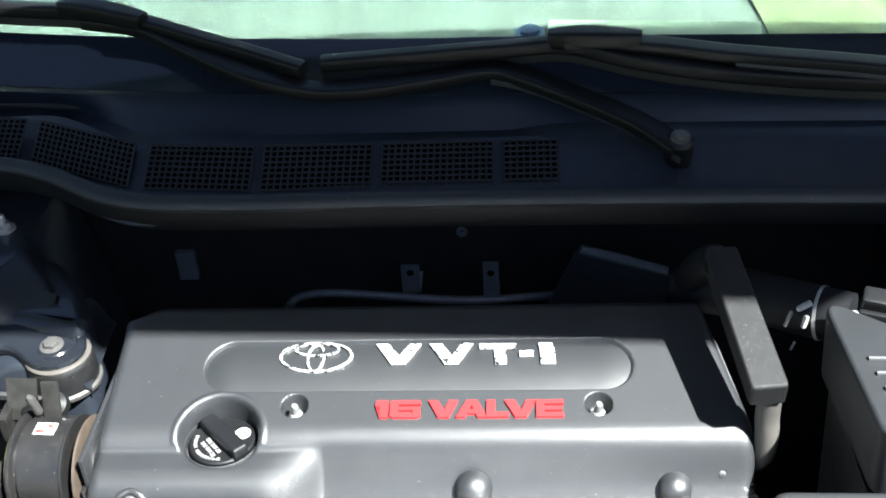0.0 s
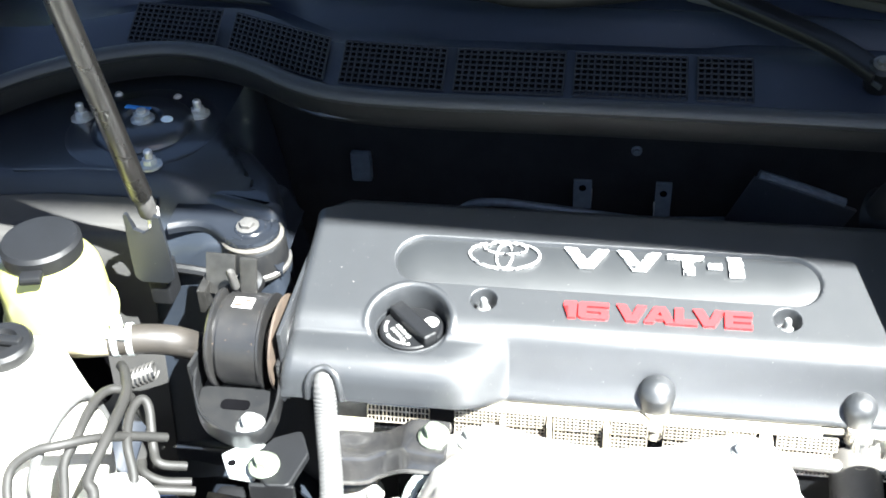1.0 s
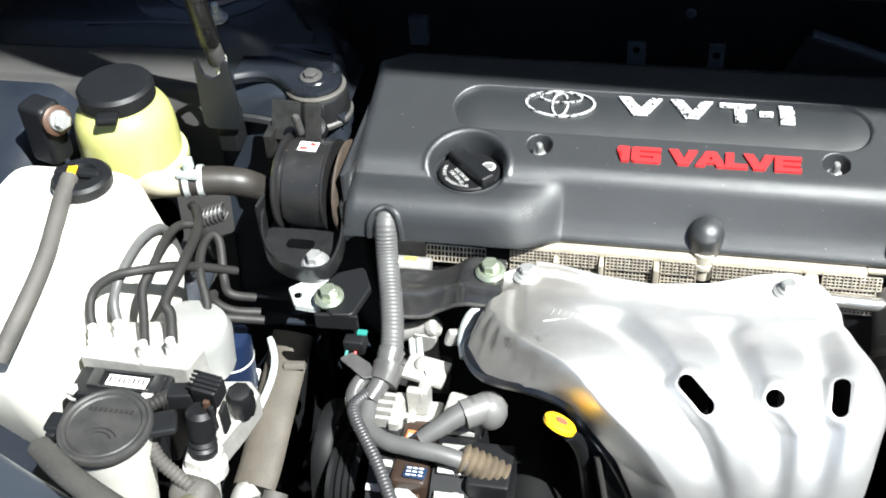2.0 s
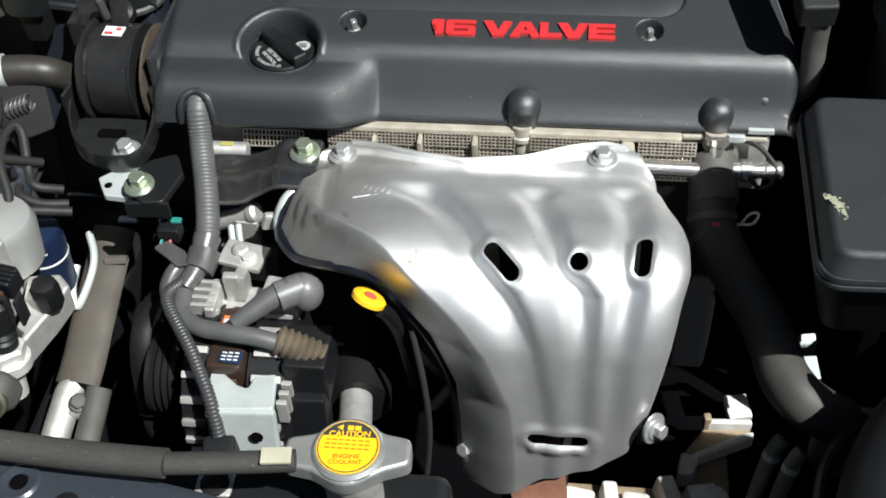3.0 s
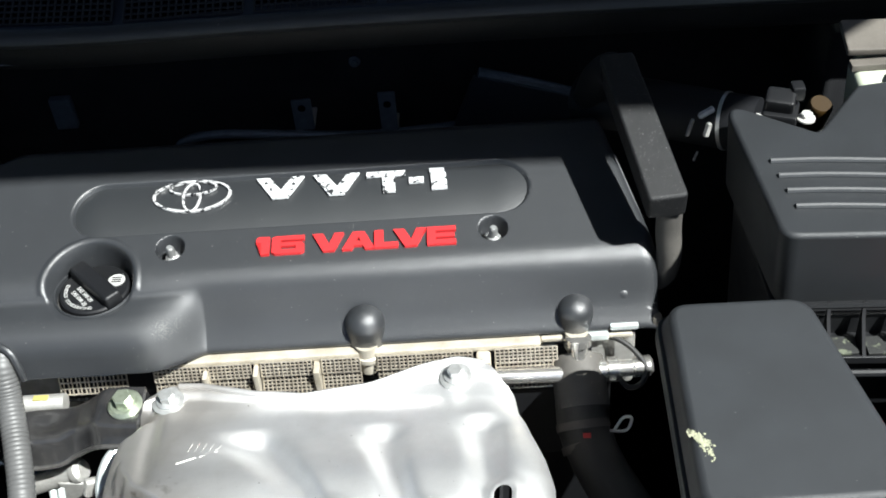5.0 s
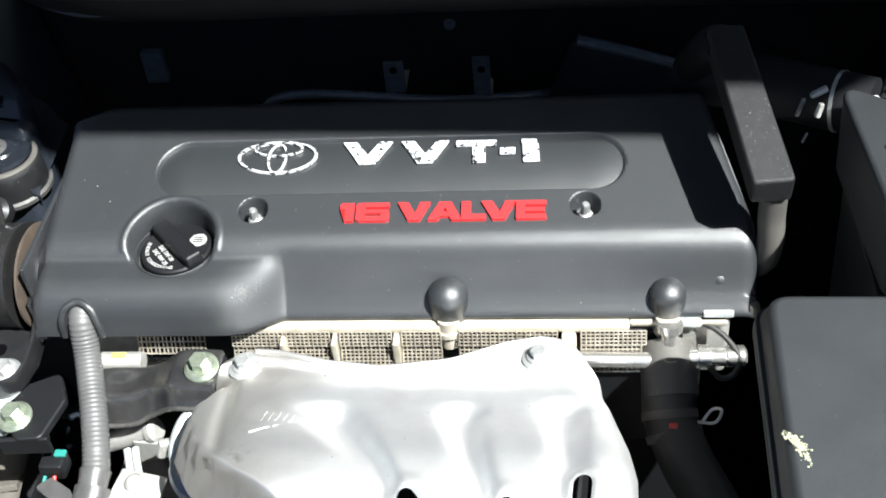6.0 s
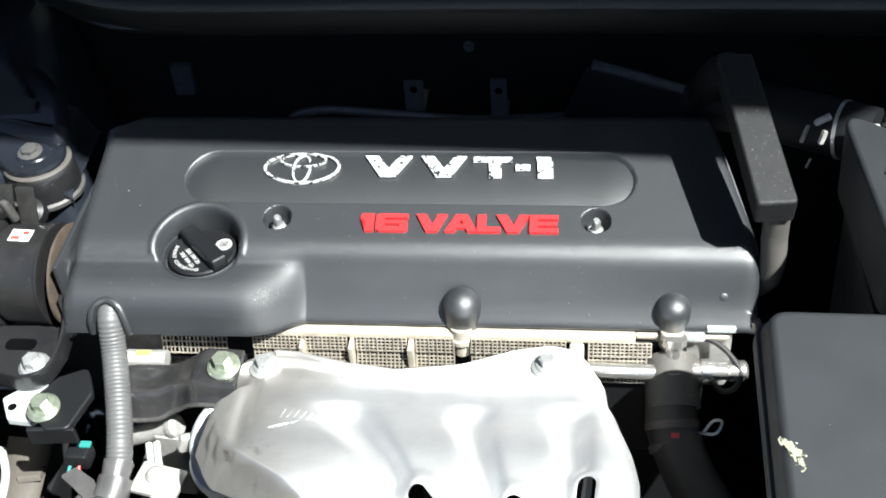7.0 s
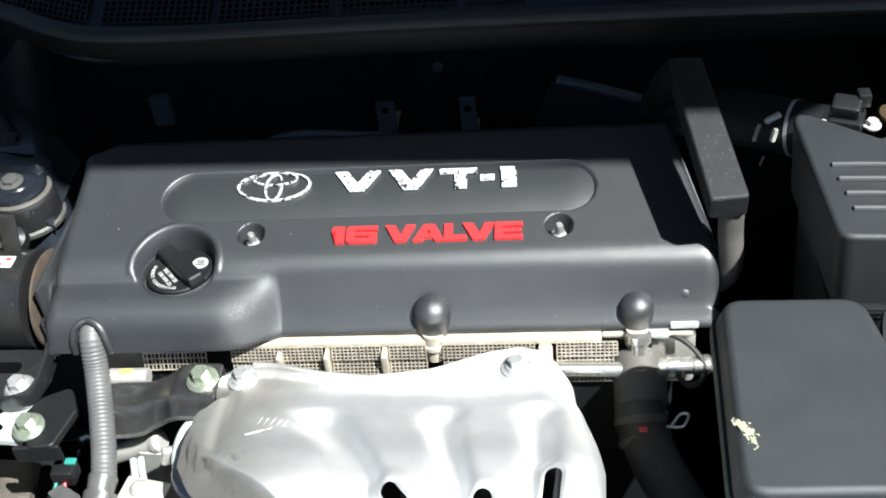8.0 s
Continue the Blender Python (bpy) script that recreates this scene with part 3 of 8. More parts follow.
def bar(points, wide, thick, steps=8, taper=None):
    """A flat bar with rounded edges along a smooth line: wide across, thick upwards."""
    bm = bmesh.new()
    line = spline(points, steps)
    cut = [(math.copysign(abs(math.cos(a)) ** 0.45, math.cos(a)), math.copysign(abs(math.sin(a)) ** 0.45, math.sin(a))) for a in (2 * math.pi * (k + 0.5) / 16 for k in range(16))]
    rings = []
    for i, p in enumerate(line):
        d = (line[min(i + 1, len(line) - 1)] - line[max(i - 1, 0)]).normalized()
        u, v = frame_of(d)
        f = taper(i / (len(line) - 1)) if taper else 1.0
        rings.append([bm.verts.new(p + u * c * wide / 2 * f + v * s * thick / 2) for c, s in cut])
    for p, q in zip(rings, rings[1:]):
        for k in range(16):
            bm.faces.new((p[k], p[(k + 1) % 16], q[(k + 1) % 16], q[k]))
    bm.faces.new(rings[0][::-1])
    bm.faces.new(rings[-1])
    return bm


def wiper(name, arm, blade, pivot, hump, label):
    w = thing(name, label, "wiper", pivot, "wipers on the scuttle")
    part("arm", bar(arm, 0.027, 0.013, 8, lambda t: 1.0 - 0.08 * smooth_step(0.25, 0.5, t) - 0.12 * smooth_step(0.8, 1.0, t)), WIPER, w)
    part("arm_edge", bar([(x, y - 0.0120, z - 0.006) for x, y, z in arm[:5]], 0.003, 0.006), SEAL, w, "worn grey lower edge of the arm")
    part("pivot_cap", lathe([(0.013, -0.020), (0.0135, -0.006), (0.0125, 0.004), (0.008, 0.008), (0, 0.0085)], Vector(pivot), (0, -0.3, 1), 24), WIPER, w)
    part("pivot_nut", hexhead(Vector(pivot) + Vector((0, -0.002, 0.0075)), (0, -0.3, 1), 0.006, 0.006), DULLSTEEL, w)
    part("blade_carrier", bar(blade, 0.018, 0.015), WIPER, w)
    part("rubber_blade", bar([(x, y + 0.004, z - 0.014) for x, y, z in blade], 0.005, 0.012), RUBBER, w)
    part("blade_joint", bar(hump, 0.026, 0.018, 8, lambda t: 0.45 + 0.55 * math.sin(math.pi * min(1.0, 0.12 + 0.8 * t))), WIPER, w, "rounded joint that carries the blade")
    return w


wiper("wiper", [(0.212, 0.883, 0.940), (0.177, 0.916, 0.950), (0.127, 0.947, 0.960), (0.072, 0.975, 0.970), (0.038, 0.985, 0.9745), (-0.022, 0.974, 0.972), (-0.082, 0.961, 0.970), (-0.133, 0.960, 0.970), (-0.183, 0.963, 0.981), (-0.225, 0.982, 0.988), (-0.271, 1.011, 0.996), (-0.323, 1.039, 1.006), (-0.386, 1.053, 1.010)],
      [(-0.147, 0.974, 0.986), (-0.209, 0.998, 0.996), (-0.264, 1.018, 1.004), (-0.321, 1.040, 1.012), (-0.387, 1.062, 1.016), (-0.48, 1.075, 1.018), (-0.56, 1.09, 1.02)], (0.213, 0.886, 0.944), [(-0.318, 1.034, 1.016), (-0.350, 1.046, 1.020), (-0.384, 1.056, 1.023), (-0.412, 1.062, 1.022)], "matt black wiper arm resting across the scuttle")
wiper("wiper", [(0.66, 0.885, 0.962), (0.60, 0.90, 0.972), (0.50, 0.915, 0.982), (0.405, 0.939, 0.990), (0.270, 0.966, 0.994), (0.187, 0.986, 0.997), (0.111, 0.993, 0.998)],
      [(0.52, 0.93, 0.972), (0.402, 0.935, 0.976), (0.318, 0.945, 0.978), (0.242, 0.957, 0.982), (0.174, 0.975, 0.987), (0.112, 0.996, 0.994), (0.056, 0.998, 0.991), (-0.028, 0.995, 0.988), (-0.131, 0.990, 0.984)], (0.66, 0.885, 0.955), [(0.096, 0.998, 1.000), (0.120, 0.994, 1.003), (0.150, 0.989, 1.004), (0.184, 0.983, 1.003)], "matt black wiper at the foot of the glass")

# ---- engine ----
engine = thing("engine_block", "alloy engine head and block below the plastic cover", "engine", (-0.03, 0.66, 0.315))
part("block", box((-0.26, 0.62, 0.316), (0.22, 0.86, 0.70), 0.01), BLACK, engine, "dark oily block")
part("cylinder_head", box((-0.27, 0.606, 0.70), (0.235, 0.78, 0.7625), 0.004), ALLOY, engine, "pale cast head with a machined ledge")
LEDGE = mat("machined_alloy", (0.54, 0.50, 0.42), (0.36, 0.32, 0.25), rough=0.5, metal=0.4, scale=60, grain=700, bump=0.3, specks=0.3, speck=(0.32, 0.24, 0.14), speck_scale=180)
part("ledge", box((-0.245, 0.5965, 0.7570), (0.160, 0.612, 0.7635), 0.002), LEDGE, engine, "pale machined ledge")
part("ledge_end", box((0.160, 0.602, 0.7570), (0.232, 0.612, 0.7625), 0.002), LEDGE, engine)


def wire_mesh(x0, x1, y, z0, z1, rows, lean, step=0.0034):
    """Woven wires: uprights that pass in turn before and behind the cross wires."""
    bms = []
    n = round((x1 - x0) / step)
    for i in range(n + 1):
        x = x0 + (x1 - x0) * i / n
        weave = 0.0010 * (i % 2)
        bms.append(tube([(x, y - lean - weave, z0), (x, y - weave, z1)], 0.0007, 5, 1, smooth=False))
    for j in range(rows):
        k = j / (rows - 1)
        bms.append(tube([(x0, y - lean * (1 - k), z0 + (z1 - z0) * k), (x1, y - lean * (1 - k), z0 + (z1 - z0) * k)], 0.0007, 5, 1, smooth=False))
    return joined(*bms)


WOVEN = mat("woven_wire", (0.66, 0.60, 0.50), (0.42, 0.37, 0.30), rough=0.36, metal=0.75, scale=110)
# solid dark strip in place of the shaded gap behind the wires
part("mesh_backing", box((-0.225, 0.6005, 0.722), (0.20, 0.6050, 0.7530), 0.001), FELT, engine, "dark strip behind the wire mesh, coloured as its shade")
for x0, x1 in ((-0.145, -0.068), (-0.060, -0.020), (-0.012, 0.018), (0.032, 0.106), (0.124, 0.172)):
    part("wire_gasket", wire_mesh(x0, x1, 0.5952, 0.7495, 0.7605, 5, 0.004), WOVEN, engine, "bright woven wire under the cover edge")
    part("wire_gasket", wire_mesh(x0, x1, 0.5930, 0.7285, 0.7465, 8, 0.010), WOVEN, engine, "fine steel wire mesh under the cover edge")
part("wire_gasket", wire_mesh(-0.222, -0.168, 0.5965, 0.7420, 0.7560, 4, 0.006), WOVEN, engine, "fine steel wire mesh under the cover edge")
for x, w in ((-0.0640, 0.0021), (-0.0160, 0.0026), (-0.1040, 0.0020)):
    part("stud_boss", joined(box((x - w, 0.5845, 0.722), (x + w, 0.5985, 0.7575), 0.0012), box((x - w * 1.7, 0.580, 0.716), (x + w * 1.7, 0.596, 0.727), 0.002)), LEDGE, engine, "pale cast post in front of the mesh")
part("stud_boss", joined(box((0.109, 0.584, 0.728), (0.1205, 0.598, 0.7580), 0.0022), box((0.1115, 0.5825, 0.735), (0.118, 0.585, 0.750), 0.001)), LEDGE, engine, "wide pale cast bracket")
part("dark_plate", box((-0.036, 0.570, 0.724), (0.006, 0.582, 0.7275), 0.001, turn=(4, 0, 1)), GLOSS, engine, "small black plate below the mesh")
part("port_face", box((-0.20, 0.585, 0.64), (0.20, 0.607, 0.725), 0.004), BLACK, engine, "dark exhaust port face")

# plastic cover over the head
COV_Y = 0.65


def cover_top(y):
    return 0.823 + 0.234 * (y - COV_Y)


PLAIN = [(0.782, 0.790), (0.781, 0.815), (0.779, 0.833), (0.774, 0.8455), (0.766, 0.8497)]
PLAIN += [(0.758 - 0.0035 * i, cover_top(0.758 - 0.0035 * i)) for i in range(32)]
PLAIN += [(0.6455, 0.8219), (0.6410, 0.8204), (0.6370, 0.8182), (0.6332, 0.8152), (0.6300, 0.8113), (0.6272, 0.8066), (0.6244, 0.8012), (0.6215, 0.7954), (0.6183, 0.7892), (0.6143, 0.7825),
          (0.6092, 0.7757), (0.6045, 0.7700), (0.6035, 0.7670), (0.6048, 0.7650), (0.61, 0.7645)]
BULGE = PLAIN[:37] + [(0.6450, 0.8217), (0.6395, 0.8197), (0.6345, 0.8170), (0.6300, 0.8135), (0.6255, 0.8100), (0.6170, 0.8088), (0.6065, 0.8072), (0.5970, 0.8032), (0.5905, 0.7968), (0.5868, 0.7900),
          (0.5845, 0.7830), (0.5828, 0.7775), (0.5820, 0.7745), (0.582, 0.7715), (0.589, 0.7710)]
WELL, WELL_R = Vector((-0.1893, 0.6385)), 0.0360
HOLES = [Vector((-0.1275, 0.664)), Vector((0.1285, 0.664))]


def stadium(x, y, x0, x1, yc, r):
    """Signed distance to a rounded bar along x."""
    dx = max(x0 + r - x, 0.0, x - (x1 - r))
    return math.hypot(dx, y - yc) - r


def cover_skin():
    rows = []
    xs = [-0.296 + 0.0018 * i for i in range(37)] + [-0.2300 + 0.0009 * i for i in range(155)] + [-0.0900 + 0.0019 * i for i in range(107)] + [0.1140 + 0.0009 * i for i in range(34)] + [0.1460 + 0.107 * i / 58 for i in range(59)]

    def blend(x):
        t = max(0.0, min(1.0, (x + 0.150) / 0.049))
        return (1 - t ** 2.4) ** 1.5

    prof = list(zip(*[[p.to_2d() for p in spline([(*q, 0) for q in line], 7)] for line in (PLAIN, BULGE)]))
    for p, q in prof:
        row = []
        for x in xs:
            w = blend(x)
            y, z = p.lerp(q, w)
            # sides roll down
            side = min(x + 0.296, 0.253 - x)
            roll = 0.0
            if side < 0.012:
                k = 1 - side / 0.012
                roll = 0.014 * (1 - math.sqrt(max(0.0, 1 - k * k)))
            z -= roll * (1.0 if z > 0.78 else 0.3)
            # rear left corner is cut off
            cut = smooth_step(-0.262, -0.290, x)
            if y > 0.74:
                y = 0.74 + (y - 0.74) * (1 - 0.5 * cut)
            if q.y > 0.78 and y < 0.775:
                d = stadium(x, y, -0.213, 0.160, 0.7045, 0.0268)
                z -= 0.0052 * (1 - smooth_step(-0.0035, 0.0, d))
                r = (Vector((x, y)) - WELL).length
                if z > 0.8076:
                    z = 0.8076 + (z - 0.8076) * smooth_step(0.0300, WELL_R, r)
                z -= 0.020 * (1 - smooth_step(0.0298, 0.0312, math.hypot(x + 0.1885, y - 0.6415)))
                z += 0.0009 * (1 - smooth_step(0.0, 0.0035, abs(r - WELL_R - 0.0022))) if y > 0.63 else 0.0
                for h in HOLES:
                    r = (Vector((x, y)) - h).length
                    z -= 0.016 * (1 - smooth_step(0.0095, 0.0118, r))
            if x > 0.16 and y > 0.65:
                x = 0.16 + (x - 0.16) * (0.093 - 0.24 * (y - 0.65)) / 0.093
            row.append((x, y, z))
        rows.append(row)
    return sheet(rows, 0.0025)


cover = thing("engine_cover", "dusty dark grey plastic engine cover with red and silver lettering", "engine cover", (-0.02, 0.68, 0.765))
part("shell", cover_skin(), COVER, cover, angle=50)
rim = [(-0.1885 + 0.0316 * math.cos(a), 0.6415 + 0.0316 * math.sin(a), 0.8078) for a in (math.tau * i / 32 for i in range(33))]
part("opening_rim", tube(rim, 0.0010, 8, 1), COVER, cover, "moulded rim round the oil cap")
part("side_skirt", box((-0.297, 0.60, 0.772), (-0.293, 0.775, 0.826), 0.001), COVER, cover)
part("side_skirt", prism([(0.2475, 0.6150), (0.2515, 0.6150), (0.2515, 0.6500), (0.2475, 0.6500)], 0.770, 0.7815, 0.001), COVER, cover)
for x, r in ((0.024, 0.0156), (0.188, 0.0138)):
    dome = [(r * 0.93, -0.0125), (r * 1.02, -0.011), (r, 0.0), (r, 0.007)] + [(r * math.cos(a), 0.007 + r * 0.88 * math.sin(a)) for a in (math.pi / 2 * i / 8 for i in range(1, 8))] + [(0, 0.007 + r * 0.88)]
    part("dome", lathe(dome, (x, 0.6135, 0.7745), (0, -0.10, 1), 28), COVER, cover, "rounded boss on the cover front")
    part("boss_stem", lathe([(0.0075, 0), (0.0075, 0.010), (0.0100, 0.012), (0.0100, 0.016), (0.0088, 0.017), (0.0088, 0.026), (0, 0.026)], (x, 0.6010, 0.7410), (0, 0.1, 1), 18), LEDGE, cover, "pale stem under the boss")
part("dimple", lathe([(0.0032, 0), (0.0032, 0.0006), (0.002, 0.001), (0, 0.001)], (0.226, 0.6188, 0.7895), (0, -1, 0.68), 14), COVER, cover)
# pale tube that paints the sun caught by the cover's side edge
part("worn_edge", tube([(0.2305, 0.728, 0.8405), (0.2400, 0.693, 0.8280), (0.2488, 0.660, 0.8155), (0.2510, 0.648, 0.8060)], 0.0009, 6, 4), mat("edge_glint", (0.10, 0.10, 0.105), (0.06, 0.06, 0.063), rough=0.3), cover, "thin pale line painted for sun on the side edge")
# collar where the conduit leaves
collar = tube([(-0.2705, 0.5815, 0.773), (-0.2695, 0.5825, 0.786), (-0.2655, 0.587, 0.797), (-0.2555, 0.591, 0.8005), (-0.2455, 0.587, 0.797), (-0.2415, 0.5825, 0.786), (-0.2405, 0.5815, 0.773)], 0.0030, 10, 8)
part("conduit_collar", collar, COVER, cover)
# lettering: laid on the sloping top
PILLOW_R = 0.0250


def pillow(x, y):
    d = math.hypot(max(abs(x + 0.0265) - 0.1597, 0.0), y - 0.7045) / PILLOW_R
    return -0.0036 + 0.0030 * (1 - min(d, 1.0) ** 2)


def on_cover(bm, lift, recess=False):
    """From flat x, y places to the sloping top or the recess floor, lifted off it."""
    for v in bm.verts:
        v.co.z = cover_top(v.co.y) + lift + v.co.z + (pillow(v.co.x, v.co.y) if recess else 0.0)
    return bm


GLYPHS = {
    "1": [[(0.36, 0), (1, 0), (1, 1), (0.12, 1), (0, 0.86), (0, 0.66), (0.36, 0.66)]],
    "6": [[(0, 0.08), (0.10, 0), (0.28, 0), (0.28, 1), (0.10, 1), (0, 0.9)], [(0.28, 0.76), (1, 0.76), (1, 1), (0.28, 1)], [(0.28, 0.42), (0.9, 0.42), (1, 0.5), (0.9, 0.63), (0.28, 0.63)], [(0.28, 0), (0.9, 0), (1, 0.1), (1, 0.23), (0.28, 0.23)], [(0.74, 0.23), (1, 0.23), (1, 0.5), (0.74, 0.42)]],
    "V": [[(0, 1), (0.33, 1), (0.54, 0.38), (0.70, 1), (1, 1), (0.70, 0), (0.34, 0)]],
    "v": [[(0, 1), (0.28, 1), (0.535, 0.36), (0.75, 1), (1, 1), (0.685, 0), (0.365, 0)]],
    "A": [[(0, 0), (0.32, 1), (0.5, 1), (0.5, 0.70), (0.43, 0.44), (0.5, 0.44), (0.5, 0.2), (0.36, 0.2), (0.29, 0)], [(0.5, 1), (0.68, 1), (1, 0), (0.70, 0), (0.63, 0.2), (0.5, 0.2), (0.5, 0.44), (0.57, 0.44), (0.5, 0.70)]],
    "L": [[(0, 0), (1, 0), (1, 0.28), (0.38, 0.28), (0.38, 1), (0, 1)]],
    "E": [[(0, 0), (0.30, 0), (0.30, 1), (0, 1)], [(0.30, 0.76), (1, 0.76), (1, 1), (0.30, 1)], [(0.30, 0.39), (0.95, 0.39), (0.95, 0.61), (0.30, 0.61)], [(0.30, 0), (1, 0), (1, 0.24), (0.30, 0.24)]],
    "T": [[(0, 0.76), (0.19, 0.76), (0.19, 1), (0, 1)], [(0.21, 0.76), (1, 0.76), (1, 1), (0.21, 1)], [(0.44, 0), (0.75, 0), (0.73, 0.755), (0.40, 0.755)]],
    "-": [[(0, 0), (1, 0), (1, 1), (0, 1)]],
    "i": [[(0.14, 0), (1, 0), (0.94, 0.74), (0.08, 0.74)], [(0.04, 0.80), (0.86, 0.80), (0.82, 1), (0, 1)]]}


def glyph(c, x0, x1, y0, y1, top):
    """A broad flat letter as upright slabs with a softened upper edge."""
    bm = bmesh.new()
    for k, outline in enumerate(GLYPHS[c]):
        pts = [(x0 + (x1 - x0) * u, y0 + (y1 - y0) * v) for u, v in outline]
        n = len(pts)
        low, high = [bm.verts.new((*p, -0.0012)) for p in pts], [bm.verts.new((*p, top - 0.00003 * k)) for p in pts]
        bm.faces.new(high)
        for i in range(n):
            bm.faces.new((low[i], low[(i + 1) % n], high[(i + 1) % n], high[i]))
    bmesh.ops.triangulate(bm, faces=[f for f in bm.faces if len(f.verts) > 4])
    return bm


RED_WORD = [("1", -0.0582, -0.0474), ("6", -0.0457, -0.0200), ("V", -0.0138, 0.0112), ("A", 0.0098, 0.0356), ("L", 0.0352, 0.0540), ("V", 0.0500, 0.0762), ("E", 0.0766, 0.0992)]
part("red_lettering", on_cover(joined(*[glyph(c, a, b, 0.6502, 0.6662, 0.0014) for c, a, b in RED_WORD]), 0.0012), RED, cover, "raised red letters 16 VALVE", angle=25)
SILVER_WORD = [("v", -0.0625, -0.0228, 0.7035, 0.7262), ("v", -0.0157, 0.0225, 0.7035, 0.7262), ("T", 0.0283, 0.0600, 0.7030, 0.7255), ("-", 0.0632, 0.0750, 0.7107, 0.7165), ("i", 0.0795, 0.0940, 0.7030, 0.7258)]
part("silver_lettering", on_cover(joined(*[glyph(c, a, b, lo, hi, 0.0006) for c, a, b, lo, hi in SILVER_WORD]), 0.0025, True), SILVERPAINT, cover, "peeling silver letters VVT-i", angle=25)


def recess_floor():
    """Pillow-shaped floor of the name recess."""
    rows = []
    for j in range(13):
        v = -1 + 2 * j / 12
        y = 0.7045 + PILLOW_R * math.sin(math.pi / 2 * v)
        reach = 0.1597 + PILLOW_R * math.cos(math.pi / 2 * v)
        rows.append([(-0.0265 + reach * math.sin(math.pi / 2 * (-1 + 2 * i / 80)), y, 0.0) for i in range(81)])
    return sheet(rows, 0.0)


part("recess_panel", on_cover(recess_floor(), 0.0, True), SATIN, cover, "satin floor of the name recess")


def ring_flat(cx, cy, a, b, width, top=0.0006):
    bm = bmesh.new()
    n = 48
    loops = []
    for k, z in ((1.0, -0.001), (1.0, top), (0.0, top), (0.0, -0.001)):
        loops.append([bm.verts.new((cx + (a - width * (1 - k)) * math.cos(2 * math.pi * i / n), cy + (b - width * 0.75 * (1 - k)) * math.sin(2 * math.pi * i / n), z)) for i in range(n)])
    for p, q in zip(loops, loops[1:] + loops[:1]):
        for i in range(n):
            j = (i + 1) % n
            bm.faces.new((p[i], p[j], q[j], q[i]))
    return bm


part("emblem", on_cover(joined(ring_flat(-0.1145, 0.7135, 0.0325, 0.0172, 0.0024), ring_flat(-0.1145, 0.7120, 0.0080, 0.0155, 0.0020), ring_flat(-0.1145, 0.7215, 0.0200, 0.0082, 0.0020)), 0.0018, True), PEELED, cover, "worn silver emblem of three ovals")
for h in HOLES:
    z = cover_top(h.y)
    b = thing("cover_bolt", "bright steel nut and stud in a cover hole", "bolt", (h.x, h.y, z - 0.0165), "nuts that hold the engine cover")
    part("nut", hexhead((h.x, h.y, z - 0.0165), (0, -0.1, 1), 0.0058, 0.009, 1.35), BOLT, b)
    part("stud", lathe([(0.0034, 0), (0.0034, 0.017), (0.0022, 0.019), (0, 0.019)], (h.x, h.y, z - 0.0165), (0, -0.1, 1), 12), BOLT, b)

# oil filler cap
cap = thing("oil_filler_cap", "black oil filler cap with white print and a bar grip", "oil cap", (-0.184, 0.630, 0.79))
CC = Vector((-0.1885, 0.6415, 0.7908))
disc = part("disc", lathe([(0.026, 0.004), (0.0282, 0.006), (0.0282, 0.0150), (0.0276, 0.0168), (0.026, 0.0177), (0.0245, 0.0174), (0, 0.0178)], CC, (0, 0, 1), 40), BLACK, cap)
part("neck_ring", lathe([(0.0292, -0.004), (0.0312, -0.004), (0.0312, 0.0105), (0.0304, 0.0118), (0.0292, 0.0110)], CC, (0, 0, 1), 40, caps=False), DULLSTEEL, cap, "pale filler neck ring")
grip = box((-0.0275, -0.0072, 0.0), (0.0275, 0.0072, 0.0150), 0.0025, 3)
grip.transform(Matrix.Translation(CC + Vector((0.002, 0.0005, 0.0125))) @ pose(0, 0, 0, 0, 0, -46))
part("grip", grip, BLACK, cap)


def flat_text(text, size, place, turn, wide=1.0, bold=0.0):
    bm = lettering(text, size, 0.0002, wide, bold)
    bm.transform(Matrix.Translation(place) @ pose(0, 0, 0, 0, 0, turn))
    return bm


part("print", joined(flat_text("SAE 5W-20", 0.0050, CC + Vector((-0.0060, -0.0070, 0.0182)), -50, 0.9, 0.00003), flat_text("SAE 0W-20", 0.0050, CC + Vector((-0.0098, -0.0112, 0.0182)), -50, 0.9, 0.00003),
     *[flat_text(c, 0.0042, CC + Vector((0.0225 * math.cos(a), 0.0225 * math.sin(a), 0.0178)), math.degrees(a) + 90, 1.0, 0.00003) for c, a in zip("ENERGY CONSERVING", [math.radians(168 + 6.6 * i) for i in range(17)])]), PRINT, disc, "worn white print on the cap")
part("oil_symbol", joined(lathe([(0.0068, 0), (0.0068, 0.0006), (0, 0.0006)], CC + Vector((0.0165, 0.0075, 0.0178)), sides=20)), PRINT, disc, "round white oil symbol")
part("symbol_bars", joined(*[box(CC + Vector((0.0128, y, 0.0183)), CC + Vector((0.0202, y + 0.0011, 0.0188)), 0) for y in (0.0048, 0.0072, 0.0096)]), INK, disc)

# ---- exhaust heat shield ----
PROF = [(0.566, 0.7640), (0.560, 0.7650), (0.552, 0.7655), (0.545, 0.7665), (0.538, 0.7695), (0.528, 0.7735), (0.510, 0.7790), (0.490, 0.7860), (0.470, 0.7915), (0.450, 0.7950), (0.430, 0.7955), (0.415, 0.7920), (0.402, 0.7840),
        (0.392, 0.7720), (0.384, 0.7570), (0.378, 0.7400), (0.3735, 0.7220), (0.369, 0.7000), (0.364, 0.6680), (0.359, 0.6300), (0.356, 0.6000), (0.353, 0.5600), (0.350, 0.5200)]
PROF = [(p.x, p.y) for p in spline([(*q, 0) for q in PROF], 6)]
S_OF = [0.0]
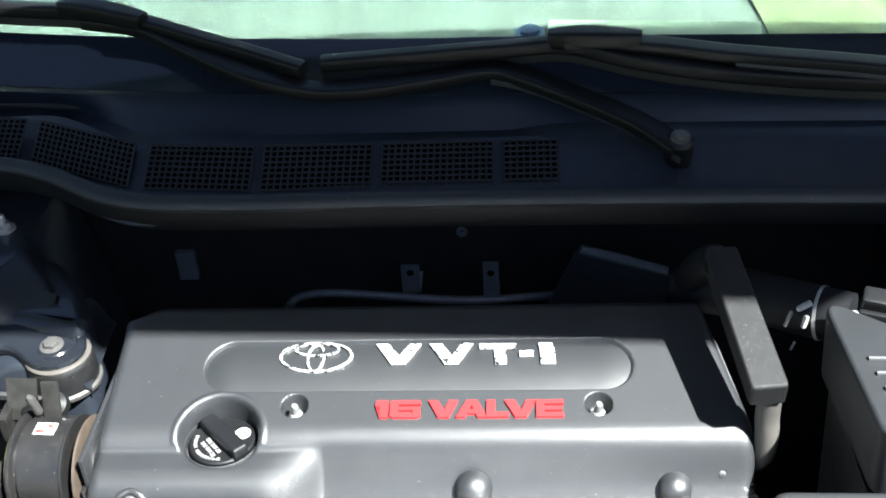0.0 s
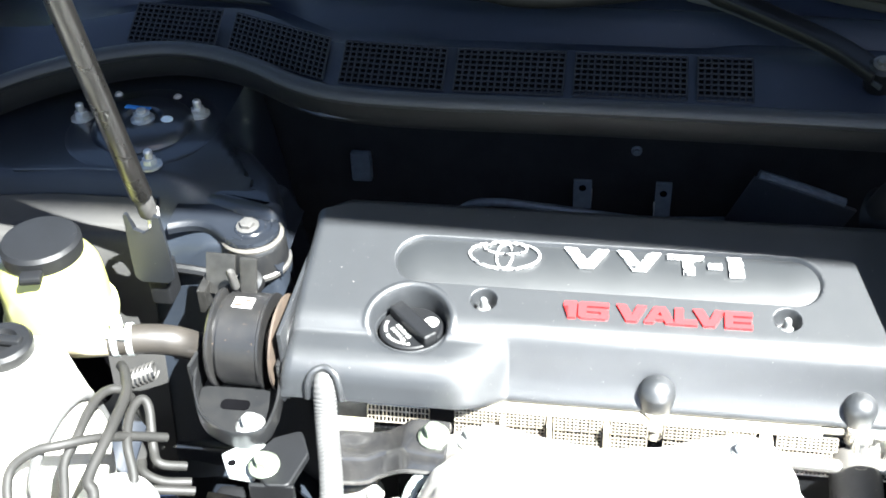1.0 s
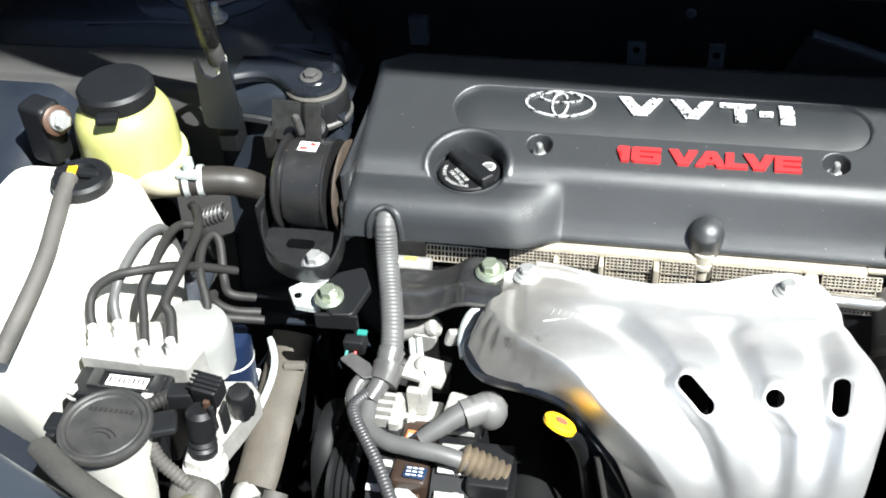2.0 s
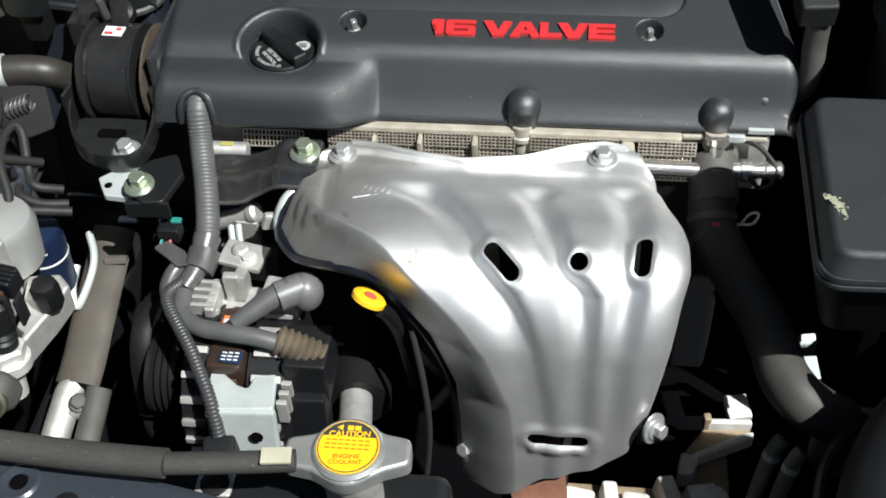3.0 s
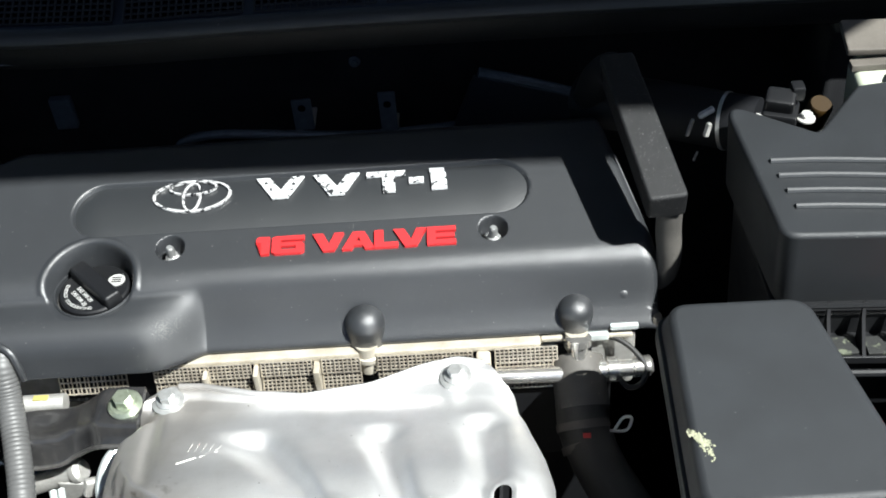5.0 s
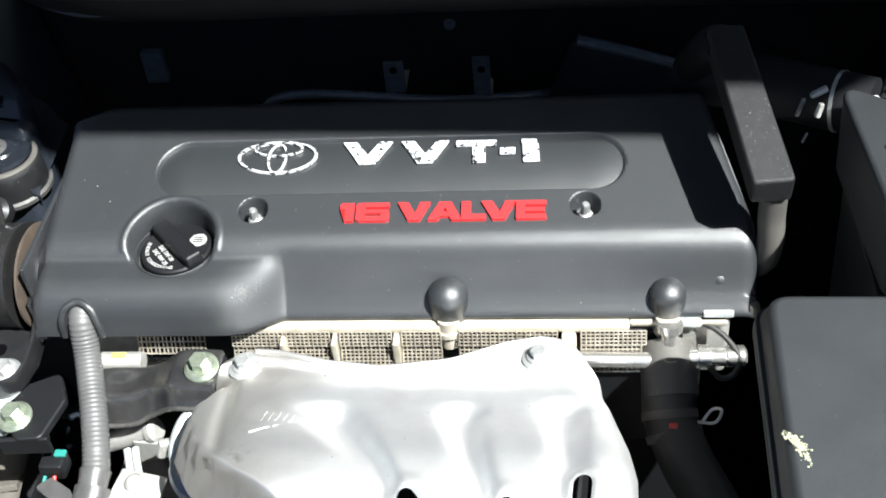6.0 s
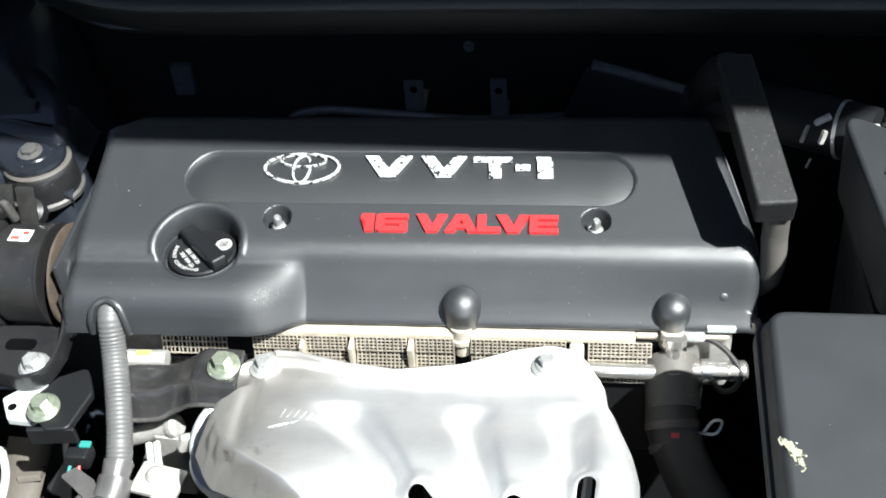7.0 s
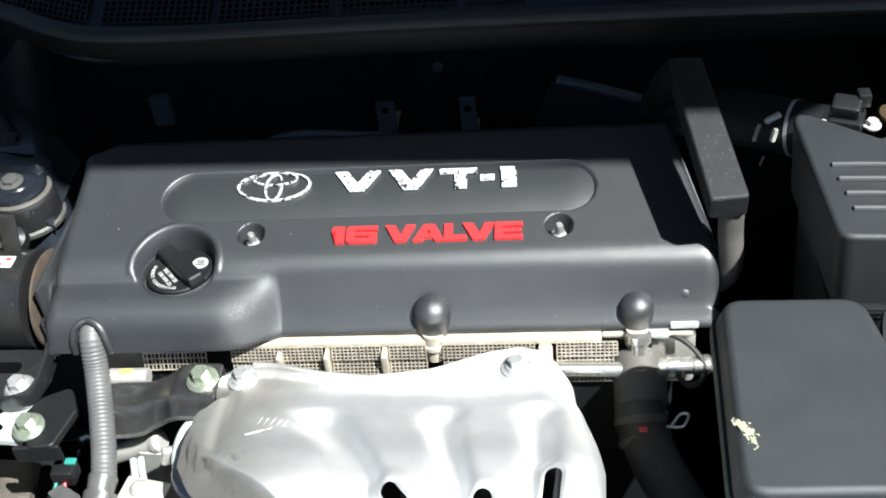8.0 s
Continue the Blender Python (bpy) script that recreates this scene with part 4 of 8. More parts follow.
for a, b in zip(PROF, PROF[1:]):
    S_OF.append(S_OF[-1] + math.dist(a, b))


def along(s):
    return np.interp(s, S_OF, [p[0] for p in PROF]), np.interp(s, S_OF, [p[1] for p in PROF])


def s_at(y=None, z=None):
    if z is None:
        return float(np.interp(-y, [-p[0] for p in PROF], S_OF))
    i = 66
    return float(np.interp(-z, [-p[1] for p in PROF[i:]], S_OF[i:]))


LEFT = [(0.0, -0.140), (s_at(0.552), -0.146), (s_at(0.537), -0.153), (s_at(0.51), -0.166), (s_at(0.491), -0.165), (s_at(0.472), -0.157), (s_at(0.453), -0.144), (s_at(0.441), -0.131), (s_at(0.430), -0.114), (s_at(0.419), -0.097), (s_at(0.408), -0.084), (s_at(z=0.77), -0.066), (s_at(z=0.73), -0.036), (s_at(z=0.68), -0.016), (s_at(z=0.63), -0.012), (S_OF[-1], -0.010)]
RIGHT = [(0.0, 0.119), (s_at(0.559), 0.1265), (s_at(0.5485), 0.1365), (s_at(0.538), 0.1405), (s_at(0.526), 0.1440), (s_at(0.50), 0.1505), (s_at(0.475), 0.1555), (s_at(0.45), 0.1585), (s_at(0.42), 0.158), (s_at(z=0.77), 0.152), (s_at(z=0.737), 0.148), (s_at(z=0.694), 0.141), (s_at(z=0.639), 0.131), (s_at(z=0.60), 0.122), (S_OF[-1], 0.108)]
VALLEYS = [[(s_at(0.512), -0.052), (s_at(0.496), -0.043), (s_at(0.476), -0.029), (s_at(0.456), -0.0152), (s_at(0.427), -0.0015), (s_at(0.4033), 0.0115), (s_at(z=0.766), 0.0275), (s_at(z=0.738), 0.041), (s_at(z=0.694), 0.050), (s_at(z=0.649), 0.0545), (S_OF[-1], 0.056)],
           [(s_at(0.512), 0.040), (s_at(0.49), 0.0435), (s_at(0.466), 0.048), (s_at(0.4285), 0.0575), (s_at(0.4085), 0.067), (s_at(z=0.778), 0.079), (s_at(z=0.738), 0.082), (s_at(z=0.67), 0.083), (S_OF[-1], 0.080)],
           [(s_at(0.518), 0.1115), (s_at(0.478), 0.112), (s_at(0.442), 0.1135), (s_at(0.405), 0.1140), (s_at(z=0.7675), 0.1105), (s_at(z=0.731), 0.1070), (s_at(z=0.674), 0.1085), (S_OF[-1], 0.106)]]
# reach to either side of each valley, and its depth
VALLEY_SHAPE = [(0.020, 0.0095, 0.0100), (0.0105, 0.0100, 0.0088), (0.0100, 0.0110, 0.0078)]
SLOTS = [((0.0115, s_at(0.4225)), (0.0270, s_at(0.4075)), 0.0060), ((0.0755, s_at(0.417)), (0.0757, s_at(0.4168)), 0.0066), ((0.1232, s_at(0.4335)), (0.1210, s_at(0.4145)), 0.0060), ((0.048, s_at(z=0.652)), (0.086, s_at(z=0.652)), 0.0046)]


def slot_gap(x, s):
    best, way = 9.0, None
    for a, b, r in SLOTS:
        a, b, p = Vector(a), Vector(b), Vector((x, s))
        ab = b - a
        t = max(0.0, min(1.0, (p - a).dot(ab) / max(ab.length_squared, 1e-12)))
        d = p - (a + ab * t)
        g = d.length - r
        if g < best:
            best, way = g, (d.normalized() if d.length > 1e-9 else Vector((1, 0)))
    return best, way


def shield_place(x, s, u):
    y, z = along(s)
    y2, z2 = along(min(s + 0.002, S_OF[-1]))
    y1, z1 = along(max(s - 0.002, 0))
    tan = Vector((0, y2 - y1, z2 - z1)).normalized()
    nor = Vector((1, 0, 0)).cross(tan)
    if nor.z < 0 and s < s_at(0.42) or nor.y > 0:
        nor = -nor
    h = 0.0
    for k, line in enumerate(VALLEYS):
        vx = np.interp(s, [q[0] for q in line], [q[1] for q in line])
        wide, steep, deep = VALLEY_SHAPE[k]
        start = smooth_step(line[0][0] - 0.006, line[0][0] + 0.014, s)
        fade = 1.0 - 0.64 * smooth_step(s_at(z=0.780), s_at(z=0.73), s) - 0.06 * smooth_step(s_at(z=0.69), s_at(z=0.64), s)
        open_ = 1.0 + 0.5 * (1 - smooth_step(line[0][0], line[0][0] + 0.05, s))
        d = x - vx
        h -= deep * start * fade * math.exp(-(abs(d) / ((wide if d < 0 else steep) * open_)) ** 2.2)
    g, _ = slot_gap(x, s)
    h *= 0.35 + 0.65 * smooth_step(0.0, 0.010, g)
    h += 0.004 * smooth_step(s_at(0.50), s_at(0.45), s)
    if s < 0.02:
        # flange with a rolled, bright rear edge that waves between the bolts
        y += float(np.interp(x, [-0.150, -0.125, -0.100, -0.060, -0.020, 0.030, 0.070, 0.095, 0.112, 0.140], [-0.014, 0.003, 0.001, -0.010, -0.0155, -0.008, 0.009, 0.014, 0.010, -0.004])) * (1 - s / 0.02)
        h += 0.0042 * (1 - smooth_step(0.004, 0.011, s))
    # crease below the first bolt, and a wavy crumpled step on the outer lobe
    xc = float(np.interp(y, [0.463, 0.498, 0.54], [-0.1215, -0.1275, -0.131]))
    h -= 0.0042 * math.exp(-((x - xc) / 0.0055) ** 2) * smooth_step(0.448, 0.468, y) * smooth_step(0.552, 0.535, y)
    xl = float(np.interp(y, [0.430, 0.438, 0.446, 0.454, 0.468, 0.480], [-0.099, -0.107, -0.117, -0.128, -0.141, -0.146])) + 0.0035 * math.sin(y * 420)
    h -= 0.0095 * smooth_step(xl + 0.0022, xl - 0.0022, x) * smooth_step(0.490, 0.474, y) * smooth_step(0.426, 0.436, y)
    left, right = np.interp(s, [q[0] for q in LEFT], [q[1] for q in LEFT]), np.interp(s, [q[0] for q in RIGHT], [q[1] for q in RIGHT])
    e = min(x - left, right - x)
    curl = 0.0
    outer = x - left < right - x
    rim, drop = 0.030, 0.021
    if outer:
        near = np.interp([s - 0.008, s + 0.008], [q[0] for q in LEFT], [q[1] for q in LEFT])
        rim = min(0.0175 * math.hypot(1, (near[1] - near[0]) / 0.016), 0.042)
        low = smooth_step(s_at(0.43), s_at(z=0.75), s)
        rim = rim + (0.046 - rim) * low
        drop = 0.037 - 0.007 * low
    if e < rim and s > 0.010:
        k = 1 - e / rim
        curl = drop * (k ** 1.3 if outer else 1 - math.sqrt(max(0.0, 1 - k * k))) * smooth_step(0.010, 0.03, s)
    g, _ = slot_gap(x, s)
    h += 0.0010 * (1 - smooth_step(0.005, 0.013, g)) - 0.0012 * (1 - smooth_step(0.0, 0.003, g))
    h += 0.0034 * math.exp(-((s - s_at(z=0.6405)) / 0.0055) ** 2) * smooth_step(0.040, 0.050, x) * smooth_step(0.094, 0.084, x)
    p = Vector((x, y, z)) + nor * (h - curl)
    p += nor * (0.0003 * noise.noise((x * 45, s * 45, 1.0)))
    return p


def shield_skin():
    bm = bmesh.new()
    nx, ns = 190, 190
    s_end = s_at(z=0.60)
    grid = []
    for j in range(ns + 1):
        s = s_end * j / ns
        left, right = np.interp(s, [q[0] for q in LEFT], [q[1] for q in LEFT]), np.interp(s, [q[0] for q in RIGHT], [q[1] for q in RIGHT])
        grid.append([[left + (right - left) * i / nx, s + (s_at(z=float(np.interp(i / nx, [0, 0.22, 0.5, 0.8, 1.0], [0.566, 0.572, 0.602, 0.620, 0.638]))) - s_end) * smooth_step(0.74, 1.0, j / ns)] for i in range(nx + 1)])
    gone = set()
    for j in range(ns):
        for i in range(nx):
            x = sum(grid[j + a][i + b][0] for a in (0, 1) for b in (0, 1)) / 4
            s = sum(grid[j + a][i + b][1] for a in (0, 1) for b in (0, 1)) / 4
            if slot_gap(x, s)[0] < 0:
                gone.add((j, i))
    touched = {(j + a, i + b) for j, i in gone for a in (0, 1) for b in (0, 1)}
    kept = {(j + a, i + b) for j in range(ns) for i in range(nx) if (j, i) not in gone for a in (0, 1) for b in (0, 1)}
    for j, i in touched & kept:
        x, s = grid[j][i]
        g, way = slot_gap(x, s)
        grid[j][i] = [x - way.x * g, s - way.y * g]
    vs = {}
    for j, i in kept:
        x, s = grid[j][i]
        vs[j, i] = bm.verts.new(shield_place(x, s, i / nx))
    for j in range(ns):
        for i in range(nx):
            if (j, i) not in gone:
                bm.faces.new((vs[j, i], vs[j, i + 1], vs[j + 1, i + 1], vs[j + 1, i]))
    bmesh.ops.recalc_face_normals(bm, faces=bm.faces)
    bmesh.ops.solidify(bm, geom=list(bm.faces), thickness=0.0012)
    return bm


shield = thing("heat_shield", "stamped silver exhaust heat shield with slots and heat stains", "heat shield", (0.02, 0.45, 0.52))
part("skin", shield_skin(), SHIELD, shield, angle=60)
rim_line = []
for s in [s_at(0.52), s_at(0.485), s_at(0.455), s_at(0.425), s_at(0.405), s_at(z=0.77), s_at(z=0.73), s_at(z=0.68), s_at(z=0.6)]:
    x = float(np.interp(s, [q[0] for q in LEFT], [q[1] for q in LEFT]))
    rim_line.append(shield_place(x, s, 0) + Vector((-0.001, 0.004, -0.004)))
BLUED = mat("heat_blued_steel", (0.13, 0.16, 0.22), (0.20, 0.18, 0.16), rough=0.33, metal=1.0, scale=40, grain=900)
top_edge = [shield_place(-0.118 + 0.232 * i / 24, 0.001, 0) + Vector((0, 0.0, 0.001)) for i in range(25)]
part("rolled_flange", tube(top_edge, 0.0026, 8, 2), SHIELD, shield, "bright rolled rear edge")
part("rolled_rim", tube(rim_line, 0.0058, 8, 6), BLUED, shield, "heat-blued rolled rim")
part("inner_flange", tube([(-0.158, 0.535, 0.748), (-0.169, 0.520, 0.744), (-0.172, 0.502, 0.738), (-0.168, 0.486, 0.730)], 0.0055, 10, 5), GALV, shield, "pale inner flange")
for x in (-0.0965, -0.0915, -0.0865, -0.0815, -0.077):
    part("stamped_stroke", tube([shield_place(x, s_at(0.491), 0), shield_place(x + 0.001, s_at(0.502), 0)], 0.0005, 6, 1, smooth=False), SHIELD, shield)
for (xa, ya), (xb, yb) in (((-0.1013, 0.476), (-0.089, 0.483)), ((-0.0865, 0.4835), (-0.0755, 0.491))):
    part("stamped_stroke", tube([shield_place(xa, s_at(ya), 0), shield_place(xb, s_at(yb), 0)], 0.0005, 6, 1, smooth=False), SHIELD, shield)
for x, y, z, ax in ((-0.125, 0.556, 0.7655, (0, -0.1, 1)), (0.093, 0.564, 0.766, (0, -0.1, 1)), (0.139, 0.366, 0.667, (0.75, -0.6, 0.25)), (-0.006, 0.386, 0.596, (-0.5, -0.7, 0.5))):
    b = thing("shield_bolt", "flanged steel bolt on the heat shield", "bolt", (x, y, z), "bolts of the heat shield")
    part("washer", lathe([(0.0125, 0), (0.0125, 0.002), (0.009, 0.003), (0, 0.003)], (x, y, z), ax, 24), BOLT, b)
    part("head", hexhead(Vector((x, y, z)) + Vector(ax).normalized() * 0.002, ax, 0.0062, 0.009, 1.45), BOLT, b)
RUST = mat("rusted_iron", (0.16, 0.065, 0.035), (0.09, 0.04, 0.025), rough=0.85, scale=60, grain=400, bump=0.7)
part_mani = thing("exhaust_manifold", "dark exhaust manifold behind the heat shield", "manifold", (0.04, 0.46, 0.45))
for x in (-0.09, -0.02, 0.05, 0.11):
    part("runner", tube([(x, 0.60, 0.69), (x * 0.9 + 0.01, 0.52, 0.70), (x * 0.7 + 0.02, 0.44, 0.68), (0.045 + 0.15 * x, 0.41, 0.60), (0.05 + 0.1 * x, 0.40, 0.45)], 0.02, 10, 5), BLACK, part_mani)

part("rusty_flange", box((0.028, 0.356, 0.535), (0.076, 0.40, 0.572), 0.004, turn=(0, 0, 6)), RUST, part_mani, "rusted flange below the shield")

# ---- pipes and valve at the head's end ----
DUSTCAST = mat("dusty_casting", (0.30, 0.275, 0.235), (0.17, 0.15, 0.12), rough=0.5, metal=0.4, scale=90, grain=800, bump=0.5)
CHROME = mat("bright_plating", (0.80, 0.78, 0.74), (0.62, 0.60, 0.56), rough=0.24, metal=0.9, scale=160, grain=1500, bump=0.2, specks=0.25, speck=(0.2, 0.15, 0.1))
rail = thing("sensor_pipe", "bright metal pipe and sensor with a black lead at the head", "pipe", (0.18, 0.575, 0.735))
part("pipe", tube([(0.110, 0.583, 0.7430), (0.180, 0.583, 0.7410)], 0.0068, 14, 2), CHROME, rail)
part("valve_body", joined(lathe([(0.0085, 0), (0.0105, 0.004), (0.0105, 0.018), (0.0085, 0.022), (0, 0.022)], (0.189, 0.580, 0.727), (0, 0.1, 1), 16), box((0.178, 0.573, 0.731), (0.203, 0.591, 0.747), 0.005, 3), lathe([(0.0075, 0), (0.0075, 0.006), (0.006, 0.0075), (0, 0.0075)], (0.189, 0.5735, 0.736), (0, -1, 0.35), 16)), DUSTCAST, rail, "dusty cast valve body")
part("valve_bolt", hexhead((0.189, 0.5665, 0.7386), (0, -1, 0.35), 0.0032, 0.003), mat("rust_red", (0.16, 0.05, 0.03), (0.10, 0.04, 0.03), rough=0.6), rail, "small rusty bolt")
part("neck", lathe([(0.0095, 0), (0.0095, 0.006), (0.007, 0.008), (0.007, 0.018), (0.010, 0.020), (0.010, 0.026), (0, 0.026)], (0.189, 0.588, 0.743), (0, 0.35, 1), 16), CHROME, rail)
part("sensor", lathe([(0.0078, 0), (0.0078, 0.008), (0.0098, 0.009), (0.0098, 0.017), (0.0070, 0.018), (0.0070, 0.028), (0.0085, 0.030), (0.0085, 0.042), (0.006, 0.044), (0, 0.044)], (0.202, 0.587, 0.7395), (1, 0.03, 0), 16), CHROME, rail)
part("lead", tube([(0.206, 0.606, 0.7580), (0.219, 0.602, 0.758), (0.231, 0.594, 0.753), (0.240, 0.583, 0.744), (0.236, 0.575, 0.735), (0.226, 0.573, 0.733), (0.218, 0.578, 0.740)], 0.0022, 8, 8), RUBBER, rail, "thin black lead in a loop")
part("clip", joined(box((0.193, 0.600, 0.758), (0.213, 0.610, 0.765), 0.0015), box((0.214, 0.602, 0.7665), (0.236, 0.607, 0.7715), 0.001)), GALV, rail)
part("end_bracket", box((0.2470, 0.604, 0.764), (0.2550, 0.612, 0.775), 0.002), TAN, rail)

# coolant hose with a spring clamp
hose = thing("coolant_hose", "black rubber coolant hose curving down beside the shield", "hose", (0.21, 0.47, 0.62))
HOSE = [(0.189, 0.582, 0.730), (0.188, 0.565, 0.719), (0.190, 0.549, 0.708), (0.200, 0.520, 0.700), (0.214, 0.490, 0.694), (0.2265, 0.462, 0.690), (0.2335, 0.432, 0.690), (0.238, 0.408, 0.688), (0.250, 0.390, 0.684), (0.267, 0.385, 0.673), (0.285, 0.392, 0.652), (0.294, 0.406, 0.59)]
part("hose", tube(HOSE, 0.0198, 20, 8), mat("dusty_hose_rubber", (0.050, 0.047, 0.042), (0.030, 0.028, 0.025), rough=0.6, spec=0.35, scale=40, grain=1200, bump=0.3, specks=0.3, speck=(0.12, 0.11, 0.09)), hose)
part("outlet_neck", tube([(0.188, 0.600, 0.738), (0.189, 0.582, 0.730), (0.190, 0.565, 0.720)], 0.0212, 20, 6), DUSTY, hose, "dusty outlet casting")
for a, b in (((0.1885, 0.557, 0.7136), (0.1890, 0.552, 0.7102)), ((0.1910, 0.545, 0.7055), (0.1925, 0.540, 0.702))):
    part("clamp_band", tube([a, b], 0.0212, 24, 1, smooth=False), TAN, hose, "dark spring clamp band")
part("paint_mark", box((0.1865, 0.5325, 0.7240), (0.1925, 0.5365, 0.7262), 0.0005, turn=(40, 0, 0)), REDINK, hose, "red paint mark on the clamp")
part("clamp_ear", tube([(0.2085, 0.545, 0.716), (0.220, 0.540, 0.722), (0.225, 0.548, 0.726), (0.219, 0.552, 0.722), (0.212, 0.546, 0.716)], 0.0012, 6, 6), STEEL, hose)

# ---- air intake duct beside the cover ----
duct = thing("intake_resonator", "grainy black plastic resonator box beside the cover", "resonator", (0.25, 0.72, 0.83))
out = rounded([(0.2415, 0.622), (0.2712, 0.624), (0.2446, 0.744), (0.2178, 0.744)], [0.004, 0.004, 0.004, 0.004], 4)


def rising(bm):
    for v in bm.verts:
        v.co.z += 0.40 * (v.co.y - 0.622)
    return bm

GRAIN = mat("grained_plastic", (0.0085, 0.0088, 0.0094), (0.0055, 0.0058, 0.0062), rough=0.55, spec=0.3, scale=90, grain=1400, bump=0.5, specks=0.62, speck=(0.17, 0.17, 0.165), speck_scale=900)
INTAKE = mat("dark_intake_rubber", (0.007, 0.0075, 0.009), (0.005, 0.0055, 0.0065), rough=0.6, spec=0.2)
part("box", rising(prism(out, 0.861, 0.880, 0.0024, 3, 0.02)), GRAIN, duct)
part("rear_neck", tube([(0.232, 0.735, 0.915), (0.228, 0.755, 0.905), (0.222, 0.78, 0.88), (0.218, 0.80, 0.85)], 0.014, 16, 6), INTAKE, duct, "black neck at the rear")
part("neck_hose", tube([(0.2590, 0.638, 0.866), (0.2600, 0.637, 0.856), (0.2605, 0.637, 0.835), (0.2620, 0.636, 0.812), (0.2590, 0.640, 0.788), (0.246, 0.655, 0.768), (0.22, 0.68, 0.755)], 0.0098, 14, 8), DUSTY, duct, "grey-brown rubber breather hose")

# intake hose with a steel worm clamp into the filter box
ih = thing("intake_hose", "black intake hose with a bright worm-drive clamp", "hose", (0.29, 0.76, 0.83))
part("hose", tube([(0.215, 0.815, 0.835), (0.255, 0.785, 0.848), (0.295, 0.762, 0.852), (0.345, 0.735, 0.855)], 0.0235, 24, 6), INTAKE, ih)
part("clamp", tube([(0.3225, 0.7472, 0.8535), (0.3250, 0.7458, 0.8540)], 0.0242, 28, 1, smooth=False), BOLT, ih, "bright steel clamp band")
part("clamp_screw", lathe([(0.0028, 0), (0.0028, 0.011), (0.0018, 0.013), (0, 0.013)], (0.3045, 0.7170, 0.888), (-0.9, -0.35, -0.25), 6), BOLT, ih)
part("clamp_housing", box((0.2985, 0.7100, 0.866), (0.3025, 0.7140, 0.878), 0.001, turn=(0, 12, 20)), STEEL, ih)
part("clamp_tail", box((0.2860, 0.7150, 0.864), (0.2890, 0.7175, 0.880), 0.0008, turn=(0, 14, 10)), BOLT, ih)
part("clamp_tip", box((0.2910, 0.7060, 0.846), (0.2928, 0.7080, 0.855), 0.0005, turn=(0, 16, 0)), BOLT, ih)

# ---- air filter box ----
FILTERLID = mat("dusty_filter_plastic", (0.0180, 0.0198, 0.0220), (0.0120, 0.0134, 0.0150), rough=0.52, spec=0.45, scale=24, grain=2200, bump=0.35, specks=0.12, speck_scale=480)
air = thing("air_filter_box", "dusty black air filter box with raised ribs on its lid", "air filter box", (0.42, 0.62, 0.70))
lid = rounded([(0.318, 0.549), (0.76, 0.521), (0.76, 0.756), (0.412, 0.716), (0.3690, 0.6600), (0.3075, 0.7060)], [0.014, 0.02, 0.02, 0.01, 0.004, 0.012], 6)
part("lid", prism(lid, 0.838, 0.9035, 0.004, 4, 0.02), FILTERLID, air)
# lid plastic made paler, to paint in the highlight along the worn ribs
RIBS = mat("highlit_rib_plastic", (0.040, 0.042, 0.044), (0.026, 0.028, 0.030), rough=0.42, spec=1.0, scale=60)
for k in range(4):
    y0 = 0.628 - 0.0168 * k
    x0 = 0.327 + 0.0020 * k
    pts = [(x0, y0, 0.9040), (0.36, y0 - 0.002, 0.9042), (0.40, y0 - 0.007, 0.9042), (0.45, y0 - 0.014 - 0.001 * k, 0.9042), (0.60, y0 - 0.03, 0.904)]
    part("rib", tube(pts, 0.0023, 8, 6), RIBS, air)
base = rounded([(0.320, 0.545), (0.75, 0.520), (0.75, 0.746), (0.415, 0.705), (0.369, 0.650), (0.318, 0.690)], 0.008, 4)
part("base", prism(base, 0.64, 0.832, 0.003, 2, 0.05), BLACK, air)
part("flange", joined(tube([(0.325, 0.541, 0.8455), (0.45, 0.5335, 0.8465), (0.75, 0.515, 0.846)], 0.0028, 6, 4), prism(rounded([(0.315, 0.522), (0.75, 0.494), (0.75, 0.542), (0.315, 0.56)], 0.004, 2), 0.808, 0.814, 0.001)), BLACK, air)


def fin(x, y):
    bm = bmesh.new()
    pts = [(y, 0.850), (y, 0.814), (y - 0.019, 0.814), (y - 0.004, 0.837)]
    a = [bm.verts.new((x - 0.0012, p, q)) for p, q in pts]
    b = [bm.verts.new((x + 0.0012, p, q)) for p, q in pts]
    bm.faces.new(a)
    bm.faces.new(b[::-1])
    for i in range(4):
        bm.faces.new((a[i], a[(i + 1) % 4], b[(i + 1) % 4], b[i]))
    return bm


FINS = mat("dust_stained_plastic", (0.007, 0.007, 0.008), (0.005, 0.005, 0.006), rough=0.55, scale=60, grain=900, specks=0.3, speck=(0.05, 0.052, 0.04), speck_scale=150)
DUST = mat("dust_caked_plastic", (0.012, 0.013, 0.012), (0.009, 0.0095, 0.009), rough=0.7, scale=45, grain=600, bump=0.5, specks=1.25, speck=(0.085, 0.095, 0.065), speck_scale=120)
for k in range(9):
    x = 0.354 + 0.0235 * k
    part("fin", fin(x, 0.541 - 0.06 * (x - 0.32)), FINS, air)
    part("ledge_panel", box((x + 0.003, 0.5225 - 0.06 * (x - 0.32), 0.8143), (x + 0.0205, 0.539 - 0.06 * (x - 0.32), 0.8165), 0.0006), DUST, air, "dust-caked strip between the fins")
part("clip_wire", tube([(0.36, 0.517, 0.800), (0.42, 0.513, 0.801), (0.5, 0.510, 0.801)], 0.003, 8, 4), BLACK, air)

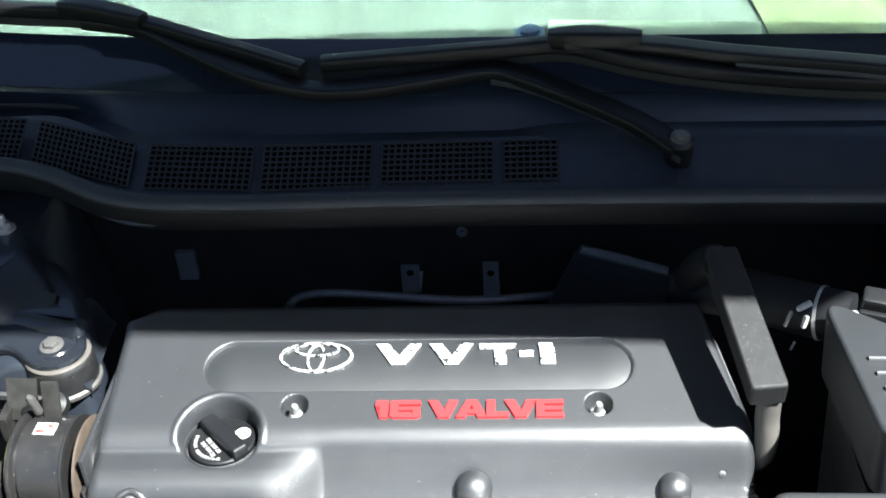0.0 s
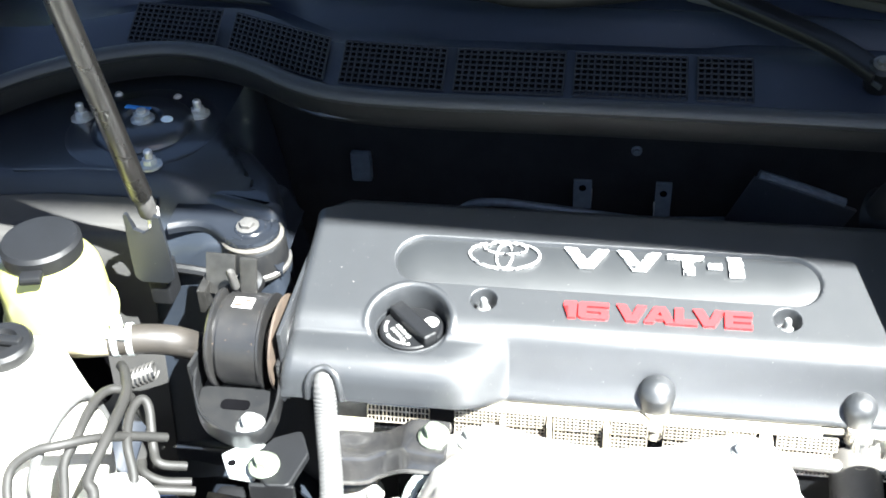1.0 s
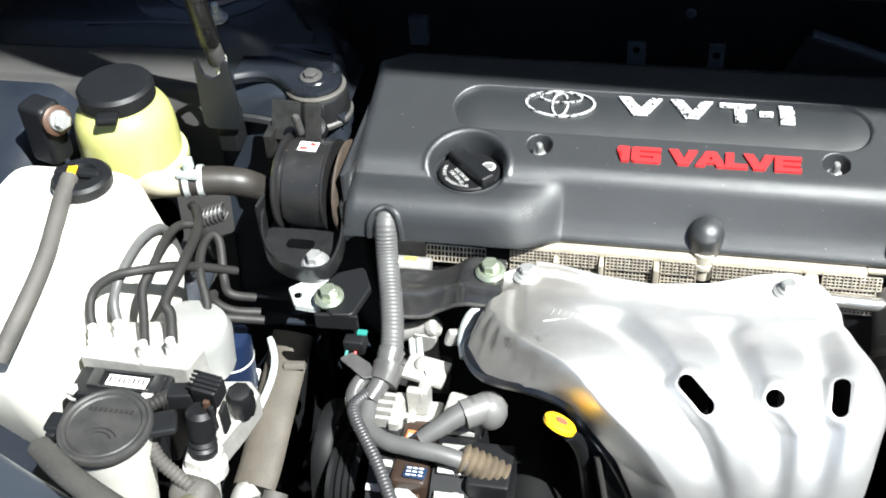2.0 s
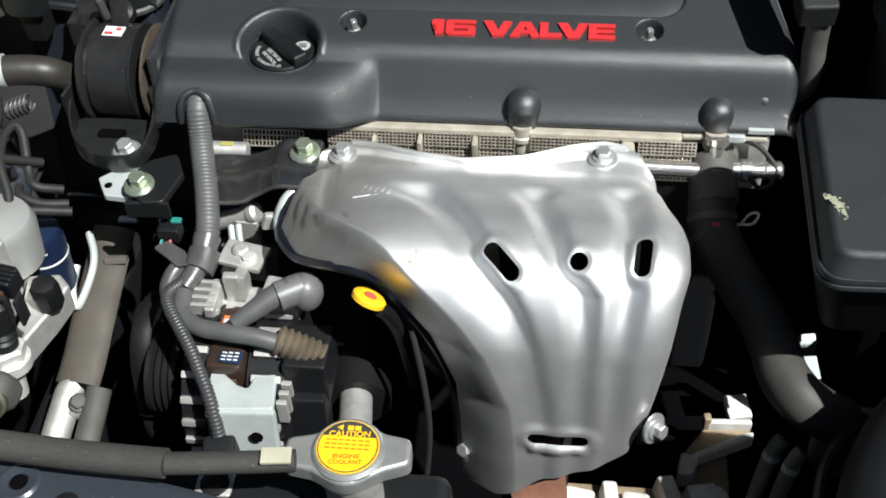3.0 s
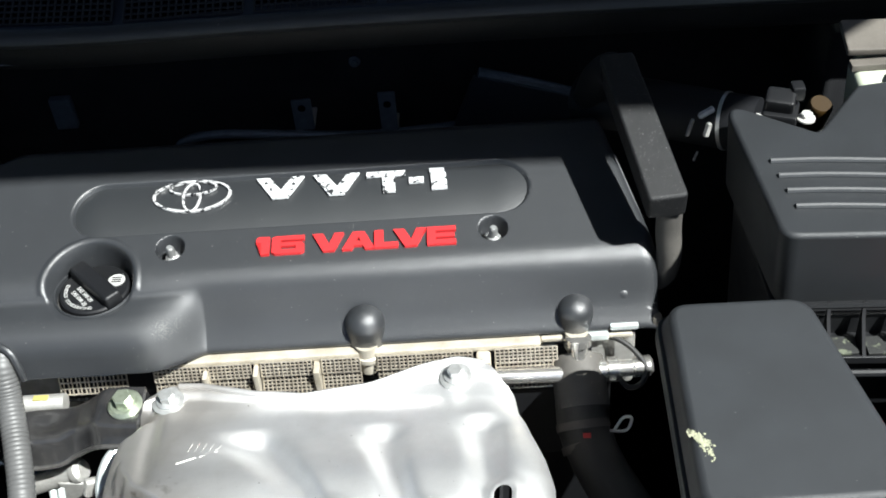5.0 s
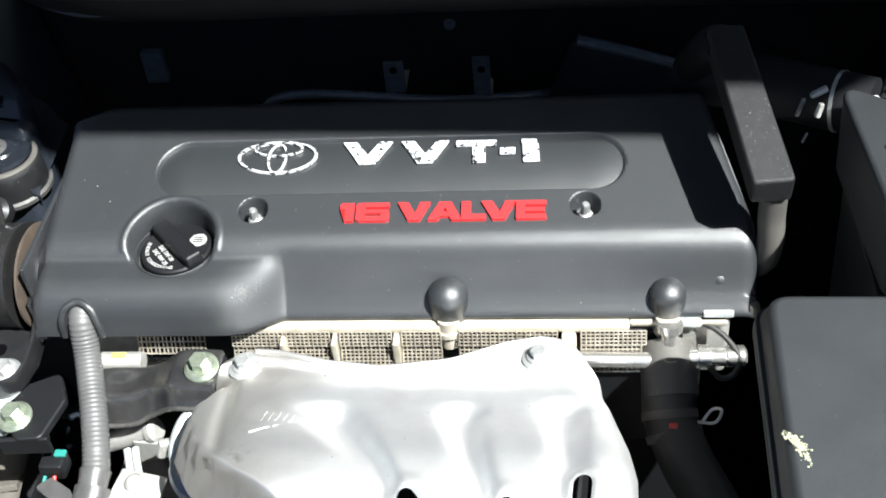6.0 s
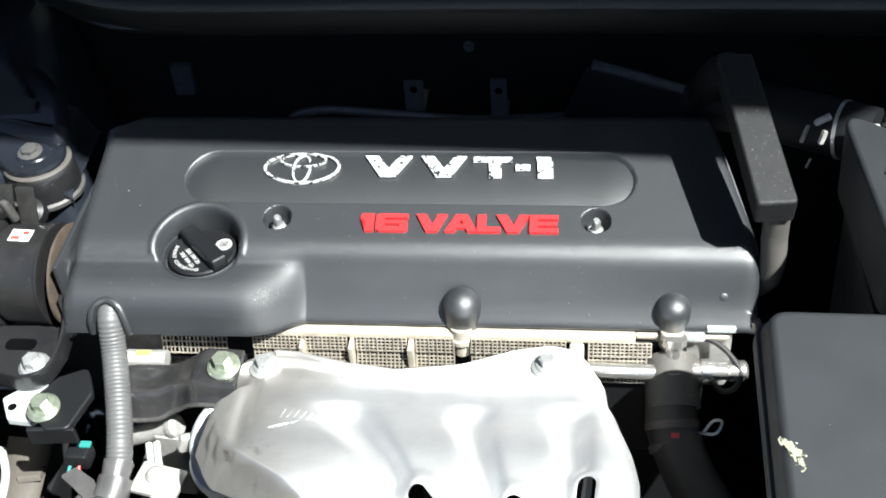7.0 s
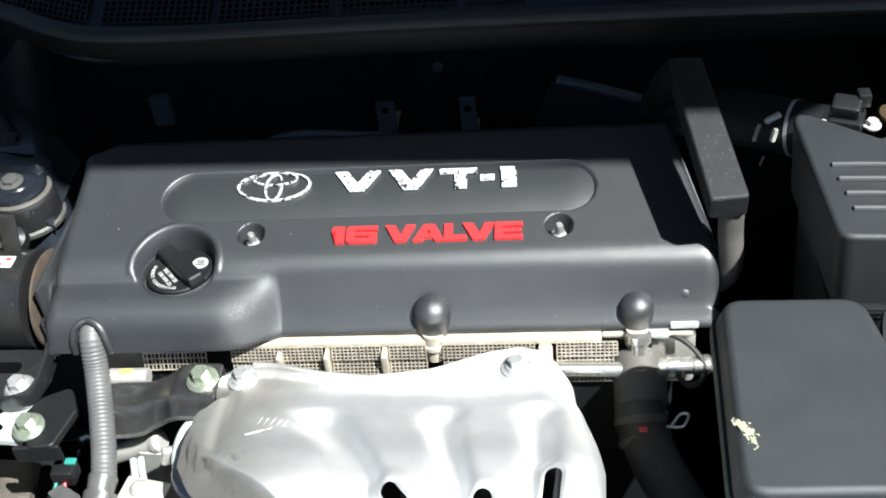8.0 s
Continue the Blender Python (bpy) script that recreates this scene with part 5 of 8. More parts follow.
flow = thing("air_flow_sensor", "black and silver plug on the filter outlet", "sensor", (0.352, 0.70, 0.89))
part("housing", box((0.337, 0.682, 0.884), (0.363, 0.708, 0.902), 0.003, turn=(0, 0, -20)), BLACK, flow)
part("plug", joined(box((0.338, 0.686, 0.901), (0.360, 0.704, 0.914), 0.003, turn=(10, 0, -20)), box((0.357, 0.694, 0.906), (0.367, 0.706, 0.918), 0.002)), BLACK, flow)
for x, y in ((0.331, 0.688), (0.368, 0.688)):
    part("screw", hexhead((x, y, 0.894), (0, 0, 1), 0.0045, 0.006), STEEL, flow)

# brake fluid bottle behind it
fluid = thing("brake_fluid_bottle", "milky brake fluid bottle with a beige collar and black stopper", "bottle", (0.44, 0.745, 0.84))
part("bottle", prism(rounded([(0.415, 0.698), (0.502, 0.690), (0.507, 0.765), (0.420, 0.772)], 0.016, 5), 0.84, 0.896, 0.006, 3, 0.05), mat("cloudy_bottle", (0.40, 0.43, 0.34), (0.33, 0.36, 0.28), rough=0.45, scale=20), fluid)
part("collar", lathe([(0.029, 0), (0.031, 0.003), (0.031, 0.007), (0.024, 0.009), (0.018, 0.006), (0, 0.006)], (0.470, 0.712, 0.897), (0.05, -0.15, 1), 32), mat("brown_collar", (0.13, 0.10, 0.07), (0.09, 0.07, 0.05), rough=0.5), fluid, "brown collar")
part("stopper", lathe([(0.015, 0), (0.015, 0.010), (0.011, 0.014), (0.006, 0.019), (0, 0.02)], (0.470, 0.712, 0.902), (0.05, -0.15, 1), 20), BLACK, fluid)
part("hose", tube([(0.470, 0.712, 0.920), (0.478, 0.725, 0.934), (0.490, 0.74, 0.925), (0.496, 0.74, 0.88)], 0.004, 8, 8), RUBBER, fluid)
br = thing("bulkhead_bracket", "pale dusty metal bracket by the brake fluid bottle", "bracket", (0.43, 0.77, 0.90))
part("plate", box((0.416, 0.752, 0.905), (0.470, 0.79, 0.912), 0.002, turn=(8, 0, -4)), TAN, br)
part("edge", box((0.416, 0.742, 0.896), (0.448, 0.752, 0.902), 0.001), TAN, br)
amber = thing("amber_plug", "amber plastic plug behind the filter box", "plug", (0.385, 0.715, 0.86))
part("body", lathe([(0.010, 0), (0.010, 0.020), (0.008, 0.023), (0, 0.023)], (0.388, 0.730, 0.860), (0.1, -0.3, 1), 18), mat("amber_plastic", (0.030, 0.016, 0.003), rough=0.4), amber)

# ---- relay box ----
fuse = thing("relay_box", "black relay box with a smooth slanted lid and a pale scuff", "relay box", (0.30, 0.45, 0.52))
top = rounded([(0.2350, 0.3640), (0.3650, 0.3660), (0.3340, 0.5300), (0.2400, 0.5310)], [0.017, 0.016, 0.020, 0.016], 8)
relay_lid = part("lid", prism(top, 0.8500, 0.8670, 0.0062, 5, -0.055), LID, fuse)
lip = rounded([(0.2290, 0.3585), (0.3725, 0.3620), (0.3375, 0.5360), (0.2340, 0.5370)], [0.020, 0.020, 0.024, 0.018], 8)
part("lid_lip", prism(lip, 0.8445, 0.8497, 0.002, 2), LID, fuse)
part("lid_seam", prism([(0.30 + (x - 0.30) * 1.006, 0.45 + (y - 0.45) * 1.006) for x, y in lip], 0.8395, 0.8432, 0.0015, 2), LID, fuse, "second moulded lip below the lid")
part("body", prism([(0.30 + (x - 0.30) * 0.985, 0.45 + (y - 0.45) * 0.975) for x, y in lip], 0.7700, 0.8392, 0.002, 2, 0.28), BLACK, fuse)
# post added to carry the box; its colour stands in for deep shade
part("post", joined(box((0.318, 0.492, 0.52), (0.334, 0.512, 0.765), 0.003), box((0.285, 0.46, 0.760), (0.33, 0.505, 0.7705), 0.003)), VOID, fuse, "added support post, coloured near-black as deep shade")


def scuff():
    bm = bmesh.new()
    random.seed(4)
    for _ in range(230):
        t = random.random()
        x, y = 0.2368 + 0.0105 * t ** 0.8 + random.gauss(0, 0.0012), 0.4190 - 0.0150 * t + 0.006 * t * (1 - t) + random.gauss(0, 0.0021) * (0.5 + t)
        r = random.uniform(0.0003, 0.0010)
        ring = [bm.verts.new((x + r * random.uniform(0.6, 1.2) * math.cos(a), y + r * random.uniform(0.6, 1.2) * math.sin(a), 0.8674)) for a in (i * math.pi / 3 for i in range(6))]
        tip = bm.verts.new((x, y, 0.8679))
        for i in range(6):
            bm.faces.new((ring[i], ring[(i + 1) % 6], tip))
    return bm


part("scuff", scuff(), SCUFF, relay_lid, "pale chipped scuff on the lid")
red = thing("terminal_cover", "red plastic battery terminal cover", "terminal cover", (0.45, 0.46, 0.76))
part("hood", box((0.412, 0.474, 0.762), (0.52, 0.514, 0.803), 0.014, 4, turn=(0, 0, -5)), mat("red_plastic", (0.42, 0.02, 0.018), (0.34, 0.016, 0.014), rough=0.45), red)
battery = thing("battery", "black battery under its terminal cover", "battery", (0.50, 0.42, 0.56))
part("case", box((0.405, 0.36, 0.56), (0.62, 0.516, 0.742), 0.006), BLACK, battery)
part("lid", box((0.403, 0.358, 0.742), (0.622, 0.518, 0.7622), 0.004), BLACK, battery)

# big ribbed snorkel at the lower right of the bay
SNORKEL = mat("matte_black_duct", (0.0075, 0.008, 0.009), (0.0052, 0.0056, 0.0064), rough=0.66, spec=0.25, scale=40, grain=1600, bump=0.2, specks=0.12)
snork = thing("air_snorkel", "large black moulded air snorkel", "air duct", (0.34, 0.33, 0.60))
part("tube", tube([(0.50, 0.285, 0.700), (0.42, 0.322, 0.732), (0.366, 0.338, 0.747), (0.328, 0.328, 0.741), (0.299, 0.285, 0.716), (0.285, 0.20, 0.683)], 0.040, 30, 8, flat=0.95), SNORKEL, snork)
part("seam", tube([(0.43, 0.322, 0.770), (0.39, 0.334, 0.781), (0.360, 0.341, 0.786), (0.328, 0.332, 0.780), (0.299, 0.288, 0.756)], 0.0016, 8, 8), SNORKEL, snork)
part("vent_nub", lathe([(0.011, -0.045), (0.008, -0.012), (0.0065, 0.002), (0.0045, 0.006), (0.0025, 0.008), (0, 0.0085)], (0.310, 0.3545, 0.792), (-0.25, 0.35, 1), 16), SNORKEL, snork)
part("mouth", tube([(0.300, 0.375, 0.672), (0.276, 0.350, 0.690), (0.256, 0.315, 0.697), (0.246, 0.27, 0.692)], 0.005, 10, 8), BLACK, snork)

# cast bracket and pipe stubs low in the bay
cast = thing("gearbox_bracket", "pale rusty cast bracket low beside the shield", "bracket", (0.19, 0.40, 0.55))
RUSTY = mat("rusty_cast_alloy", (0.30, 0.235, 0.155), (0.20, 0.14, 0.085), rough=0.6, metal=0.2, scale=70, grain=500, bump=0.6, specks=0.4, speck=(0.10, 0.06, 0.035), speck_scale=220)
RAWCAST = mat("bright_cast_alloy", (0.74, 0.73, 0.70), (0.52, 0.50, 0.46), rough=0.5, metal=0.3, scale=80, grain=500, bump=0.5, specks=0.35, speck=(0.16, 0.12, 0.08), speck_scale=240)
part("web", prism(rounded([(0.180, 0.452), (0.206, 0.490), (0.246, 0.493), (0.247, 0.479), (0.229, 0.470), (0.200, 0.452)], 0.002, 2), 0.497, 0.507, 0.002), RUSTY, cast, "brown stained casting web")
part("upper_rib", box((0.2055, 0.485, 0.506), (0.2465, 0.491, 0.518), 0.0018, turn=(0, 0, 3)), RAWCAST, cast, "bright machined rib")
part("tooth", box((0.202, 0.484, 0.505), (0.209, 0.493, 0.5225), 0.0018, turn=(0, 0, 8)), RUSTY, cast)
part("lower_rib", prism(rounded([(0.192, 0.446), (0.247, 0.474), (0.248, 0.481), (0.240, 0.4795), (0.190, 0.4525)], 0.0015, 2), 0.500, 0.5135, 0.0018), RAWCAST, cast, "bright machined rib")
part("lug", prism(rounded([(0.176, 0.427), (0.190, 0.430), (0.197, 0.449), (0.180, 0.453)], 0.003, 2), 0.494, 0.5140, 0.002), RAWCAST, cast)
part("post", box((0.19, 0.425, 0.40), (0.225, 0.470, 0.4965), 0.004), RUSTY, cast)
part("base_rail", box((0.05, 0.386, 0.47), (0.212, 0.408, 0.522), 0.004), RUSTY, cast)
for lo, hi, turn in (((0.050, 0.378, 0.510), (0.068, 0.398, 0.532), (0, 6, 8)), ((0.074, 0.375, 0.508), (0.101, 0.396, 0.534), (4, 5, -6)), ((0.107, 0.380, 0.512), (0.121, 0.402, 0.538), (0, 8, 6)),
                     ((0.126, 0.374, 0.508), (0.150, 0.394, 0.536), (6, -6, -8)), ((0.156, 0.384, 0.512), (0.172, 0.410, 0.540), (0, 10, 18)), ((0.180, 0.380, 0.510), (0.207, 0.404, 0.541), (5, 5, 14))):
    part("pad", box(lo, hi, 0.0035, turn=turn), RAWCAST, cast)
part("stud", lathe([(0.010, 0), (0.010, 0.012), (0.006, 0.016), (0, 0.016)], (0.205, 0.399, 0.52), (0.3, -0.3, 1), 10), RAWCAST, cast)
part("rear_pad", box((0.226, 0.506, 0.494), (0.249, 0.532, 0.502), 0.002, turn=(6, 0, 12)), RAWCAST, cast)
# casing takes the shade colour so it stays black where sun reaches it
part("gearbox", box((0.14, 0.42, 0.33), (0.36, 0.60, 0.470), 0.02, 3), VOID, cast, "gearbox casing coloured near-black as deep shade")
SLEEVE = mat("grey_green_sleeve", (0.20, 0.205, 0.17), (0.13, 0.13, 0.11), rough=0.6, scale=60, grain=900, bump=0.3)
for x, y in ((0.245, 0.399), (0.2595, 0.388)):
    s = thing("pipe_stub", "grey-green rubber-sleeved pipe end", "pipe", (x, y, 0.53), "pair of pipe ends low in the bay")
    part("sleeve", tube([(x - 0.012, y - 0.018, 0.53), (x - 0.010, y - 0.014, 0.560), (x - 0.005, y - 0.006, 0.590), (x, y, 0.607), (x + 0.005, y + 0.003, 0.613)], 0.0066, 14, 6), SLEEVE, s)
    part("band", tube([(x - 0.0035, y - 0.0040, 0.595), (x - 0.002, y - 0.0022, 0.600)], 0.0073, 14, 1, smooth=False), GALV, s)

# white labels and a bright bracket glimpsed past the hose
lit = thing("bright_bracket", "bright zinc bracket between hose and relay box", "bracket", (0.270, 0.50, 0.47))
part("plate", joined(box((0.266, 0.488, 0.622), (0.279, 0.494, 0.646), 0.001, turn=(25, 0, 10)), box((0.270, 0.470, 0.606), (0.288, 0.492, 0.612), 0.001, turn=(12, 0, 6))), GALV, lit)
part("foot", box((0.274, 0.496, 0.470), (0.286, 0.502, 0.628), 0.002), VOID, lit)

# ---- engine mount ----
mount = thing("engine_mount", "black steel engine mount drum with a rubber core", "engine mount", (-0.335, 0.612, 0.73))
AX = Vector((1, -0.04, 0.0)).normalized()
C0 = Vector((-0.3605, 0.639, 0.784))
part("drum", lathe([(0.020, -0.003), (0.044, -0.003), (0.0455, -0.001), (0.0455, 0.001), (0.0440, 0.002), (0.0390, 0.003), (0.0390, 0.006), (0.0420, 0.007), (0.0420, 0.043), (0.0432, 0.044), (0.0432, 0.046), (0.038, 0.047), (0.02, 0.045)], C0, AX, 48), mat("rusting_drum_enamel", (0.009, 0.0092, 0.0098), (0.015, 0.0142, 0.0135), rough=0.34, spec=0.7, scale=55, grain=900, bump=0.15, specks=0.38, speck=(0.15, 0.10, 0.065), speck_scale=330), mount)
part("rubber_disc", lathe([(0.02, 0.045), (0.022, 0.053), (0.038, 0.0535), (0.0435, 0.0555), (0.0435, 0.0575), (0.036, 0.059), (0.020, 0.059)], C0, AX, 40), mat("rusty_disc", (0.060, 0.043, 0.031), (0.034, 0.026, 0.020), rough=0.65, scale=60, grain=900, bump=0.3, specks=0.3, speck=(0.12, 0.085, 0.05)), mount, "rust-brown dusty disc")
part("end_plate", lathe([(0.015, 0.059), (0.030, 0.060), (0.034, 0.066), (0.034, 0.070), (0, 0.072)], C0, AX, 32), GLOSS, mount)
part("centre_bolt", hexhead(C0 - AX * 0.003, -AX, 0.0085, 0.014, 1.5), BLUE, mount, "blue-tinted bolt head")
lab = box((-0.345, 0.6310, 0.8260), (-0.327, 0.6440, 0.8268), 0.0002, turn=(2, 0, -3))
drum_label = part("label", lab, PAPER, mount, "white and red paper label on the drum")
part("label_print", joined(box((-0.3435, 0.6325, 0.8264), (-0.3360, 0.6360, 0.8271), 0, turn=(2, 0, -3)), box((-0.3345, 0.6380, 0.8265), (-0.3295, 0.6420, 0.8272), 0, turn=(2, 0, -3))), REDINK, drum_label)


def cradle():
    """Folded plate under the drum: a base with two upturned cheeks."""
    line = [(-0.3755, 0.602), (-0.371, 0.580), (-0.358, 0.556), (-0.338, 0.541), (-0.314, 0.536), (-0.299, 0.546), (-0.295, 0.570), (-0.299, 0.604)]
    base_ = prism(rounded(line, 0.008, 4), 0.752, 0.757, 0.001)
    rim_ = bar([(x, y, 0.7625 + (0.010 if i in (0, 7) else 0.004 if i in (1, 6) else 0.0)) for i, (x, y) in enumerate(line)], 0.0032, 0.018)
    left_ = box((-0.3775, 0.590, 0.752), (-0.3735, 0.640, 0.790), 0.001, turn=(0, 0, -4))
    right_ = box((-0.3015, 0.595, 0.752), (-0.2975, 0.645, 0.795), 0.001, turn=(0, 0, 3))
    return joined(base_, rim_, left_, right_)


part("cradle", cradle(), GLOSS, mount, "folded black cradle plate")
part("slot", prism(rounded([(-0.350, 0.575), (-0.324, 0.575), (-0.324, 0.587), (-0.350, 0.587)], 0.0055, 5), 0.7570, 0.7578, 0), VOID, mount)
foot = thing("folded_bracket", "black folded foot plate bolted to a zinc tab", "bracket", (-0.29, 0.52, 0.74))
part("plate", joined(prism(rounded([(-0.306, 0.520), (-0.285, 0.492), (-0.266, 0.494), (-0.258, 0.530), (-0.270, 0.556), (-0.292, 0.545)], 0.006, 4), 0.754, 0.7605, 0.002), box((-0.300, 0.4925, 0.742), (-0.262, 0.4975, 0.7585), 0.002, turn=(0, 0, 3))), BLACK, foot)
part("tab", prism(rounded([(-0.334, 0.528), (-0.322, 0.507), (-0.300, 0.505), (-0.296, 0.540), (-0.31, 0.55)], 0.003, 3), 0.747, 0.7525, 0.001), GALV, foot, "bright zinc tab")
part("tab_hole", lathe([(0.0035, 0), (0.0035, 0.0004), (0, 0.0004)], (-0.322, 0.519, 0.7527), sides=12), VOID, foot)
stay = thing("mount_stay", "pressed black steel stay bolted to the head", "bracket", (-0.19, 0.53, 0.73))


def stay_skin():
    """A low shelf that ramps up to the bolt pad, with a front lip folded down."""
    rows = []
    for x, back, front, z, lip in ((-0.252, 0.572, 0.539, 0.748, 0.020), (-0.244, 0.572, 0.539, 0.748, 0.020), (-0.236, 0.573, 0.539, 0.748, 0.021), (-0.228, 0.573, 0.5395, 0.748, 0.021), (-0.220, 0.573, 0.540, 0.748, 0.020), (-0.212, 0.573, 0.5405, 0.7482, 0.019),
                                   (-0.203, 0.573, 0.544, 0.7505, 0.018), (-0.194, 0.573, 0.5435, 0.755, 0.017), (-0.185, 0.573, 0.540, 0.762, 0.016), (-0.179, 0.573, 0.537, 0.767, 0.015), (-0.172, 0.573, 0.535, 0.7688, 0.015), (-0.158, 0.573, 0.533, 0.7690, 0.015), (-0.145, 0.572, 0.532, 0.7690, 0.014), (-0.1435, 0.570, 0.534, 0.767, 0.011)):
        row = [(x, back, z - 0.008), (x, back - 0.001, z - 0.001)]
        for k in range(7):
            y = back - 0.003 - (back - front - 0.006) * k / 6
            row.append((x, y, z - 0.0045 * math.exp(-((x + 0.226) / 0.011) ** 2 - ((y - 0.558) / 0.009) ** 2)))
        row += [(x, front + 0.0012, z - 0.0006), (x, front - 0.0008, z - 0.0028), (x, front - 0.002, z - 0.007), (x, front - 0.006, z - lip + 0.002), (x, front - 0.008, z - lip)]
        rows.append(row)
    return sheet(rows, 0.0035)


part("pressing", stay_skin(), mat("worn_gloss_enamel", (0.016, 0.016, 0.017), (0.030, 0.029, 0.028), rough=0.22, spec=0.9, scale=70, grain=1300, bump=0.12, specks=0.45, speck=(0.17, 0.16, 0.15), speck_scale=700, coat=0.3), stay, angle=50)
part("worn_edge", tube([(-0.251, 0.5305, 0.7275), (-0.228, 0.531, 0.7265), (-0.212, 0.532, 0.7285), (-0.203, 0.5355, 0.732), (-0.194, 0.535, 0.7375), (-0.185, 0.5315, 0.7455), (-0.172, 0.5265, 0.7535), (-0.150, 0.5245, 0.7545)], 0.0019, 8, 6), mat("scuffed_edge", (0.085, 0.082, 0.078), (0.04, 0.039, 0.037), rough=0.4, metal=0.3, scale=160, specks=0.4), stay, "scuffed lower edge")

# cast bracket and pins below the stay
adj = thing("cast_bracket", "pale cast alloy bracket with two pins below the black stay", "bracket", (-0.222, 0.535, 0.62))
part("sleeve", joined(tube([(-0.252, 0.546, 0.686), (-0.228, 0.545, 0.696), (-0.206, 0.544, 0.706)], 0.0082, 16, 4), lathe([(0.0095, 0), (0.0100, 0.002), (0.0100, 0.006), (0.007, 0.009), (0, 0.009)], (-0.212, 0.544, 0.703), (0.9, -0.05, 0.4), 18)), ALLOY, adj)
part("web", prism(rounded([(-0.226, 0.536), (-0.204, 0.534), (-0.206, 0.548), (-0.230, 0.549)], 0.003, 3), 0.625, 0.700, 0.0015), ALLOY, adj)
part("lower_flange", box((-0.252, 0.540, 0.620), (-0.196, 0.562, 0.652), 0.003, turn=(0, 8, 0)), DULLSTEEL, adj)
part("pin", tube([(-0.2255, 0.526, 0.704), (-0.222, 0.514, 0.698), (-0.2185, 0.503, 0.692)], 0.0030, 12, 4), GALV, adj)
part("pin", tube([(-0.2185, 0.526, 0.706), (-0.215, 0.514, 0.700), (-0.2110, 0.503, 0.693)], 0.0028, 12, 4), GALV, adj)
part("blue_bush", box((-0.262, 0.556, 0.684), (-0.226, 0.566, 0.716), 0.002), mat("deep_blue_plastic", (0.02, 0.05, 0.13), (0.015, 0.04, 0.10), rough=0.5), adj, "deep blue plastic bush")
for x, y, z, m_, nm in ((-0.316, 0.557, 0.7575, BOLT, "flanged zinc bolt on the mount cradle"), (-0.291, 0.512, 0.761, GREENBOLT, "green-tinted flange bolt on the foot plate"), (-0.156, 0.551, 0.771, GREENBOLT, "green-tinted flange bolt on the stay")):
    b = thing("flange_bolt", nm, "bolt", (x, y, z), "large flange bolts of the engine mount")
    part("flange", lathe([(0.0130, 0), (0.0130, 0.0015), (0.0105, 0.004), (0, 0.004)], (x, y, z), (0, -0.15, 1), 28), m_, b)
    part("head", hexhead((x, y, z + 0.003), (0, -0.15, 1), 0.0073, 0.0090, 1.1, 0.1), m_, b)
part("end_boss", tube([(-0.249, 0.581, 0.744), (-0.216, 0.581, 0.744)], 0.0075, 14, 2), ALLOY, engine, "pale round boss under the cover")
part("paint_dab", box((-0.240, 0.578, 0.7505), (-0.228, 0.583, 0.7522), 0.0005), mat("yellow_paint_dab", (0.36, 0.32, 0.10), rough=0.6), engine, "yellow paint dab")

# ---- wiring conduit ----
loom = thing("wiring_conduit", "grey corrugated wiring conduit from the cover to the alternator", "conduit", (-0.24, 0.45, 0.66))
TRUNK = [(-0.2555, 0.596, 0.790), (-0.2550, 0.585, 0.784), (-0.2530, 0.572, 0.765), (-0.2475, 0.552, 0.753), (-0.2400, 0.525, 0.742), (-0.2355, 0.503, 0.731), (-0.2345, 0.485, 0.720), (-0.2380, 0.466, 0.714)]
part("corrugated_tube", tube(TRUNK, 0.0103, 18, 8, rib=0.0005, pitch=0.0036), LOOM, loom)
part("tape_wrap", tube([(-0.2345, 0.492, 0.724), (-0.236, 0.476, 0.717), (-0.240, 0.459, 0.712), (-0.245, 0.446, 0.709)], 0.0120, 14, 5, taper=lambda t: 1.0 - 0.4 * t), TAPE, loom, "grey tape wrap with a loose end")
part("tape_tail", prism(rounded([(-0.278, 0.478), (-0.268, 0.487), (-0.250, 0.476), (-0.240, 0.462), (-0.252, 0.458), (-0.264, 0.468)], 0.003, 4), 0.7210, 0.7225, 0.0006), TAPE, loom, "loose flap of grey tape")
part("tape_band", tube([(-0.2345, 0.480, 0.7185), (-0.2355, 0.471, 0.7150), (-0.2375, 0.462, 0.7125)], 0.0138, 16, 5, flat=0.92), TAPE, loom, "shiny wound tape band")
part("side_branch", tube([(-0.250, 0.470, 0.716), (-0.258, 0.458, 0.712), (-0.259, 0.445, 0.707), (-0.252, 0.436, 0.703)], 0.0068, 12, 6), TAPE, loom)
part("thin_tube", tube([(-0.2465, 0.452, 0.711), (-0.2535, 0.4335, 0.716), (-0.249, 0.4186, 0.717), (-0.236, 0.400, 0.7145), (-0.2228, 0.3819, 0.709), (-0.212, 0.3645, 0.702), (-0.202, 0.3478, 0.693), (-0.1928, 0.3272, 0.672)], 0.0056, 14, 8, rib=0.0007, pitch=0.0032), mat("dark_conduit", (0.040, 0.040, 0.042), (0.028, 0.028, 0.03), rough=0.45, scale=60), loom)
part("end_plug", box((-0.205, 0.312, 0.640), (-0.180, 0.332, 0.672), 0.003, turn=(10, 0, 8)), BLACK, loom, "black plug at the tube's end")
part("power_cable", tube([(-0.244, 0.440, 0.709), (-0.240, 0.418, 0.709), (-0.222, 0.404, 0.711), (-0.197, 0.398, 0.713), (-0.174, 0.396, 0.712), (-0.152, 0.395, 0.706)], 0.0074, 14, 8), LOOM, loom, "thick smooth grey cable")
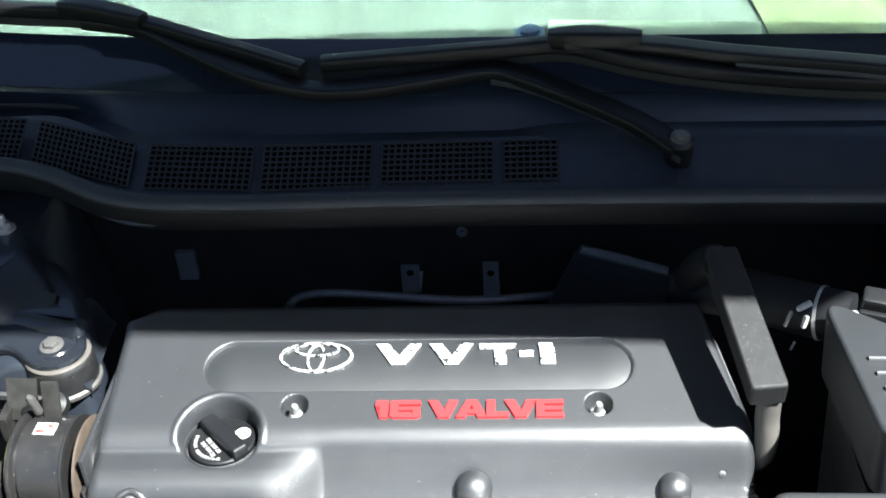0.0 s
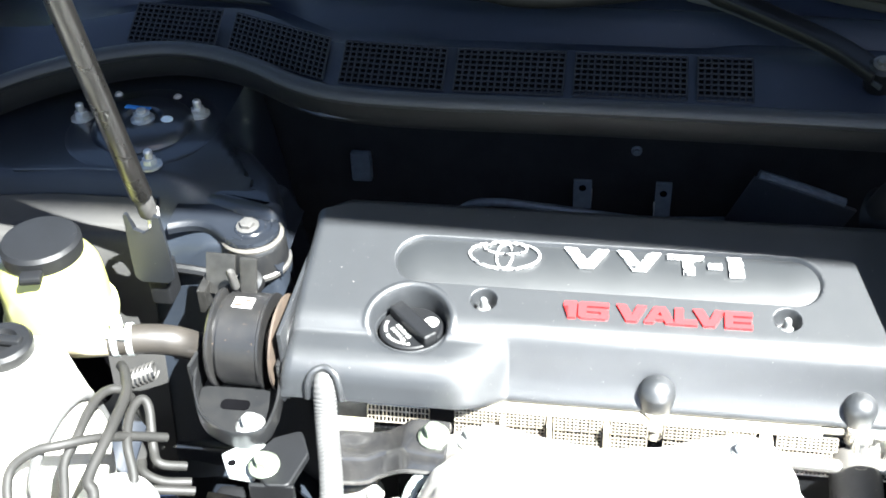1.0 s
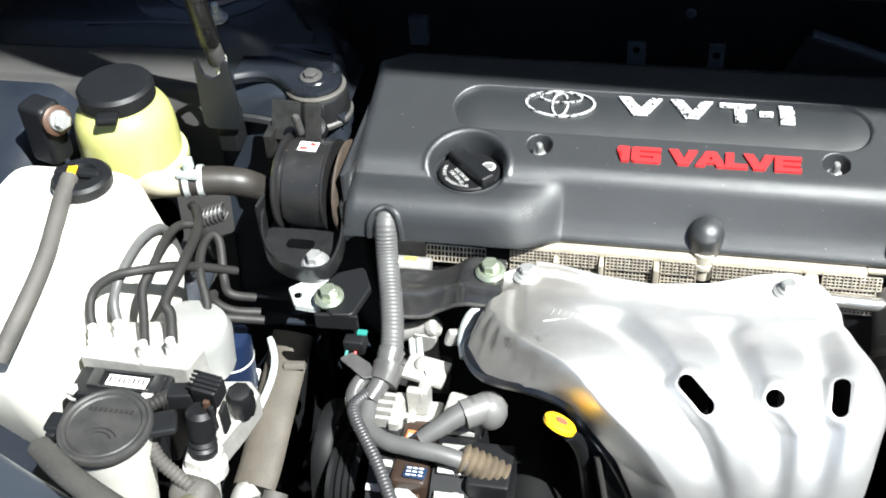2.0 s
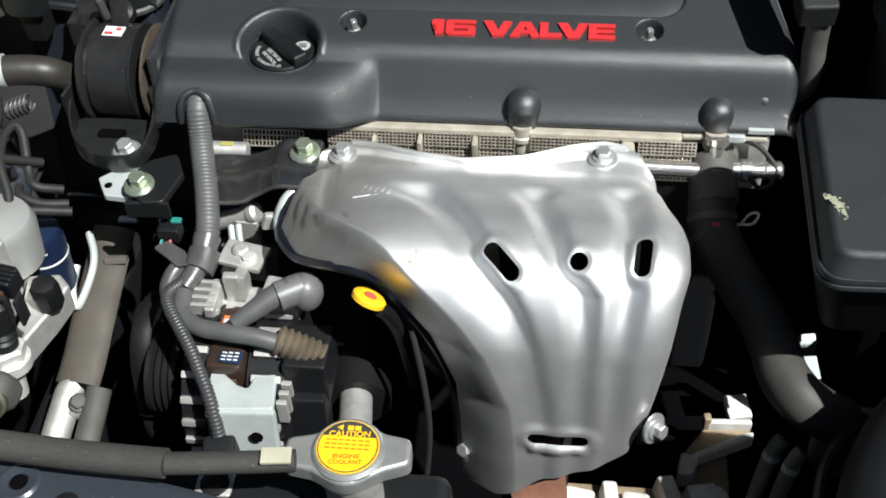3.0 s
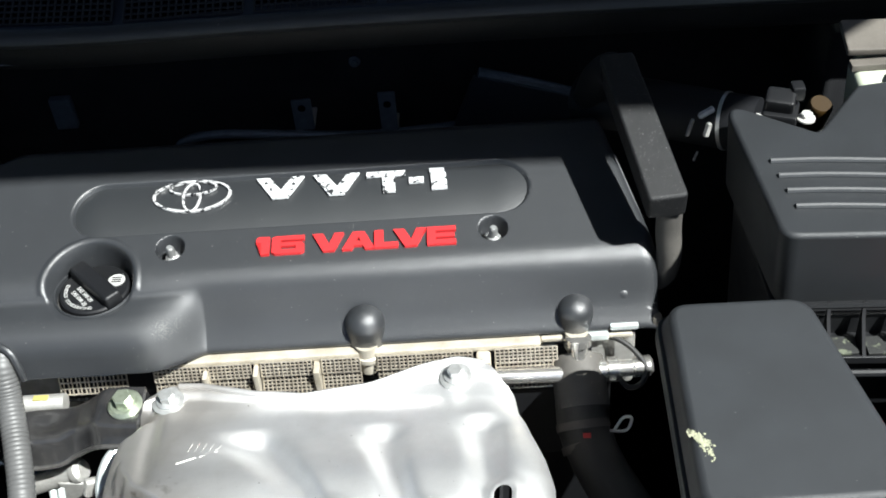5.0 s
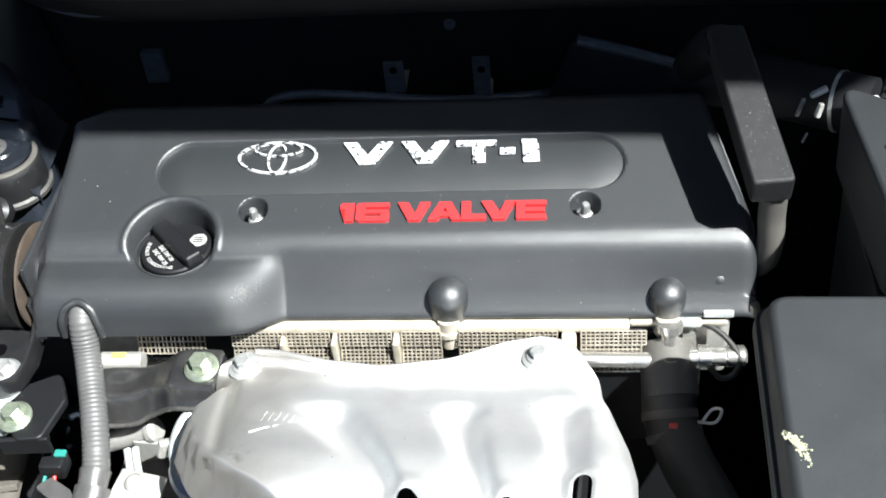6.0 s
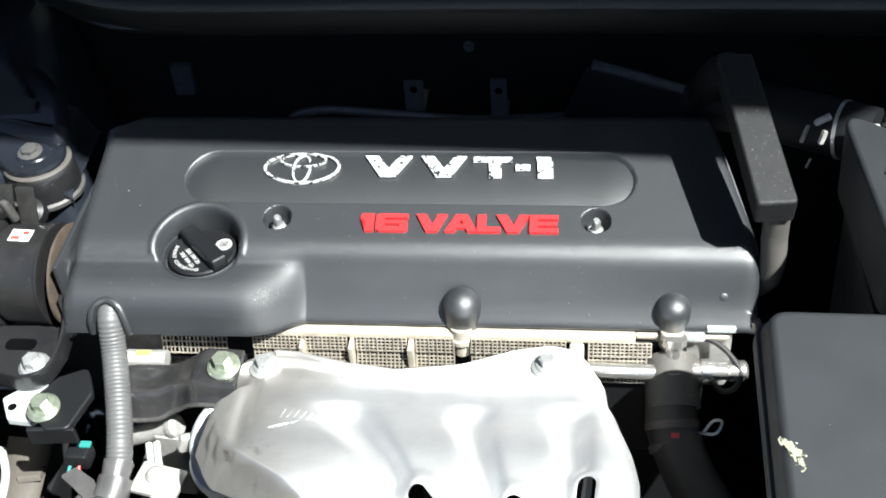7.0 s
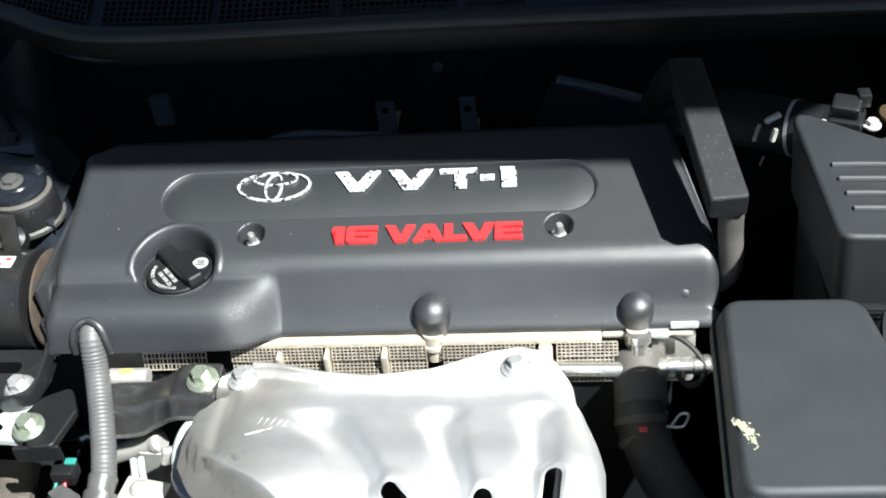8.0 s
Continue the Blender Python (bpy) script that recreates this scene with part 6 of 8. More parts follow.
part("boot_cable", tube([(-0.192, 0.405, 0.716), (-0.178, 0.414, 0.722), (-0.165, 0.424, 0.727), (-0.150, 0.433, 0.730)], 0.0085, 14, 8, taper=lambda t: 0.8 + 0.45 * t), LOOM, loom)
part("terminal_boot", joined(lathe([(0.0125, 0), (0.0145, 0.006), (0.0148, 0.014), (0.012, 0.021), (0.006, 0.025), (0, 0.0255)], (-0.140, 0.438, 0.713), (0, -0.1, 1), 20), tube([(-0.160, 0.426, 0.727), (-0.142, 0.437, 0.728)], 0.0125, 14, 3)), BOOT, loom, "grey rubber terminal boot")
part("bellows", tube([(-0.158, 0.399, 0.707), (-0.148, 0.398, 0.703), (-0.130, 0.397, 0.694), (-0.122, 0.396, 0.690)], 0.0130, 18, 8, rib=0.0028, pitch=0.0058), mat("brown_bellows", (0.115, 0.088, 0.058), (0.062, 0.048, 0.034), rough=0.65, scale=80, grain=900, bump=0.3), loom, "brown dusty rubber bellows")

# ---- alternator ----
DARKRUBBER = mat("near_black_rubber", (0.008, 0.008, 0.0084), (0.005, 0.005, 0.0054), rough=0.55, spec=0.2)
alt = thing("alternator", "silver alternator with slotted casing and copper windings", "alternator", (-0.185, 0.40, 0.55))
AC = Vector((-0.245, 0.415, 0.635))


def drum_case(x0, x1, r):
    return lathe([(r * 0.6, x0), (r, x0 + 0.004), (r, x1 - 0.004), (r * 0.6, x1)], AC, (1, 0, 0), 36)


part("stator", drum_case(0.035, 0.060, 0.063), COPPER, alt, "brown laminated stator ring")
part("front_case", drum_case(0.008, 0.036, 0.0635), BLACK, alt, "dark vented end casing")
part("rear_case", drum_case(0.060, 0.100, 0.0615), BLACK, alt, "dark vented end casing")
for k in range(13):
    a = math.radians(-20 + 18 * k)
    d = Vector((0, -math.cos(a), math.sin(a)))
    for x0, x1 in ((0.010, 0.033), (0.066, 0.095)):
        c = AC + d * 0.0645
        bm = box((-0.0095 if x1 < 0.05 else -0.012, -0.0030, -0.002), (0.0095 if x1 < 0.05 else 0.012, 0.0030, 0.0025), 0.0008)
        bm.transform(Matrix.Translation(c + Vector(((x0 + x1) / 2, 0, 0))) @ Matrix.Rotation(math.pi / 2 - a, 4, "X"))
        part("cooling_rib", bm, ALLOY, alt)
part("pulley", lathe([(0.02, -0.030), (0.034, -0.030), (0.034, -0.026), (0.030, -0.024), (0.034, -0.021), (0.030, -0.018), (0.034, -0.015), (0.030, -0.012), (0.034, -0.009), (0.034, -0.004), (0.02, -0.002)], AC, (1, 0, 0), 32), DARKRUBBER, alt, "dark grooved pulley")
part("cover_plate", joined(prism(rounded([(-0.210, 0.386), (-0.185, 0.366), (-0.176, 0.363), (-0.173, 0.376), (-0.156, 0.379), (-0.152, 0.345), (-0.205, 0.340)], 0.003, 3), 0.684, 0.689, 0.0015), box((-0.205, 0.334, 0.628), (-0.150, 0.342, 0.688), 0.003, turn=(-10, 0, 3))), GALV, alt, "bright zinc plate")
part("plate_hole", lathe([(0.005, 0), (0.005, 0.0008), (0, 0.0008)], (-0.165, 0.3325, 0.668), (0, -1, 0.18), 14), VOID, alt)
part("upper_lug", joined(box((-0.222, 0.470, 0.7085), (-0.184, 0.498, 0.7140), 0.0015, turn=(0, 4, -10)), box((-0.206, 0.452, 0.690), (-0.196, 0.472, 0.7135), 0.0015, turn=(-12, 0, 0)), lathe([(0.0075, 0), (0.0075, 0.004), (0.005, 0.006), (0, 0.006)], (-0.2055, 0.487, 0.7135), (0, -0.1, 1), 14), box((-0.215, 0.44, 0.668), (-0.185, 0.470, 0.690), 0.003), box((-0.19, 0.505, 0.722), (-0.168, 0.513, 0.738), 0.003, turn=(0, 20, 30))), ALLOY, alt)
part("lug_bolt", hexhead((-0.1975, 0.478, 0.7140), (0, -0.1, 1), 0.0052, 0.005, 1.5), STEEL, alt)
part("lug_arm", joined(box((-0.214, 0.452, 0.665), (-0.200, 0.460, 0.718), 0.002), box((-0.180, 0.435, 0.690), (-0.145, 0.462, 0.712), 0.003, turn=(0, 5, -5))), ALLOY, alt)
part("regulator", joined(box((-0.152, 0.378, 0.655), (-0.116, 0.424, 0.700), 0.004), box((-0.155, 0.365, 0.600), (-0.118, 0.388, 0.668), 0.003, turn=(-6, 0, 2))), BLACK, alt, "black regulator box")
orange = part("orange_label", box((-0.208, 0.4145, 0.6995), (-0.187, 0.4255, 0.7010), 0.0003, turn=(0, 0, -5)), ORANGE, alt)
part("label_print", joined(box((-0.206, 0.4180, 0.7012), (-0.199, 0.4218, 0.7016), 0), box((-0.196, 0.4180, 0.7012), (-0.189, 0.4218, 0.7016), 0)), PAPER, orange)
blue_tag = part("blue_label", box((-0.202, 0.3785, 0.6985), (-0.184, 0.3905, 0.7000), 0.0003, turn=(-8, 0, -4)), mat("navy_connector", (0.010, 0.028, 0.070), (0.008, 0.02, 0.05), rough=0.45), alt)
part("label_lines", joined(*[box((-0.200 + 0.005 * i, 0.3805 + 0.0035 * j, 0.7003), (-0.1965 + 0.005 * i, 0.3817 + 0.0035 * j, 0.7007), 0, turn=(-8, 0, -4)) for i in range(3) for j in range(3)]), PAPER, blue_tag)
part("saddle", box((-0.214, 0.375, 0.668), (-0.183, 0.440, 0.698), 0.006), mat("brown_enamel", (0.034, 0.020, 0.014), (0.022, 0.014, 0.010), rough=0.4), alt)
for k in range(4):
    part("comb_rib", box((-0.246, 0.4290 + 0.0085 * k, 0.690), (-0.217, 0.4330 + 0.0085 * k, 0.7080), 0.001), ALLOY, alt)
part("comb_back", box((-0.225, 0.426, 0.682), (-0.216, 0.462, 0.706), 0.002), ALLOY, alt)
for k in range(6):
    part("rear_rib", box((-0.1525, 0.3530 + 0.0095 * k, 0.660), (-0.1440, 0.3580 + 0.0095 * k, 0.6840), 0.001), ALLOY, alt)

conn = thing("sensor_plug", "dark plug with a teal latch and red wire", "plug", (-0.265, 0.497, 0.72))
part("body", box((-0.277, 0.488, 0.716), (-0.258, 0.505, 0.732), 0.003), BLACK, conn)
part("latch", box((-0.266, 0.497, 0.732), (-0.257, 0.503, 0.735), 0.001), TEAL, conn)
part("wire", tube([(-0.266, 0.488, 0.722), (-0.2655, 0.484, 0.719), (-0.267, 0.481, 0.714)], 0.0014, 8, 5), mat("red_wire", (0.6, 0.03, 0.03), rough=0.5), conn)
part("green_wire", tube([(-0.273, 0.488, 0.722), (-0.274, 0.484, 0.719), (-0.275, 0.481, 0.714)], 0.0014, 8, 5), TEAL, conn)

# dipstick ring between alternator and shield
dip = thing("oil_dipstick", "bright yellow dipstick handle beside the heat shield", "dipstick", (-0.075, 0.395, 0.70))
ring = lathe([(0.0135, -0.004), (0.0155, -0.0025), (0.0155, 0.0015), (0.0140, 0.003), (0.009, 0.004), (0.007, 0.0028), (0, 0.0028)], (0, 0, 0), (0, 0, 1), 32)
ring.transform(Matrix.Scale(0.86, 4))
ring.transform(at_way((-0.0785, 0.3960, 0.765), (0.42, 0.42, 0.80)))
part("handle", ring, YELLOW, dip)
spot = lathe([(0.0050, 0.0026), (0.0050, 0.0034), (0, 0.0034)], (0, 0, 0), (0, 0, 1), 16)
spot.transform(at_way((-0.0785, 0.3960, 0.765), (0.42, 0.42, 0.80)))
part("red_spot", spot, mat("faded_red_print", (0.55, 0.10, 0.06), rough=0.5), dip, "faded red spot")
part("tube", tube([(-0.072, 0.398, 0.752), (-0.066, 0.405, 0.735), (-0.060, 0.415, 0.70), (-0.055, 0.43, 0.62)], 0.006, 10, 6), BLACK, dip)
wire = thing("thin_cable", "thin black cable hanging past the heat shield", "cable", (-0.03, 0.37, 0.5))
part("cable", tube([(-0.050, 0.405, 0.72), (-0.040, 0.385, 0.68), (-0.036, 0.370, 0.63), (-0.042, 0.35, 0.56)], 0.0025, 8, 8), RUBBER, wire)

# pulley and belt at the engine's end
belt = thing("drive_belt", "dark drive belt and pulleys at the engine's end", "drive belt", (-0.285, 0.46, 0.5))
part("pulley", lathe([(0.03, 0), (0.058, 0.002), (0.058, 0.006), (0.050, 0.010), (0.058, 0.014), (0.058, 0.020), (0.03, 0.022)], (-0.296, 0.455, 0.575), (1, 0, 0), 40), DARKRUBBER, belt)
part("ribbed_belt", tube([(-0.285, 0.395, 0.60), (-0.285, 0.415, 0.66), (-0.285, 0.45, 0.675), (-0.285, 0.49, 0.65), (-0.285, 0.51, 0.58)], 0.009, 8, 8, flat=0.4), DARKRUBBER, belt)

# ---- suspension tower ----
tower = thing("strut_tower", "dark blue suspension tower with a domed plate and studs", "strut tower", (-0.49, 0.83, 0.315))


def tower_skin(x0, x1, y0, y1, lift=0.0):
    """Flat crown that falls away to the front and the engine side."""
    rows = []
    for j in range(49):
        y = y0 + (y1 - y0) * j / 48
        row = []
        for i in range(49):
            x = x0 + (x1 - x0) * i / 48
            edge_x = -0.405 + 0.072 * smooth_step(0.87, 0.72, y)
            fall = 0.30 * smooth_step(edge_x - 0.012, edge_x + 0.048, x)
            nose = smooth_step(-0.45, -0.385, x)
            front = (0.050 * smooth_step(0.768, 0.735, y) + 0.26 * smooth_step(0.725, 0.66, y)) * (1 - nose) + (0.040 * smooth_step(0.83, 0.70, y) + 0.26 * smooth_step(0.712, 0.684, y)) * nose
            row.append((x, y, 0.868 - max(fall, front) - 0.15 * min(fall, front) + 0.006 * smooth_step(0.0, 0.08, x + 0.62) - 0.004 + lift))
        rows.append(row)
    return sheet(rows, 0.003)


TOWERPAINT = mat("dusty_tower_paint", (0.0135, 0.0172, 0.0235), (0.0095, 0.0126, 0.018), rough=0.42, spec=0.5, scale=20, grain=800, bump=0.08, specks=0.30, speck=(0.12, 0.115, 0.11))
part("crown", tower_skin(-0.70, -0.30, 0.66, 0.96), TOWERPAINT, tower, angle=60)
part("ear", prism(rounded([(-0.445, 0.880), (-0.385, 0.848), (-0.346, 0.800), (-0.328, 0.756), (-0.333, 0.738), (-0.372, 0.744), (-0.400, 0.752), (-0.445, 0.752)], [0.01, 0.03, 0.03, 0.012, 0.01, 0.02, 0.02, 0.01], 5), 0.70, 0.852, 0.014, 5), NAVY, tower, "smooth dark ear of the tower", angle=60)
part("front_slope", tower_skin(-0.70, -0.452, 0.662, 0.752, 0.004), mat("dusty_slope_paint", (0.046, 0.045, 0.043), (0.031, 0.031, 0.031), rough=0.6, spec=0.3, scale=20, grain=700, bump=0.2, specks=0.2, speck=(0.08, 0.078, 0.074)), tower, "dusty dark front slope", angle=60)
part("tower_wall", box((-0.70, 0.67, 0.31), (-0.36, 0.98, 0.60), 0.01), NAVY, tower)
part("plate", lathe([(0.078, 0), (0.078, 0.002), (0.074, 0.0035), (0.052, 0.004), (0.050, 0.008), (0.044, 0.0125), (0.022, 0.014), (0.018, 0.010), (0, 0.010)], (-0.496, 0.845, 0.868), sides=48), NAVY, tower)
part("crown_edge", tube([(-0.600, 0.765, 0.866), (-0.53, 0.7675, 0.869), (-0.462, 0.7685, 0.8705)], 0.0016, 6, 4), NAVY, tower, "folded front edge of the crown")
part("centre_nut", hexhead((-0.496, 0.848, 0.877), (0, 0, 1), 0.0095, 0.009, 1.3, stud=0.004), BOLT, tower)
part("chalk_dab", lathe([(0.0062, 0), (0.0055, 0.0006), (0, 0.0008)], (-0.468, 0.843, 0.8825), (0.12, 0, 1), 14), CHALK, tower, "pale dab of paint")
part("blue_stroke", box((-0.520, 0.860, 0.8815), (-0.492, 0.866, 0.8827), 0.0003, turn=(0, 0, -8)), BLUEMARK, tower, "blue paint stroke")
for x, y in ((-0.565, 0.855), (-0.446, 0.872), (-0.463, 0.776)):
    n = thing("tower_nut", "zinc flange nut on its stud on the tower", "nut", (x, y, 0.871), "nuts on the suspension tower")
    part("nut", hexhead((x, y, 0.871), (0, 0, 1), 0.0075, 0.009, 1.55), BOLT, n)
    part("stud", lathe([(0.0042, 0), (0.0042, 0.0165), (0.003, 0.018), (0, 0.018)], (x, y, 0.871), sides=14), BOLT, n)
for x, y in ((-0.64, 0.90), (-0.545, 0.905), (-0.48, 0.905)):
    single("wing_screw", hexhead((x, y, 0.8715), (0, 0, 1), 0.003, 0.003), STEEL, "small zinc screw on the tower flange", "screw", "screws along the tower flange")

EARPAINT = mat("glossy_ear_paint", (0.0075, 0.0092, 0.0125), (0.010, 0.012, 0.016), rough=0.36, spec=0.4, scale=22, grain=900, bump=0.1, specks=0.3, speck=(0.12, 0.11, 0.10))


def tongue():
    """The ear's sheet running on over the cup, with a wavy folded front edge."""
    rows = []
    for i in range(29):
        x = -0.432 + 0.110 * i / 28
        wave = 0.0075 * math.sin((x + 0.432) * 62) - 0.010 * smooth_step(-0.40, -0.36, x)
        front = 0.7200 + wave - 0.004 * smooth_step(-0.345, -0.322, x)
        end = 0.030 * smooth_step(-0.346, -0.322, x) ** 2
        z = 0.8445 - 0.004 * smooth_step(-0.40, -0.34, x)
        row = [(x, front - 0.001, z - 0.011 - end), (x, front - 0.0015, z - 0.005 - end), (x, front + 0.001, z - 0.0015 - end)]
        for k in range(6):
            y = front + 0.004 + (0.790 - front) * k / 5
            row.append((x, y, z + 0.004 * smooth_step(0.73, 0.79, y) - end))
        rows.append(row)
    return sheet(rows, 0.002)


part("ear_tongue", tongue(), EARPAINT, tower, "pressed sheet over the cup with a wavy edge")

# gas strut and its foot
gas = thing("gas_strut", "black gas strut that holds the bonnet open", "gas strut", (-0.433, 0.697, 0.86))
foot_, head_ = Vector((-0.4335, 0.694, 0.874)), Vector((-0.405, 0.424, 1.73))
way_ = (head_ - foot_).normalized()
part("cylinder", tube([foot_ + way_ * 0.03, head_], 0.0098, 20, 2), mat("strut_enamel", (0.006, 0.0058, 0.0055), (0.009, 0.0085, 0.008), rough=0.28, scale=40), gas)
part("end_fitting", lathe([(0.006, 0), (0.0085, 0.004), (0.0085, 0.022), (0.007, 0.030), (0, 0.030)], foot_, way_, 16), DULLSTEEL, gas)
part("ball_stud", lathe([(0.004, 0), (0.004, 0.012), (0.0075, 0.014), (0.0075, 0.022), (0, 0.024)], foot_ + Vector((0, 0.0, -0.018)), (0, 0.2, 1), 14), STEEL, gas)
part("head_fitting", lathe([(0.0085, 0), (0.0085, 0.02), (0.006, 0.03), (0, 0.03)], head_, way_, 14), STEEL, gas)
def strut_plate():
    """A U-notched folded plate that stands up to the ball stud."""
    outline = rounded([(-0.4480, 0.022), (-0.4470, 0.050), (-0.4455, 0.092), (-0.4420, 0.092), (-0.4390, 0.076), (-0.4300, 0.072), (-0.4220, 0.078), (-0.4185, 0.092), (-0.4130, 0.090), (-0.4105, 0.050), (-0.4115, 0.022), (-0.417, 0.017), (-0.443, 0.017)], 0.003, 3)
    bm = bmesh.new()
    a = [bm.verts.new((x, 0.668, 0.800 + h)) for x, h in outline]
    b = [bm.verts.new((x, 0.672, 0.800 + h)) for x, h in outline]
    n = len(outline)
    bm.faces.new(a)
    bm.faces.new(b[::-1])
    for i in range(n):
        bm.faces.new((a[i], a[(i + 1) % n], b[(i + 1) % n], b[i]))
    return bm


post = thing("strut_bracket", "dusty folded steel bracket under the gas strut", "bracket", (-0.43, 0.68, 0.70))
part("face", joined(strut_plate(), tube([(-0.4465, 0.6745, 0.885), (-0.450, 0.690, 0.86), (-0.458, 0.70, 0.82)], 0.003, 6, 4)), mat("dusty_bracket_paint", (0.009, 0.0105, 0.0135), (0.006, 0.007, 0.009), rough=0.4, specks=0.3), post)
part("leg", box((-0.441, 0.673, 0.785), (-0.420, 0.700, 0.826), 0.004), BLACK, post)

# tower's lower shelf, mount stack and small bracket by it
shelf = thing("tower_shelf", "worn metal shelf and rubber cup under the tower edge", "bracket", (-0.36, 0.72, 0.79))
part("cup", lathe([(0.018, -0.012), (0.027, -0.010), (0.0300, -0.004), (0.0310, 0.004), (0.0300, 0.022), (0.0270, 0.026), (0, 0.026)], (-0.352, 0.726, 0.806), sides=40), GLOSS, shelf, "black rubber cup")
part("ring", lathe([(0.0302, -0.003), (0.0330, -0.002), (0.0332, 0.0015), (0.0306, 0.003)], (-0.352, 0.726, 0.804), sides=40, caps=False), DULLSTEEL, shelf, "dull steel lower ring")
part("upper_ring", lathe([(0.026, 0), (0.0292, 0.0006), (0.0298, 0.003), (0.0285, 0.005), (0.026, 0.005)], (-0.353, 0.727, 0.8305), sides=40, caps=False), DUSTY, shelf, "dusty tan ring between cup and plate")
part("plate", lathe([(0.0265, 0), (0.0275, 0.0015), (0.0262, 0.0045), (0.0205, 0.0062), (0.0192, 0.0052), (0.0155, 0.0056), (0.0142, 0.0068), (0, 0.0072)], (-0.354, 0.727, 0.8360), sides=40), mat("gloss_tower_paint", (0.0075, 0.009, 0.012), (0.010, 0.0115, 0.0145), rough=0.22, spec=0.6, scale=60, grain=1200, bump=0.1, specks=0.3, speck=(0.16, 0.15, 0.13)), shelf, "domed glossy plate with stepped rings")
part("nut", hexhead((-0.3560, 0.7265, 0.8425), (0, -0.1, 1), 0.0072, 0.0065, 1.5), DULLSTEEL, shelf)
part("arm", tube([(-0.44, 0.70, 0.81), (-0.41, 0.702, 0.806), (-0.385, 0.706, 0.80), (-0.36, 0.712, 0.80)], 0.005, 8, 6), BLACK, shelf)
clip = thing("hose_clip", "small folded steel clip with a dark grommet", "clip", (-0.355, 0.675, 0.79))
part("plate", joined(box((-0.380, 0.668, 0.812), (-0.352, 0.671, 0.850), 0.001, turn=(-25, 0, -3)), box((-0.384, 0.650, 0.800), (-0.376, 0.690, 0.825), 0.001), box((-0.346, 0.662, 0.815), (-0.330, 0.666, 0.852), 0.002, turn=(-20, 0, 0))), mat("worn_clip_steel", (0.034, 0.033, 0.031), (0.018, 0.0175, 0.0165), rough=0.32, metal=0.4, scale=120), clip)
part("pin", lathe([(0.004, 0), (0.004, 0.022), (0.002, 0.025), (0, 0.025)], (-0.350, 0.660, 0.825), (0, -0.3, 1), 12), DULLSTEEL, clip)
part("grommet", lathe([(0.012, 0), (0.012, 0.010), (0.008, 0.013), (0, 0.013)], (-0.340, 0.674, 0.818), (0, -0.5, 0.7), 18), GLOSS, clip)

# inner wing shelf below the bottles
apron = thing("inner_wing_shelf", "inner wing panel below the bottles, painted dark for its shade", "body panel", (-0.56, 0.55, 0.60))


def apron_skin():
    rows = []
    for j in range(21):
        y = 0.20 + 0.50 * j / 20
        rows.append([(-0.71 + 0.235 * i / 20, y, 0.80 - 0.20 * smooth_step(-0.62, -0.48, -0.71 + 0.235 * i / 20) + 0.035 * smooth_step(0.55, 0.70, y)) for i in range(21)])
    return sheet(rows, 0.003)


# dark navy here puts the panel's shadow into its paint
part("panel", apron_skin(), NAVY, apron)
part("rail", box((-0.41, 0.18, 0.45), (-0.37, 0.66, 0.56), 0.01), BLACK, apron)

# ---- steering fluid bottle ----
ps = thing("steering_fluid_bottle", "yellowed translucent steering fluid bottle with a black lid", "bottle", (-0.513, 0.643, 0.6915))
PC = Vector((-0.5150, 0.643, 0.7815))
part("bottle", lathe([(0.030, 0.000), (0.040, 0.001), (0.0455, 0.006), (0.0472, 0.014), (0.0472, 0.032), (0.0465, 0.052), (0.0448, 0.064), (0.0405, 0.073), (0.0350, 0.078), (0.0335, 0.082), (0, 0.082)], PC, sides=56), LIME, ps)
part("foot_collar", lathe([(0.0450, 0.004), (0.0505, 0.006), (0.0520, 0.012), (0.0515, 0.018), (0.0490, 0.0205), (0.0455, 0.021)], PC, sides=56, caps=False), mat("pale_yellowed_plastic", (0.47, 0.48, 0.25), (0.40, 0.41, 0.20), rough=0.35, scale=18, grain=500, bump=0.05), ps, "paler moulded collar round the foot")
bottle_lid = part("lid", lathe([(0.0325, 0.080), (0.0350, 0.082), (0.0353, 0.095), (0.0325, 0.0985), (0.028, 0.0992), (0, 0.0995)], PC, sides=48), BLACK, ps)
part("foot", lathe([(0.026, -0.09), (0.030, -0.02), (0.034, 0.0005)], PC, sides=24), VOID, ps, "black bracket under the bottle")
part("lid_tab", box(PC + Vector((-0.002, -0.048, 0.083)), PC + Vector((0.018, -0.034, 0.091)), 0.003, turn=(0, 0, 12)), BLACK, bottle_lid)
part("spout", tube([(-0.486, 0.606, 0.792), (-0.466, 0.598, 0.802), (-0.446, 0.598, 0.806)], 0.0128, 18, 4), BEIGE, ps, "pale beige outlet spout")
wb = thing("wing_bolt", "rusty flanged bolt on a black lug beside the yellow bottle", "bolt", (-0.552, 0.602, 0.84))
part("washer", lathe([(0.0125, 0), (0.0140, 0.001), (0.0140, 0.004), (0.011, 0.006), (0, 0.006)], (-0.560, 0.604, 0.862), (1, -0.55, 0.35), 24), COPPER, wb, "rusty washer")
part("head", hexhead((-0.5548, 0.6012, 0.8638), (1, -0.55, 0.35), 0.0078, 0.010, 1.25), BOLT, wb)
part("lug", box((-0.592, 0.596, 0.815), (-0.560, 0.622, 0.878), 0.006, 3, turn=(0, 0, -18)), BLACK, wb)
ph = thing("steering_hose", "black return hose with a bright spring clamp", "hose", (-0.42, 0.605, 0.79))
